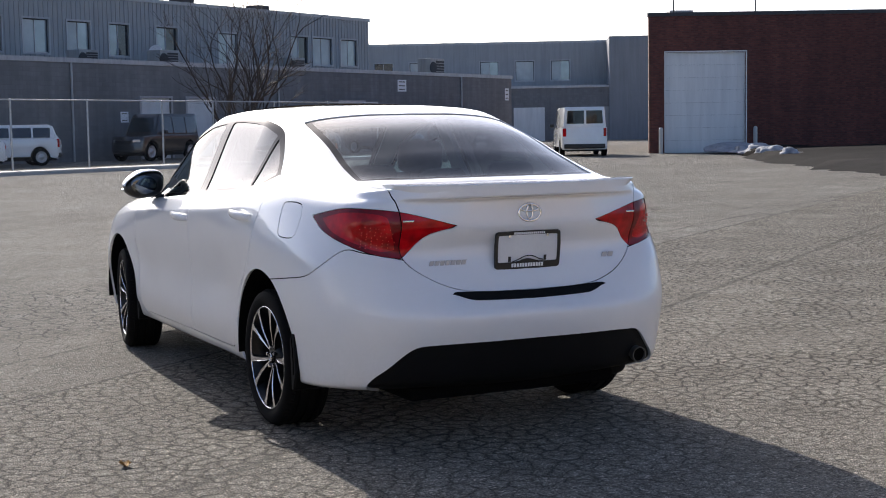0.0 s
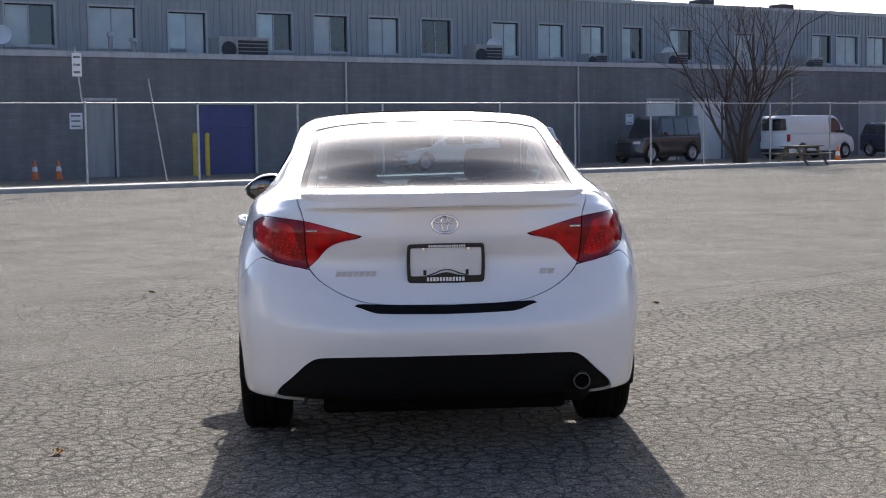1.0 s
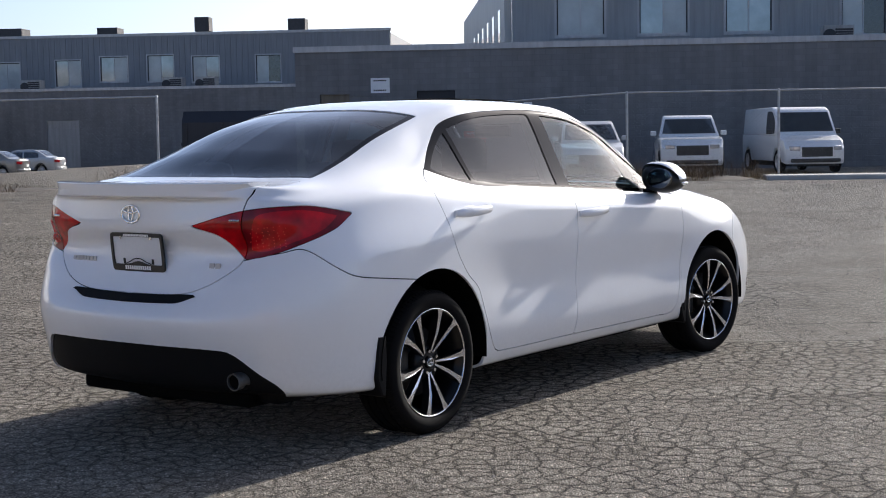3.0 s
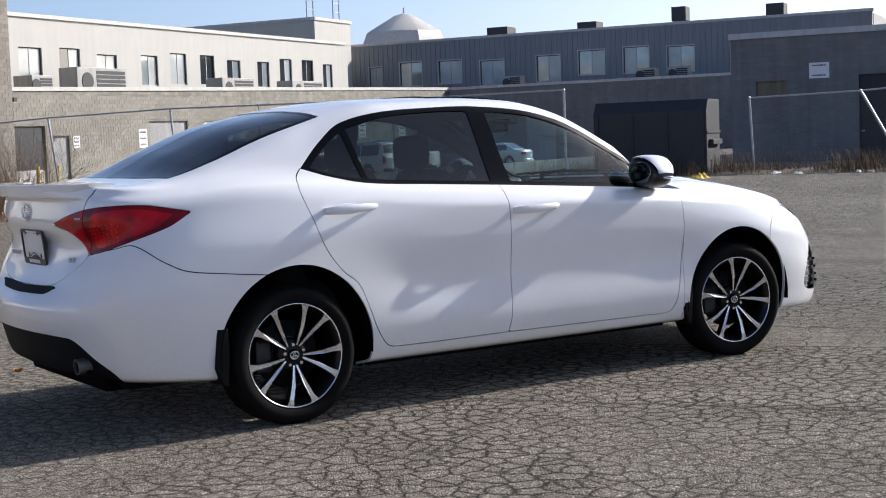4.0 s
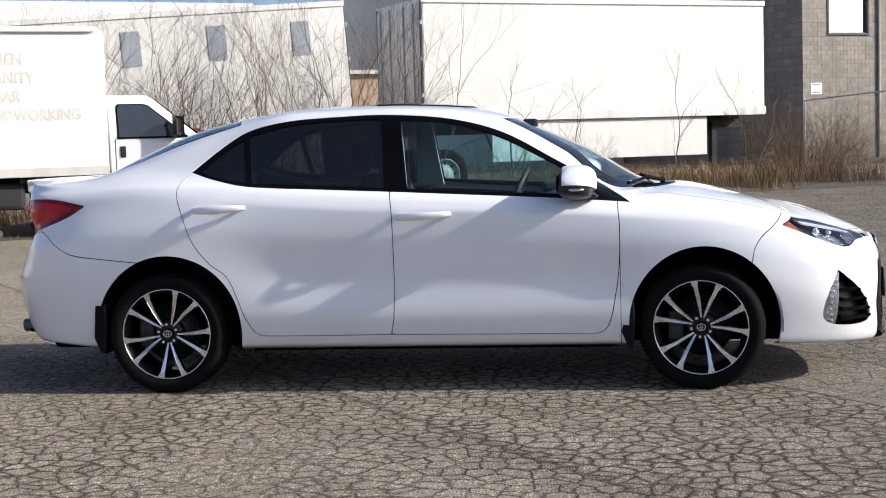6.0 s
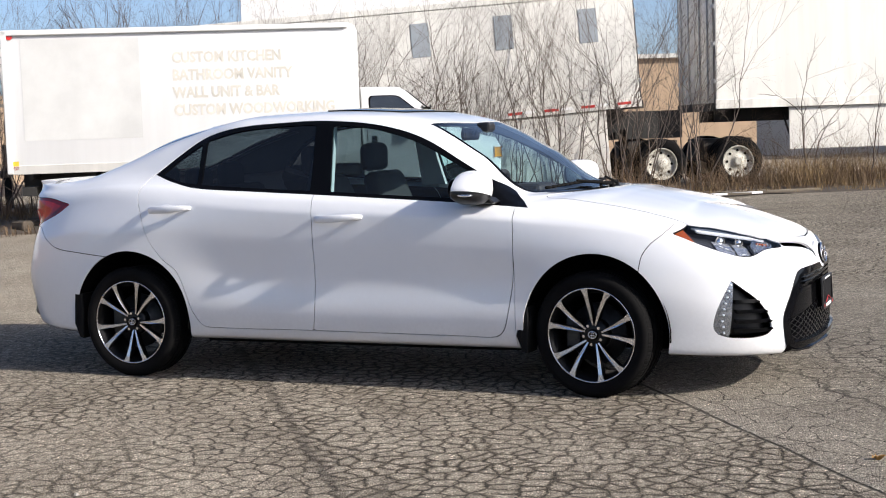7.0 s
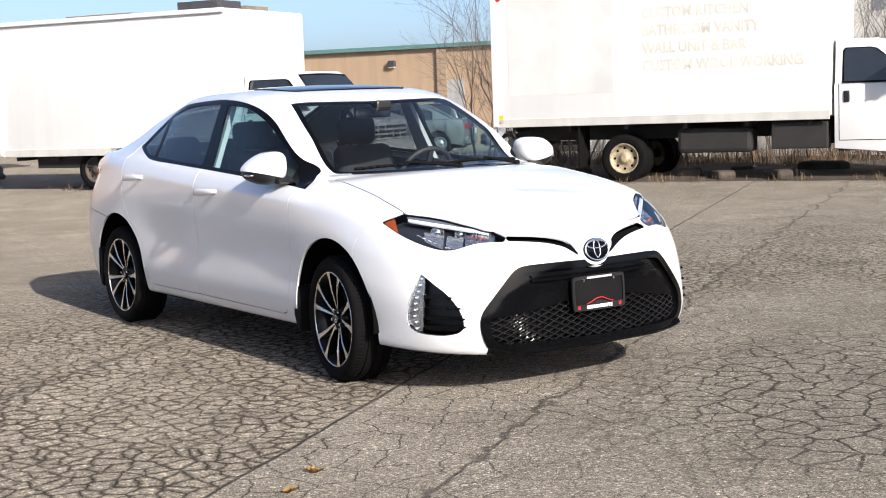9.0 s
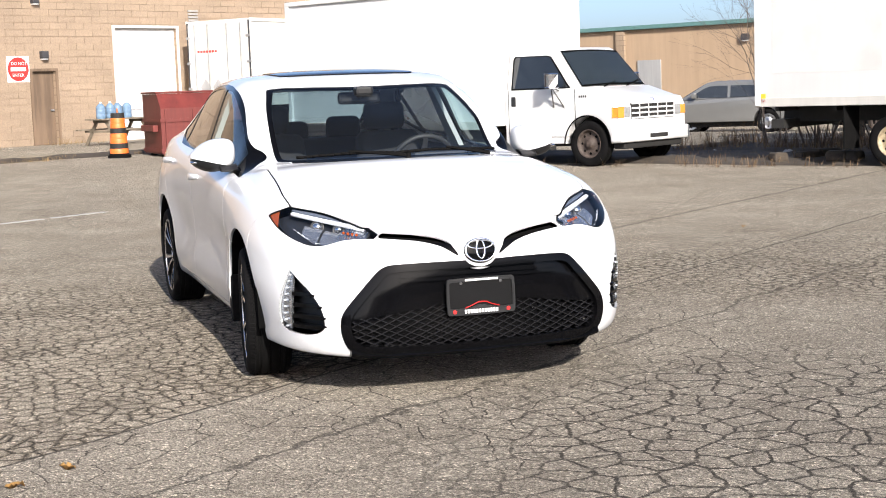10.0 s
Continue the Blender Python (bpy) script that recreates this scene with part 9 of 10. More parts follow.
def delivery_truck():
    v = empty("box_truck", at_yard(0, 13.42, 0), "white box truck with a short-nosed cab", "truck")
    truck_box(v, -13.65, -8.8, 2.4, 0.66, 2.94, 0.05)
    truck_cab(v, -8.78, -7.24, -7.83, -6.57, 1.94, 1.885, 1.22, 1.235, 1.08, -7.15, 0.36, 0.35, WHEEL_RUSTY, True)
    for s in (-1, 1):
        plain_wheel(v, -11.74, s * 0.96, 0.35, 0.22, WHEEL_RUSTY, True)
        part("step", box_bm(-8.7, -7.8, s * 0.97 - 0.1, s * 0.93 + 0.02, 0.26, 0.34, bevel=0.01), CHASSIS, v)
    part("axle", tube_bm((-11.74, -0.8, 0.35), (-11.74, 0.8, 0.35), 0.07, seg=10), CHASSIS, v)
    part("side_skirt", box_bm(-13.0, -9.2, -1.04, -1.0, 0.40, 0.66), CHASSIS, v)
    bm = bmesh.new()
    ring_bm(bm, 0.055, 0.028, 0.006, Matrix.Translation((-6.582, 0, 1.02)) @ Matrix(((0, 0, 1, 0), (1, 0, 0, 0), (0, 1, 0, 0), (0, 0, 0, 1))))
    part("badge", bm, simple("blue_badge", (0.02, 0.04, 0.2), 0.3, vary=0.05), v)
    bm = bmesh.new()
    bars(bm, Matrix.Translation((-7.22, -0.974, 1.10)) @ FACE_SIDE, 0.16, 0.035, 4)
    part("script_badge", bm, STEEL_DARK, v)
    # boards left on the roof
    for k, (a, b, y, h) in enumerate(((-10.9, -9.1, 0.2, 0.09), (-10.0, -9.2, -0.5, 0.16), (-12.6, -11.2, -0.2, 0.08))):
        o = part("board_stack", box_bm(a, b, y - 0.35, y + 0.35, 2.946, 2.946 + h, bevel=0.01), AC_DARK if k == 1 else WOOD_GREY)
        o.matrix_basis = at_yard(0, 13.42, 0)
        tagged(o, "weathered boards lying on the truck roof", "board", "boards on the truck roof")


def trailer(name, m, L, W, z0, z1, label, seams=1.22, legs=True, patches=(), doors_end=-1):
    """A semi-trailer body along local x from 0 to L: ribbed side panels, rails, rear doors, striped tape."""
    v = empty(name, m, label, "trailer", "parked trailers")
    part("trailer_body", box_bm(0, L, -W / 2, W / 2, z0, z1, bevel=0.03), TRAILER_WHITE, v)
    for s in (-1, 1):
        y = s * W / 2
        part("top_rail", box_bm(-0.01, L + 0.01, y - 0.03, y + 0.022, z1 - 0.10, z1 + 0.008, bevel=0.008), TRAILER_WHITE, v)
        part("bottom_rail", box_bm(-0.01, L + 0.01, y - 0.03, y + 0.022, z0 - 0.06, z0 + 0.12, bevel=0.008), TRAILER_DOOR, v)
        n = int(L / seams)
        me = None
        for k in range(n + 1 if n else 0):
            x = min(max(0.04, k * L / n), L - 0.04)
            if me is None:
                me = bpy.data.meshes.new("panel_seam")
                bm = box_bm(-0.02, 0.02, -0.003, 0.003, z0 + 0.121, z1 - 0.101)
                bm.to_mesh(me)
                bm.free()
                me.materials.append(TRAILER_WHITE)
            shared("panel_seam", me, v, Matrix.Translation((x, y, 0)))
        # red and white tape along the rail
        k = 0
        x = 0.2
        while x < L - 0.35:
            part("reflector_tape", box_bm(x, x + 0.28, y + s * 0.0225 - 0.002, y + s * 0.0225 + 0.002, z0 + 0.005, z0 + 0.055), SIGN_RED if k % 2 == 0 else SIGN_WHITE, v)
            x += 0.30 if k % 2 else 0.42
            k += 1
    for x, zc, w, h in patches:
        part("repair_patch", box_bm(x - w / 2, x + w / 2, -W / 2 - 0.012, -W / 2 + 0.0, zc - h / 2, zc + h / 2, bevel=0.003), PATCH_BLUE, v, "grey-blue repair patch")
    for xe, s in ((0, -1), (L, 1)):
        if s == doors_end:
            for c in (-1, 1):
                y0, y1 = sorted((c * 0.02, c * (W / 2 - 0.08)))
                part("door_seal", box_bm(xe - 0.02, xe + 0.02, *sorted((c * (W / 2 - 0.075), c * (W / 2 - 0.02))), z0 + 0.02, z1 - 0.05), AC_DARK, v)
                part("rear_door", box_bm(xe - 0.03, xe + 0.03, y0, y1, z0 + 0.06, z1 - 0.12, bevel=0.01), TRAILER_DOOR, v)
                for f in (0.3, 0.72):
                    yy = c * (W / 2) * f
                    part("lock_rod", tube_bm((xe + s * 0.05, yy, z0 + 0.05), (xe + s * 0.05, yy, z1 - 0.1), 0.017, seg=6), GALV, v)
                for z in (0.2, 0.5, 0.8):
                    zz = z0 + (z1 - z0) * z
                    a, b = sorted((c * (W / 2 - 0.16), c * (W / 2 + 0.01)))
                    part("hinge", box_bm(xe + s * 0.02 - 0.02, xe + s * 0.02 + 0.02, a, b, zz - 0.04, zz + 0.04, bevel=0.005), GALV, v)
            part("rear_sill", box_bm(xe - 0.05, xe + 0.05, -W / 2, W / 2, z0 - 0.10, z0 + 0.06, bevel=0.01), CHASSIS, v)
    part("frame_rail", box_bm(0.2, L - 0.2, -0.55, -0.43, z0 - 0.32, z0 - 0.03), CHASSIS, v)
    part("frame_rail", box_bm(0.2, L - 0.2, 0.43, 0.55, z0 - 0.32, z0 - 0.03), CHASSIS, v)
    return v


PATCH_BLUE = weathered("grey_blue_patch", (0.30, 0.33, 0.36), 0.5, 0.15)


def bogie(v, xs, W, r, ground=0.0):
    for x in xs:
        for s in (-1, 1):
            w = plain_wheel(v, x, s * (W / 2 - 0.16), r, 0.27, WHEEL_WORN, True)
            w.location.z += ground
        part("axle", tube_bm((x, -W / 2 + 0.3, r + ground), (x, W / 2 - 0.3, r + ground), 0.07, seg=10), CHASSIS, v)
    part("suspension", box_bm(min(xs) - 0.5, max(xs) + 0.5, -0.55, 0.55, r + ground + 0.06, r + ground + 0.45), CHASSIS, v)


def trailers():
    # the trailer with its doors towards the gap; its bogie has slid back under the door end
    v = trailer("semi_trailer", at_yard(7.9, 20.35, 0), 8.2, 2.5, 1.6, 4.02, "sunlit white semi-trailer with striped tape and side skirt", seams=20)
    part("side_skirt", box_bm(1.5, 6.7, -1.2, -1.17, 0.70, 1.535, bevel=0.01), TRAILER_WHITE, v, "pale side skirt panel")
    for x in (1.6, 3.3, 5.0, 6.6):
        part("skirt_strut", tube_bm((x, -1.16, 0.75), (x, -0.5, 1.5), 0.02, seg=6), CHASSIS, v)
    bogie(v, (0.45,), 2.5, 0.5)
    part("landing_leg", box_bm(7.0, 7.14, -0.95, -0.81, 0.0, 1.4), CHASSIS, v)
    part("bumper_guard", box_bm(-0.02, 0.08, -1.1, 1.1, 0.5, 0.62), CHASSIS, v)
    # the second trailer stands with its nose end low
    m = at_yard(6.4, 20.35, 1.7) @ Matrix.Rotation(math.radians(180), 4, "Z") @ Matrix.Rotation(math.radians(3.7), 4, "Y")
    v = trailer("semi_trailer", m, 12.0, 2.5, 0.0, 2.24, "weathered white semi-trailer with grey-blue patches, nose low", patches=())
    for q, zc, w, h in ((2.22, 3.02, .35, .64), (3.83, 3.13, .35, .65), (5.48, 3.22, .36, .65), (.5, 2.95, .35, .62), (-1.1, 2.85, .35, .62), (-2.7, 2.76, .35, .62), (-4.2, 2.66, .35, .62)):
        x = 6.4 - q
        z = zc - 1.7 + math.sin(math.radians(3.7)) * x
        part("repair_patch", box_bm(x - w / 2, x + w / 2, 1.25, 1.264, z - h / 2, z + h / 2, bevel=0.003), PATCH_BLUE, v, "grey-blue repair patch")
    part("underside_shade_board", box_bm(0.7, 11.6, 1.18, 1.22, -1.62, -0.065, bevel=0.01), TRAILER_DOOR, v, "grey lower side panel")
    b = empty("trailer_bogie", at_yard(6.8, 20.35, 0), "two-axle trailer bogie with pale worn wheels", "trailer bogie")
    bogie(b, (0.0,), 2.5, 0.5)
    part("upper_frame", box_bm(-0.9, 0.6, -0.6, 0.6, 1.0, 1.55), CHASSIS, b)
    part("mud_flap", box_bm(-0.72, -0.69, -1.2, -0.65, 0.3, 1.2), RUBBER, b)
    # stub of legs that carry the low nose
    for q in (-4.0, -6.0):
        l = empty("trestle", at_yard(q, 20.35, 0), "dark steel trestle under the trailer nose", "trestle", "trestles under the trailer")
        for s in (-1, 1):
            part("leg", box_bm(-0.07, 0.07, s * 0.8 - 0.07, s * 0.8 + 0.07, 0, 1.3), CHASSIS, l)
        part("beam", box_bm(-0.07, 0.07, -1.0, 1.0, 0.66, 0.8), CHASSIS, l)
    # the third, by the tan building: doors one way, long side the other
    X, Y = Vector((-0.66, 0.75, 0)).normalized(), Vector((-0.75, -0.66, 0)).normalized()
    e = Vector((-35.4, 6.2, 0))
    m3 = Matrix(((X.x, Y.x, 0, e.x), (X.y, Y.y, 0, e.y), (0, 0, 1, 0), (0, 0, 0, 1)))
    m3 = m3 @ pose(0, 1.25, 0)
    v = trailer("semi_trailer", m3, 6.0, 2.5, 1.0, 3.6, "white semi-trailer with closed rear doors by the tan building")
    bogie(v, (1.6, 2.9), 2.5, 0.48)
    part("landing_leg", box_bm(5.0, 5.14, -0.8, -0.66, 0, 0.7), CHASSIS, v)
    part("landing_leg", box_bm(5.0, 5.14, 0.66, 0.8, 0, 0.7), CHASSIS, v)
    bm = bmesh.new()
    for k in range(2):
        prism(bm, [(-0.22, 0), (0, 0.26), (0.22, 0), (0, -0.26)], 0, 0.006, Matrix.Translation((-0.035, 0.55 - 0.5 * k + 0.0, 1.55)) @ Matrix(((0, 0, -1, 0), (1, 0, 0, 0), (0, 1, 0, 0), (0, 0, 0, 1))))
    part("hazard_placard", bm, FLASHING, v)
    bm = bmesh.new()
    bars(bm, Matrix.Translation((-0.036, 0.45, 2.65)) @ Matrix(((0, 0, -1, 0), (1, 0, 0, 0), (0, 1, 0, 0), (0, 0, 0, 1))), 0.8, 0.07, 7)
    part("lettering", bm, SIGN_RED, v)


kitchen_truck()
delivery_truck()
trailers()


# ---- fences ----
def tube_line(V, F, a, b, r, n=3):
    """A thin rod of n sides between two places, as plain lists."""
    a, b = np.array(a, float), np.array(b, float)
    d = (b - a) / (np.linalg.norm(b - a) + 1e-9)
    u = np.cross(d, (0.3, 0.9, 0.31))
    u /= np.linalg.norm(u)
    w = np.cross(d, u)
    k = len(V)
    ra, rb = r if isinstance(r, tuple) else (r, r)
    for p, rr in ((a, ra), (b, rb)):
        for i in range(n):
            t = 2 * math.pi * i / n
            V.append(tuple(p + rr * (math.cos(t) * u + math.sin(t) * w)))
    for i in range(n):
        j = (i + 1) % n
        F.append((k + i, k + j, k + n + j, k + n + i))


def rods(name, V, F, material, parent=None, smooth=True):
    me = bpy.data.meshes.new(name)
    me.from_pydata(V, [], F)
    me.update()
    return link_mesh(name, me, material, parent, smooth=smooth)


def chain_fence(posts, label, cell=0.11, top=None):
    """Posts given as (q, p, height, lean along p); rails and woven wire run between them."""
    f = empty("chain_link_fence", YF, label, "fence", "chain-link fences")
    heads = []
    for q, p, h, lean in posts:
        part("post", tube_bm((q, p, -0.1), (q, p + lean, h), 0.036, seg=10), GALV, f)
        heads.append(Vector((q, p + lean, h)))
        bm = bmesh.new()
        bmesh.ops.create_uvsphere(bm, u_segments=8, v_segments=5, radius=0.045, matrix=Matrix.Translation((q, p + lean, h)))
        part("post_cap", bm, GALV, f)
    for a, b in zip(heads, heads[1:]):
        part("top_rail", tube_bm(a, b, 0.024, seg=8), GALV, f)
        n = max(2, int((b - a).length / cell))
        V, F = [], []
        za = 0.06
        rows = int((a.z - za) / cell)
        at = lambda s, z: (a.x + (b.x - a.x) * s, a.y + (b.y - a.y) * s, za + (a.z + (b.z - a.z) * s - za) * z)
        m = n + rows
        for k in range(-rows, n + 1):
            for flip in (False, True):
                s0, s1 = k / n, (k + rows) / n
                z0, z1 = (0.0, 1.0) if not flip else (1.0, 0.0)
                c0, c1 = max(0.0, s0), min(1.0, s1)
                if c1 - c0 < 1e-4:
                    continue
                e0, e1 = z0 + (z1 - z0) * (c0 - s0) / (s1 - s0), z0 + (z1 - z0) * (c1 - s0) / (s1 - s0)
                tube_line(V, F, at(c0, e0), at(c1, e1), 0.0013)
        w = rods("wire_mesh", V, F, WIRE, f)
        tagged(w, kind="stuff")
    return f


chain_fence([(32.5, p, 2.42, 0.0) for p in (-45, -41.5, -38, -34.4, -31.7, -28.1, -24.8, -20.1, -17.0, -13.65, -10.2, -6.0, -1.86)] + [(32.5, 2.08, 2.14, 1.22), (32.5, 6.2, 2.08, 0.1)], "galvanised chain-link fence with a sagging end")
chain_fence([(29.2, 10.5, 2.45, 0), (29.0, 15.6, 2.42, 0), (29.0, 20.1, 2.46, 0), (28.7, 22.9, 2.48, 0.2), (29.0, 27.8, 2.40, 0.35), (30.0, 35.7, 2.17, 0)], "galvanised chain-link fence before the beige wing")
chain_fence([(52, -84.0, 2.6, 0), (55, -86.5, 2.6, 0), (58, -89, 2.6, 0), (61, -91.5, 2.6, 0)], "chain-link fence beyond the cargo van", 0.2)
for q, p0, z0, p1, z1 in ((32.7, -10.2, 2.42, -10.02, 4.0), (32.6, -12.68, 0.0, -12.17, 3.12)):
    o = part("loose_post", tube_bm((q, p0, z0), (q, p1, z1), 0.026, seg=8), GALV)
    o.matrix_basis = YF
    tagged(o, "thin galvanised pole leaning at the fence", "pole", "leaning poles")
sign_on(32.62, -10.05, 3.5, 0.28, 0.66, 180, SIGN_WHITE, 3, label="white notice on a pole above the fence")


# ---- bare trees, bushes, weeds ----
def grow(V, F, rnd, a, d, length, r, depth, spread, droop=0.0, limit=6000):
    """A limb that bends, tapers and forks."""
    if depth < 0 or len(F) > limit * 4:
        return
    n = 3
    p, dv = a.copy(), d.copy()
    for k in range(n):
        nd = (dv + Vector((rnd.gauss(0, 0.17), rnd.gauss(0, 0.17), rnd.gauss(0.03, 0.10) - droop))).normalized()
        q = p + nd * length / n
        r0, r1 = r * (1 - 0.42 * k / n), r * (1 - 0.42 * (k + 1) / n)
        tube_line(V, F, p, q, (r0, r1), 5 if r > 0.02 else 3)
        p, dv = q, nd
        if k >= 1 and depth > 0:
            side = dv.orthogonal().normalized()
            side.rotate(Matrix.Rotation(rnd.uniform(0, 6.283), 3, dv))
            c = (dv + side * spread * rnd.uniform(0.7, 1.3)).normalized()
            grow(V, F, rnd, p, c, length * rnd.uniform(0.5, 0.72), r1 * 0.55, depth - 1, spread, droop, limit)
    for k in range(2):
        side = dv.orthogonal().normalized()
        side.rotate(Matrix.Rotation(rnd.uniform(0, 6.283), 3, dv))
        c = (dv + side * spread * rnd.uniform(0.25, 0.8)).normalized()
        grow(V, F, rnd, p, c, length * rnd.uniform(0.62, 0.8), r * 0.55, depth - 1, spread, droop, limit)


def bare_tree(name, m, stems, height, depth, seed, material, label, category="tree", group="", fan=0.35, thick=0.05, spread=0.55):
    """A leafless tree or bush: stems as one part, twigs as another."""
    rnd = random.Random(seed)
    t = empty(name, m, label, category, group)
    V1, F1, V2, F2 = [], [], [], []
    for s in range(stems):
        a0 = 2 * math.pi * s / stems + rnd.uniform(-0.5, 0.5)
        d = Vector((math.cos(a0) * fan * rnd.uniform(0.3, 1.2), math.sin(a0) * fan * rnd.uniform(0.3, 1.2), 1)).normalized()
        p = Vector((math.cos(a0) * 0.06 * stems ** 0.5, math.sin(a0) * 0.06 * stems ** 0.5, -0.05))
        h = height * rnd.uniform(0.42, 0.6)
        r = thick * rnd.uniform(0.7, 1.1)
        for k in range(5):
            nd = (d + Vector((rnd.gauss(0, 0.12), rnd.gauss(0, 0.12), 0.05))).normalized()
            q = p + nd * h / 5
            tube_line(V1, F1, p, q, (r * (1 - 0.11 * k), r * (1 - 0.11 * (k + 1))), 6)
            p, d = q, nd
            if k >= 1:
                side = d.orthogonal().normalized()
                side.rotate(Matrix.Rotation(rnd.uniform(0, 6.283), 3, d))
                grow(V2, F2, rnd, p, (d + side * spread * rnd.uniform(0.7, 1.4)).normalized(), h * rnd.uniform(0.3, 0.5), r * 0.42, depth - 1, spread)
        grow(V2, F2, rnd, p, d, h * 0.55, r * 0.5, depth, spread)
    trunk = rods("trunk", V1, F1, material, t)
    if stems > 1:
        tagged(trunk, kind="stuff")
    rods("crown", V2, F2, material, t)
    return t


bare_tree("bare_tree", pose(49.3, -15.6, 0), 9, 7.2, 3, 11, TWIG_DARK, "leafless many-stemmed tree beside the yard", fan=0.45, thick=0.09)
rb = random.Random(21)
bush = "bare bushes along the trailers"
for k in range(22):
    q = -6.6 + k * 0.63 + rb.uniform(-0.3, 0.3)
    bare_tree("bare_bush", at_yard(q, 17.6 + rb.uniform(-0.7, 0.6), 0, rb.uniform(0, 360)), rb.choice((6, 7, 8)), rb.uniform(2.7, 4.0), 3, 100 + k, TWIG, "leafless thin-stemmed bush before the trailers", "bush", bush, fan=0.36, thick=0.016, spread=0.6)
for q, h, s in ((10.4, 2.6, 1), (12.7, 3.3, 1), (14.6, 2.5, 2), (9.3, 2.4, 2)):
    bare_tree("bare_sapling", at_yard(q, 17.8, 0), s, h, 2, int(q * 10), TWIG, "slender leafless sapling before the white trailer", "sapling", "saplings before the trailer", fan=0.2, thick=0.024)
for k, (x, y, h) in enumerate(((-22.3, 19.2, 5.6), (-23.6, 21.6, 5.0), (-12.6, 15.2, 3.4))):
    bare_tree("bare_tree", pose(x, y, 0, 0, 0, 50 * k), 5, h, 3, 300 + k, TWIG_DARK, "leafless young tree with fine dark twigs", fan=0.42, thick=0.05)
for k, (q, p, h) in enumerate(((15.4, 17.0, 1.9), (16.6, 18.6, 2.2), (17.6, 20.0, 1.8), (34.0, 39.5, 1.9), (36.5, 41.5, 2.2), (38.6, 42.3, 1.7), (19.0, 21.0, 1.6), (5.4, 17.4, 1.2), (8.9, 17.0, 1.5), (10.2, 17.3, 1.2), (7.4, 16.8, 0.9))):
    bare_tree("dry_bush", at_yard(q, p, -0.1 if p < 30 else -0.5), 38, h, 2, 400 + k, BROWN_WEED, "dense dry brown bush at the edge of the yard", "bush", "dry brown bushes", fan=0.95, thick=0.008, spread=0.9)


def weeds(name, q0, q1, p0, p1, count, h, material, seed, label, z=0.0, wide=0.0045, clump=3):
    """Dry stalks and blades scattered over a strip, many to a tuft."""
    rnd = random.Random(seed)
    V, F = [], []
    done = 0
    while done < count:
        q, p = rnd.uniform(q0, q1), rnd.uniform(p0, p1)
        if noise.noise(Vector((q * 0.55, p * 0.55, seed))) < -0.12 + 0.25 * (rnd.random() - 0.5):
            continue
        for _ in range(rnd.randint(2, 2 * clump)):
            hh = h * rnd.uniform(0.25, 1.0) ** 1.3
            a = rnd.uniform(0, 6.283)
            lean = hh * rnd.uniform(0.15, 1.1)
            w = wide * rnd.uniform(0.6, 1.4)
            bx, by = q + rnd.gauss(0, 0.05), p + rnd.gauss(0, 0.05)
            cx, cy = -math.sin(a) * w, math.cos(a) * w
            dx, dy = math.cos(a) * lean, math.sin(a) * lean
            k = len(V)
            V += [(bx - cx, by - cy, z), (bx + cx, by + cy, z), (bx + dx * 0.4 + cx * 0.7, by + dy * 0.4 + cy * 0.7, z + hh * 0.6), (bx + dx * 0.4 - cx * 0.7, by + dy * 0.4 - cy * 0.7, z + hh * 0.6), (bx + dx, by + dy, z + hh)]
            F += [(k, k + 1, k + 2, k + 3), (k + 3, k + 2, k + 4)]
        done += 1
    o = rods(name, V, F, material, smooth=False)
    o.matrix_basis = YF
    tagged(o, label, "weeds", kind="stuff")


weeds("dry_weeds", 31.0, 33.3, -5.5, 13.0, 1900, 0.75, BROWN_WEED, 1, "dry brown weeds below the fence")
weeds("dry_weeds", 30.8, 33.0, -5.8, 12.0, 900, 0.35, DRY_GRASS, 2, "pale dry grass below the fence")
weeds("dry_weeds", 31.8, 32.7, -45, -5.5, 350, 0.28, DRY_GRASS, 3, "pale dry grass along the kerb")
weeds("dry_weeds", -8.0, 17.0, 16.2, 18.6, 2600, 0.55, BROWN_WEED, 4, "brown weeds before the trailers")
weeds("dry_weeds", -8.0, 17.0, 15.9, 17.2, 800, 0.25, DRY_GRASS, 5, "pale dry grass before the trailers")
weeds("dry_weeds", 8.0, 16.2, 16.8, 18.9, 1500, 0.75, DRY_GRASS, 14, "tall pale dry grass before the white trailer")
weeds("dry_weeds", 13.5, 20.0, 16.2, 22.0, 900, 0.70, BROWN_WEED, 6, "tall brown weeds beside the trailer")
weeds("dry_weeds", -6.6, -4.0, 12.6, 15.2, 110, 0.22, BROWN_WEED, 7, "dry grass tufts between the trucks")
weeds("dry_weeds", -5.0, 3.4, 12.9, 13.6, 80, 0.18, BROWN_WEED, 8, "dry grass tufts below the truck")
weeds("dry_weeds", -13.0, -6.6, 12.2, 12.8, 60, 0.18, BROWN_WEED, 9, "dry grass tufts below the truck")
weeds("dry_weeds", 28.6, 31.3, 14.0, 36.0, 900, 0.32, BROWN_WEED, 10, "brown weeds along the fence")
weeds("dry_weeds", 33.0, 44.0, 40.0, 43.4, 260, 0.55, BROWN_WEED, 13, "brown weeds before the block tower", z=-0.5)
weeds("dry_weeds", -22.4, -21.2, 8.0, 20.0, 420, 0.12, DRY_GRASS, 11, "pale dry grass strip by the bin")
weeds("dry_weeds", -31.0, -29.8, 8.0, 20.0, 160, 0.25, DRY_GRASS, 12, "dry weeds at the foot of the wall")


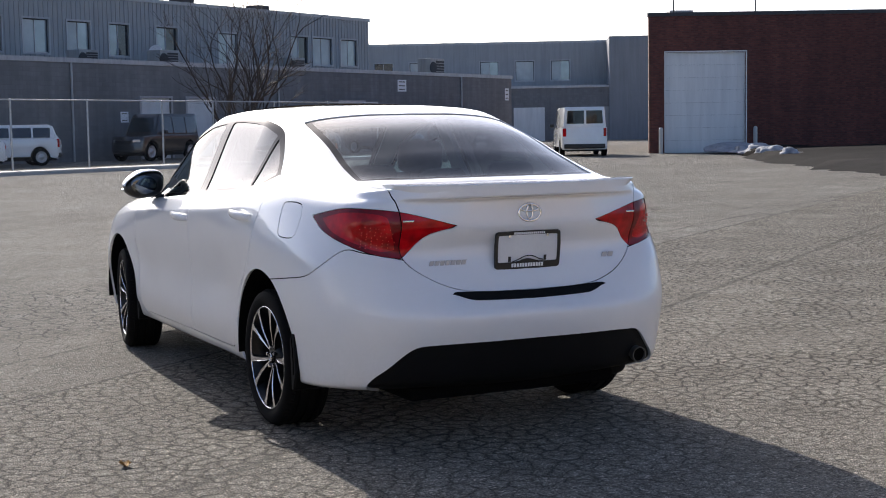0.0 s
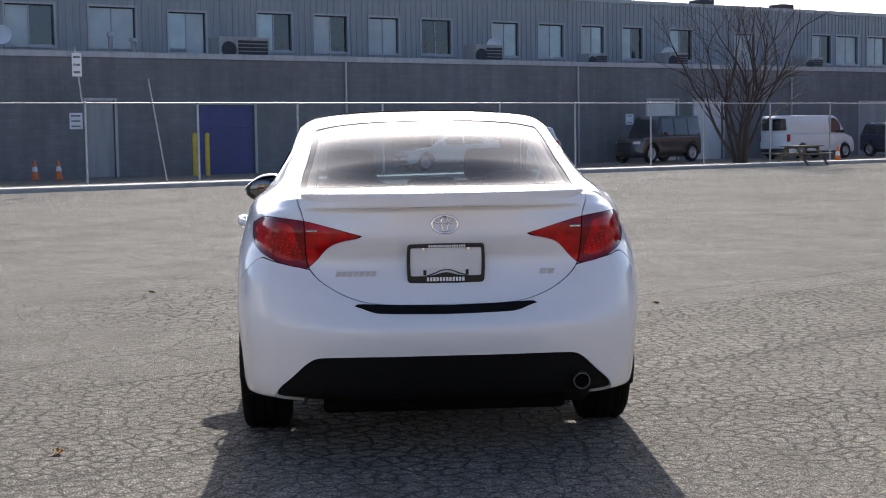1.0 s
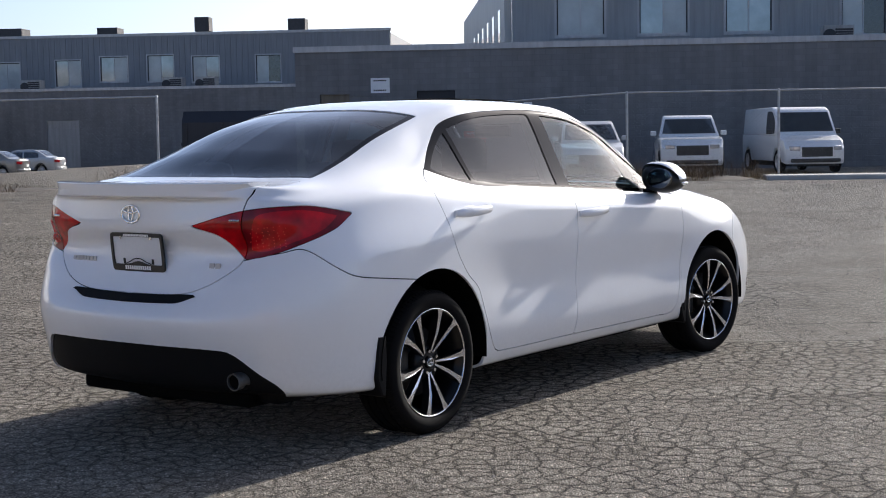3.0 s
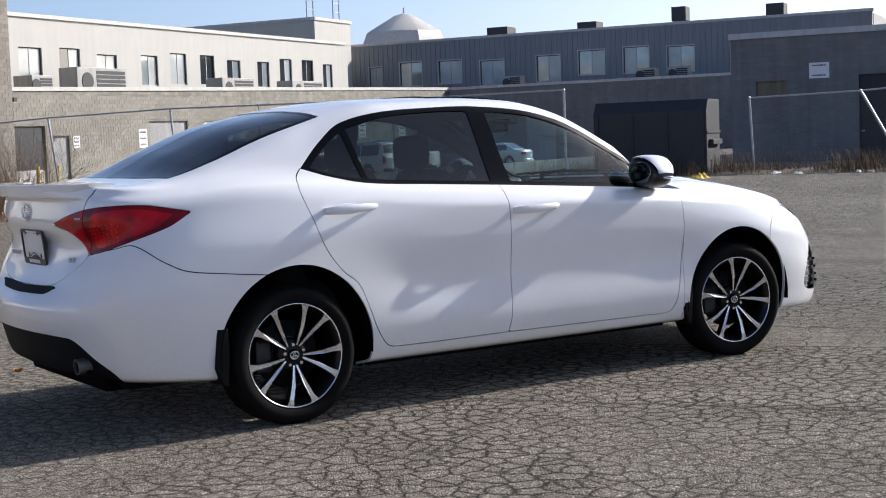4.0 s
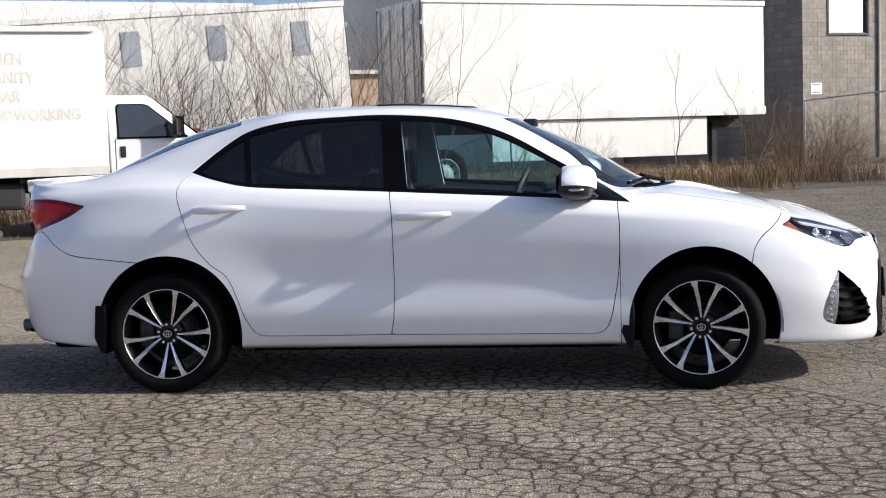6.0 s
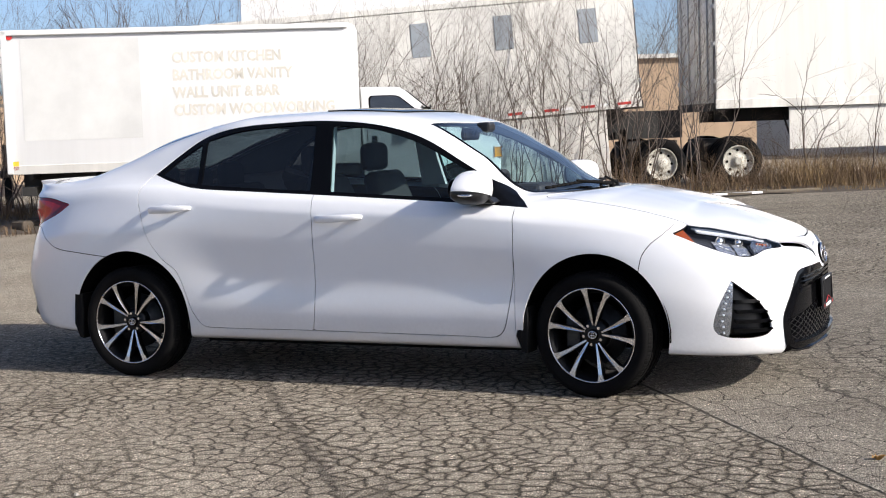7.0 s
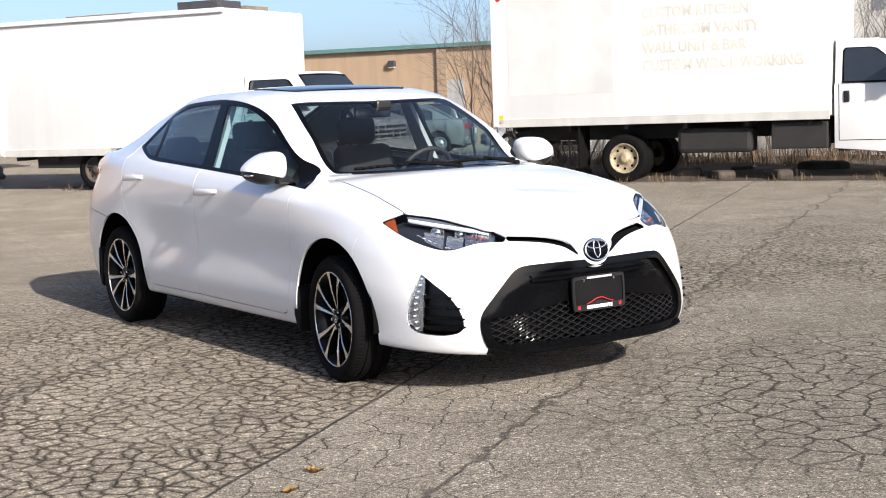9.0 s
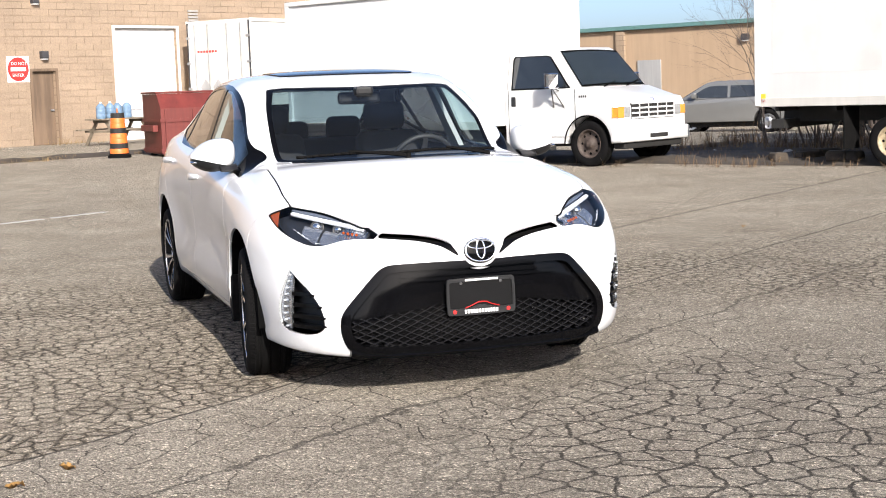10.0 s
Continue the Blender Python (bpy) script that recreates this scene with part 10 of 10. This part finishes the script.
# ---- bins, tables, cones, clutter ----
def steel_bin(name, m, L, W, H, material, label, lid=True):
    """A sloped-front waste bin with ribs, pockets and a lid."""
    b = empty(name, m, label, "bin")
    bm = bmesh.new()
    hull(bm, [(-W / 2, 0.06), (-W / 2, H), (W / 2 - 0.28, H), (W / 2, H - 0.32), (W / 2, 0.06)], L, 0.012)
    part("body", bm, material, b)
    for k in range(4):
        y = -L / 2 + 0.12 + k * (L - 0.24) / 3
        part("rib", box_bm(W / 2 - 0.01, W / 2 + 0.04, y - 0.03, y + 0.03, 0.06, H - 0.34), material, b)
    for z in (0.10, H * 0.55):
        part("band", box_bm(-W / 2 - 0.02, W / 2 + 0.025, -L / 2 - 0.025, L / 2 + 0.025, z, z + 0.07), material, b)
    for s in (-1, 1):
        part("fork_pocket", box_bm(-W * 0.35, W * 0.35, s * (L / 2 + 0.07) - 0.06, s * (L / 2 + 0.07) + 0.06, H * 0.40, H * 0.40 + 0.14, bevel=0.01), material, b)
    if lid:
        part("lid", box_bm(-W / 2 - 0.03, W / 2 - 0.26, -L / 2 - 0.03, L / 2 + 0.03, H + 0.004, H + 0.05, bevel=0.015), BIN_DARK if material is BIN_DARK else material, b)
    for x in (-W * 0.4, W * 0.4):
        for s in (-1, 1):
            part("foot", box_bm(x - 0.06, x + 0.06, s * L * 0.42 - 0.06, s * L * 0.42 + 0.06, 0, 0.06), CHASSIS, b)
    return b


steel_bin("waste_bin", pose(-24.6, 2.85, 0, 0, 0, 8), 2.1, 1.5, 1.38, BIN_RED, "red-brown steel waste bin with a sloping front")
d = steel_bin("waste_bin", pose(40.2, -21.4, 0, 0, 0, 195), 2.0, 1.2, 1.35, BIN_DARK, "dark steel waste bin with a white notice")
part("notice", box_bm(0.606, 0.612, -0.25, 0.25, 0.55, 0.95), SIGN_WHITE, d)
steel_bin("dumpster", pose(23.4, 24.2, 0, 0, 0, 215), 3.2, 1.9, 2.1, BIN_DARK, "large dark steel dumpster behind the fence", False)


def picnic_table(m, label):
    t = empty("picnic_table", m, label, "table", "picnic tables")
    for k in range(5):
        y = -0.32 + k * 0.16
        part("top_board", box_bm(-0.9, 0.9, y - 0.07, y + 0.07, 0.72, 0.76, bevel=0.006), WOOD_GREY, t)
    for s in (-1, 1):
        for k in (0, 1):
            y = s * (0.62 + 0.15 * k)
            part("bench_board", box_bm(-0.9, 0.9, y - 0.065, y + 0.065, 0.43, 0.47, bevel=0.006), WOOD_GREY, t)
    for x in (-0.62, 0.62):
        for s in (-1, 1):
            bm = bmesh.new()
            a, b = Vector((x, s * 0.75, 0.0)), Vector((x, s * 0.18, 0.72))
            add_box(bm, -0.02, 0.02, -0.05, 0.05, 0, (b - a).length, m=Matrix.Translation(a) @ Matrix.Rotation(s * math.atan2(0.57, 0.72), 4, "X"))
            part("leg", bm, WOOD_GREY, t)
        part("cross_beam", box_bm(x - 0.02, x + 0.02, -0.76, 0.76, 0.37, 0.43), WOOD_GREY, t)
        part("top_batten", box_bm(x - 0.02, x + 0.02, -0.36, 0.36, 0.64, 0.72), WOOD_GREY, t)
    return t


tm = pose(-33.3, 1.95, 0, 0, 0, 122)
picnic_table(tm, "weathered wooden picnic table by the tan wall")
picnic_table(at_yard(31.4, -38.6, 0, 95), "weathered wooden picnic table under the bare tree")
BOTTLE_BLUE = simple("blue_water_bottle", (0.16, 0.25, 0.36), 0.15, coat=0.6, vary=0.2, scale=8)
for k in range(4):
    b = empty("water_bottle", tm @ pose(-0.55 + 0.29 * k, 0.10 - 0.05 * (k % 2), 0.76), "large blue plastic water bottle on the picnic table", "bottle", "water bottles on the table")
    bm = bmesh.new()
    lathe(bm, [(0, 0), (0.125, 0), (0.135, 0.02), (0.135, 0.11), (0.128, 0.125), (0.135, 0.14), (0.135, 0.24), (0.128, 0.255), (0.135, 0.27), (0.13, 0.33), (0.06, 0.41), (0.03, 0.43)], 18, Matrix.Rotation(math.pi / 2, 4, "X"))
    part("shell", bm, BOTTLE_BLUE, b, smooth=True, angle=50)
    bm = bmesh.new()
    lathe(bm, [(0.034, 0.425), (0.034, 0.47), (0, 0.472)], 12, Matrix.Rotation(math.pi / 2, 4, "X"))
    part("cap", bm, SIGN_WHITE, b)
bx = empty("white_tub", tm @ pose(0.66, 0.05, 0.76), "small white plastic tub on the picnic table", "tub")
part("body", box_bm(-0.13, 0.13, -0.1, 0.1, 0, 0.2, bevel=0.02), SIGN_WHITE, bx)
part("lid", box_bm(-0.14, 0.14, -0.11, 0.11, 0.2, 0.225, bevel=0.008), FLASHING, bx)


def traffic_drum(m, label):
    t = empty("traffic_drum", m, label, "traffic drum")
    bm = bmesh.new()
    lathe(bm, [(0, 0), (0.33, 0), (0.33, 0.06), (0.27, 0.09), (0.27, 0.10)], 28, Matrix.Rotation(math.pi / 2, 4, "X"))
    part("rubber_base", bm, RUBBER, t)
    z = 0.10
    for k in range(8):
        r0, r1 = 0.265 - 0.010 * k, 0.265 - 0.010 * (k + 1)
        bm = bmesh.new()
        lathe(bm, [(0, z), (r0, z), (r0 - 0.004, z + 0.1), (r1, z + 0.108), (0, z + 0.108)], 28, Matrix.Rotation(math.pi / 2, 4, "X"))
        part("band", bm, CHASSIS if k % 3 == 1 else ORANGE, t, smooth=True, angle=40)
        z += 0.112
    part("handle", box_bm(-0.05, 0.05, -0.02, 0.02, z, z + 0.10, bevel=0.015), ORANGE, t)


traffic_drum(pose(-24.4, 1.05, 0) @ Matrix.Diagonal((0.78, 0.78, 1.0, 1)), "orange and black traffic drum on a rubber base")


def cone(m):
    c = empty("traffic_cone", m, "orange plastic traffic cone with a pale collar", "cone", "traffic cones")
    part("base", box_bm(-0.18, 0.18, -0.18, 0.18, 0, 0.035, bevel=0.01), ORANGE, c)
    bm = bmesh.new()
    lathe(bm, [(0.14, 0.035), (0.10, 0.28), (0.068, 0.5), (0.03, 0.7), (0.0, 0.71)], 18, Matrix.Rotation(math.pi / 2, 4, "X"))
    part("body", bm, ORANGE, c, smooth=True, angle=50)
    bm = bmesh.new()
    lathe(bm, [(0.105, 0.30), (0.076, 0.47)], 18, Matrix.Rotation(math.pi / 2, 4, "X"))
    part("collar", bm, SIGN_WHITE, c)


cone(pose(47.3, 12.4, 0))
cone(at_yard(43.6, -12.4, 0))
cone(at_yard(43.4, -13.2, 0))
cone(pose(49.2, -19.6, 0))
for q, p in ((43.9, 42.0), (45.5, 42.2)):
    b = empty("bollard", at_yard(q, p, -0.5), "yellow-painted steel bollard by the garage door", "bollard", "yellow bollards")
    part("post", tube_bm((0, 0, 0), (0, 0, 1.15), 0.085, seg=12), YELLOW, b)
    bm = bmesh.new()
    bmesh.ops.create_uvsphere(bm, u_segments=12, v_segments=6, radius=0.085, matrix=Matrix.Translation((0, 0, 1.15)))
    part("cap", bm, YELLOW, b)


def litter_sheet(name, m, size, height, material, seed, label, category, n=12):
    """A crumpled sheet lying on the ground."""
    bm = bmesh.new()
    g = []
    for i in range(n + 1):
        row = []
        for j in range(n + 1):
            x, y = (i / n - 0.5) * size, (j / n - 0.5) * size * 0.7
            e = max(abs(i / n - 0.5), abs(j / n - 0.5)) * 2
            z = height * (1 - e ** 3) * (0.55 + 0.9 * noise.noise(Vector((x * 3 / size * 2, y * 3 / size * 2, seed))))
            row.append(bm.verts.new((x + 0.08 * size * noise.noise(Vector((x, y, seed + 3))), y + 0.08 * size * noise.noise(Vector((y, x, seed + 5))), max(0.004, z))))
        g.append(row)
    for i in range(n):
        for j in range(n):
            bm.faces.new((g[i][j], g[i + 1][j], g[i + 1][j + 1], g[i][j + 1]))
    o = part(name, bm, material, smooth=True)
    o.matrix_basis = m
    tagged(o, label, category)


TARP_BLUE = simple("blue_tarpaulin", (0.04, 0.12, 0.35), 0.45, vary=0.25, scale=5)
litter_sheet("tarpaulin", pose(20.7, 22.6, 0), 1.3, 0.30, TARP_BLUE, 2, "crumpled blue tarpaulin by the fence", "tarpaulin")
litter_sheet("plastic_bag", pose(21.6, 20.6, 0), 0.5, 0.16, YELLOW, 4, "crumpled yellow plastic bag by the fence", "bag")
rl = random.Random(9)
for k in range(16):
    q, p = rl.uniform(30.6, 33.2), rl.uniform(-5, 9)
    litter_sheet("litter", at_yard(q, p, 0.01, rl.uniform(0, 180)), rl.uniform(0.15, 0.35), 0.09, rl.choice((SIGN_WHITE, SIGN_WHITE, FLASH_BEIGE, SIGN_RED, SNOW)), 20 + k, "scrap of paper litter among the dry weeds", "litter", 5)
for k in range(12):
    q, p = rl.uniform(-7, 15), rl.uniform(15.9, 17.0)
    litter_sheet("litter", at_yard(q, p, 0.01, rl.uniform(0, 180)), rl.uniform(0.12, 0.3), 0.08, rl.choice((SIGN_WHITE, WOOD_GREY, FLASH_BEIGE, DEBRIS)), 50 + k, "scrap of litter before the trailers", "litter", 5)
for k in range(9):
    q, p = rl.uniform(3, 9), rl.uniform(15.7, 16.6)
    L = rl.uniform(0.5, 1.5)
    o = part("plank", box_bm(-L / 2, L / 2, -0.06, 0.06, 0.0, 0.035, bevel=0.004), WOOD_GREY if k % 3 else SIGN_WHITE)
    o.matrix_basis = at_yard(q, p, 0.03, rl.uniform(-25, 25))
    tagged(o, "old plank lying among the brown weeds", "plank", "planks among the weeds")
# dark lumps: debris, and shade painted in below the box truck
for k in range(14):
    q, p = rl.uniform(-4.6, 0.2), rl.uniform(13.4, 15.6)
    o = part("debris_shade_lump", box_bm(-0.2, 0.2, -0.14, 0.14, 0, 0.12, bevel=0.05), DEBRIS)
    o.matrix_basis = at_yard(q, p, 0.0, rl.uniform(0, 180)) @ Matrix.Diagonal((rl.uniform(0.6, 2.0), rl.uniform(0.6, 1.5), rl.uniform(0.5, 1.6), 1))
    tagged(o, "dark lump of debris, also standing for shade under the box truck", "debris", "debris under the truck")


# ---- a heap of boards and a dark sack beside the bin ----
for k in range(6):
    L = 0.9 + 0.12 * (k % 3)
    o = part("board", box_bm(-0.05, 0.05, -0.012, 0.012, 0, L, bevel=0.003), WOOD_GREY)
    o.matrix_basis = pose(-21.9 + 0.09 * k, 3.35 + 0.05 * k, 0.0, 0, 28 + 5 * (k % 3), 20 * k)
    tagged(o, "old grey board leaning beside the bin", "board", "boards beside the bin")
for k, (x, y, s) in enumerate(((-21.5, 3.85, 0.34), (-21.2, 4.3, 0.30), (-22.0, 4.35, 0.32), (-21.7, 4.1, 0.40))):
    bm = bmesh.new()
    bmesh.ops.create_icosphere(bm, subdivisions=3, radius=1.0)
    for w in bm.verts:
        w.co *= 1 + 0.55 * noise.noise(w.co * 2.1 + Vector((k * 5, 0, 0)))
        w.co = Vector((w.co.x * s, w.co.y * s * 0.9, max(0.0, s * 0.75 + w.co.z * s * 0.8)))
    o = part("refuse_sack", bm, BIN_DARK, smooth=True)
    o.matrix_basis = pose(x, y, 0)
    tagged(o, "bulging dark refuse sack beside the bin", "sack", "sacks beside the bin")


# ---- leaves, gravel and a worn line on the asphalt ----
def dry_leaf(m, size, seed):
    rnd = random.Random(seed)
    bm = bmesh.new()
    top = []
    n = 9
    mid = [bm.verts.new((size * (i / n - 0.5), 0.0, 0.002 + size * 0.10 * math.sin(i * 0.9 + seed))) for i in range(n + 1)]
    for s in (-1, 1):
        edge = [bm.verts.new((size * (i / n - 0.5) + rnd.gauss(0, size * 0.02), s * size * 0.30 * math.sin(math.pi * i / n) ** 0.7 * (0.65 + 0.5 * (i % 3 == 1)), 0.004 + size * rnd.uniform(0.05, 0.28))) for i in range(1, n)]
        edge = [mid[0]] + edge + [mid[-1]]
        for i in range(n):
            q = [mid[i], mid[i + 1], edge[i + 1], edge[i]]
            q = [v for k, v in enumerate(q) if v not in q[:k]]
            if len(q) > 2:
                bm.faces.new(q if s > 0 else q[::-1])
    o = part("dry_leaf", bm, LEAF_DRY, smooth=True)
    o.matrix_basis = m
    tagged(o, "curled dry orange-brown leaf on the asphalt", "leaf", "leaves on the asphalt")


for k, (x, y, s) in enumerate(((-1.84, 1.63, 0.075), (2.79, -1.79, 0.075), (2.96, -1.98, 0.07), (-3.1, 4.4, 0.06), (-8.5, -5.2, 0.07), (4.6, 2.1, 0.06))):
    dry_leaf(pose(x, y, 0.002, 0, 0, 47 * k), s, k)


def gravel():
    """Loose grit on the asphalt round the car."""
    rnd = random.Random(77)
    V, F = [], []
    for _ in range(3200):
        a, r = rnd.uniform(0, 6.283), 1.2 + 4.6 * math.sqrt(rnd.random())
        x, y = r * math.cos(a) * 1.15, r * math.sin(a)
        s = rnd.uniform(0.0022, 0.006) * (2.0 if rnd.random() < 0.03 else 1.0)
        k = len(V)
        t = rnd.uniform(0, 6.283)
        for i in range(4):
            V.append((x + s * rnd.uniform(0.7, 1.3) * math.cos(t + i * 1.57), y + s * rnd.uniform(0.7, 1.3) * math.sin(t + i * 1.57), s * rnd.uniform(0.2, 0.6)))
        V.append((x, y, s * 1.3))
        F += [(k, k + 1, k + 4), (k + 1, k + 2, k + 4), (k + 2, k + 3, k + 4), (k + 3, k, k + 4)]
    o = rods("gravel", V, F, simple("pale_grit", (0.36, 0.33, 0.29), 0.85, vary=0.4, scale=40), smooth=False)
    tagged(o, "loose pale grit on the asphalt", "gravel", kind="stuff")


gravel()
LINE_PAINT = simple("worn_line_paint", (0.55, 0.54, 0.50), 0.8, vary=0.3, scale=14)
for k, (x0, y0, x1, y1) in enumerate(((-9.15, -0.6, -8.7, -1.25), (-8.62, -1.36, -8.3, -1.82))):
    bm = bmesh.new()
    d = Vector((x1 - x0, y1 - y0, 0))
    n = Vector((-d.y, d.x, 0)).normalized()
    pts = []
    for i in range(9):
        pts.append((x0 + d.x * i / 8, y0 + d.y * i / 8, 0.05 + 0.02 * math.sin(i * 2.7 + k)))
    prism(bm, [(x + n.x * w, y + n.y * w) for x, y, w in pts] + [(x - n.x * w, y - n.y * w) for x, y, w in pts[::-1]], 0.0005, 0.004)
    o = part("painted_line", bm, LINE_PAINT)
    tagged(o, "worn remnant of a white painted line", "marking", kind="structure")


# ---- blocks of the walls, laid one by one ----
def block_material(name, col, vary, per_island):
    m, nt, b = mat_new(name)
    vec = yard_coords(nt)
    if per_island:
        r = nt.nodes.new("ShaderNodeNewGeometry").outputs["Random Per Island"]
    else:
        r = nt.nodes.new("ShaderNodeObjectInfo").outputs["Random"]
    c = ramp(nt, r, [(0.0, tuple(x * (1 - vary) for x in col)), (1.0, tuple(x * (1 + vary) for x in col))])
    c = mix(nt, 1.0, c, ramp(nt, noise_of(nt, vec, 0.5, 5.0, 0.65), [(0.3, grey(0.80)), (0.7, grey(1.05))]), "MULTIPLY")
    c = mix(nt, 1.0, c, ramp(nt, noise_of(nt, vec, 22.0, 4.0, 0.7), [(0.3, grey(0.84)), (0.7, grey(1.12))]), "MULTIPLY")
    nt.links.new(c, b.inputs["Base Color"])
    b.inputs["Roughness"].default_value = 0.9
    bump(nt, b, noise_of(nt, vec, 40.0, 4.0, 0.7), 0.6, 0.012)
    return m


def lay_blocks(wall_ob, axis, pos, out, lo, hi, z0, z1, bw, bh, holes, col, vary, heart, name):
    """Running bond on the face at pos; out is the side that the face looks to. The 300 blocks nearest to heart are pieces, the rest is one mesh."""
    cells = []
    joint, deep = 0.012, 0.014
    rows = int((z1 - z0) / bh)
    for k in range(rows):
        za, zb = z0 + k * bh + joint / 2, z0 + (k + 1) * bh - joint / 2
        u = lo - (bw / 2 if k % 2 else 0.0)
        while u < hi:
            a, b = max(lo, u + joint / 2), min(hi, u + bw - joint / 2)
            zc = (za + zb) / 2
            for h in holes:
                if h[2] - bh * 0.5 < zc < h[3] + bh * 0.5:
                    if a < h[0] < b:
                        b = h[0] - 0.10
                    elif a < h[1] < b:
                        a = h[1] + 0.10
                    elif h[0] <= a and b <= h[1]:
                        b = a
            if b - a > 0.06:
                cells.append((a, b, za, zb))
            u += bw
    cells.sort(key=lambda c: ((c[0] + c[1]) / 2 - heart[0]) ** 2 + ((c[2] + c[3]) / 2 - heart[1]) ** 2)
    d0, d1 = sorted((pos + out * 0.001, pos + out * deep))
    piece, joined = block_material(name, col, vary, False), block_material(name + "_joined", col, vary, True)
    known = {}
    def box(a, b, c, d):
        return (d0, d1, a, b, c, d) if axis == "q" else (a, b, d0, d1, c, d)
    for a, b, c, d in cells[:300]:
        key = round(b - a, 3)
        if key not in known:
            me = bpy.data.meshes.new("block")
            bm = box_bm(*box(-(b - a) / 2, (b - a) / 2, -(d - c) / 2, (d - c) / 2))
            bm.to_mesh(me)
            bm.free()
            me.materials.append(piece)
            known[key] = me
        u, z = (a + b) / 2, (c + d) / 2
        shared("block", known[key], wall_ob, Matrix.Translation((0, u, z) if axis == "q" else (u, 0, z)))
    if len(cells) > 300:
        tagged(boxes_mesh("blockwork", [box(*c) for c in cells[300:]], joined, wall_ob), kind="stuff")


lay_blocks(TOWER_WALL, "p", 43.6, -1, 36.0, 44.25, -0.5, 9.5, 0.40, 0.20, TOWER_HOLES, (0.27, 0.245, 0.21), 0.13, (40.0, 4.0), "tower_block")
lay_blocks(TAN_WALL, "q", -31.0, 1, 10.0, 31.0, 0.0, 6.2, 0.60, 0.20, TAN_HOLES, (0.34, 0.255, 0.182), 0.05, (18.5, 2.5), "tan_block")
lay_blocks(BEIGE_WALL, "p", 44.0, -1, 44.3, 62.0, -0.5, 4.2, 0.40, 0.20, BEIGE_HOLES, (0.30, 0.28, 0.24), 0.10, (48.0, 2.0), "wing_block")
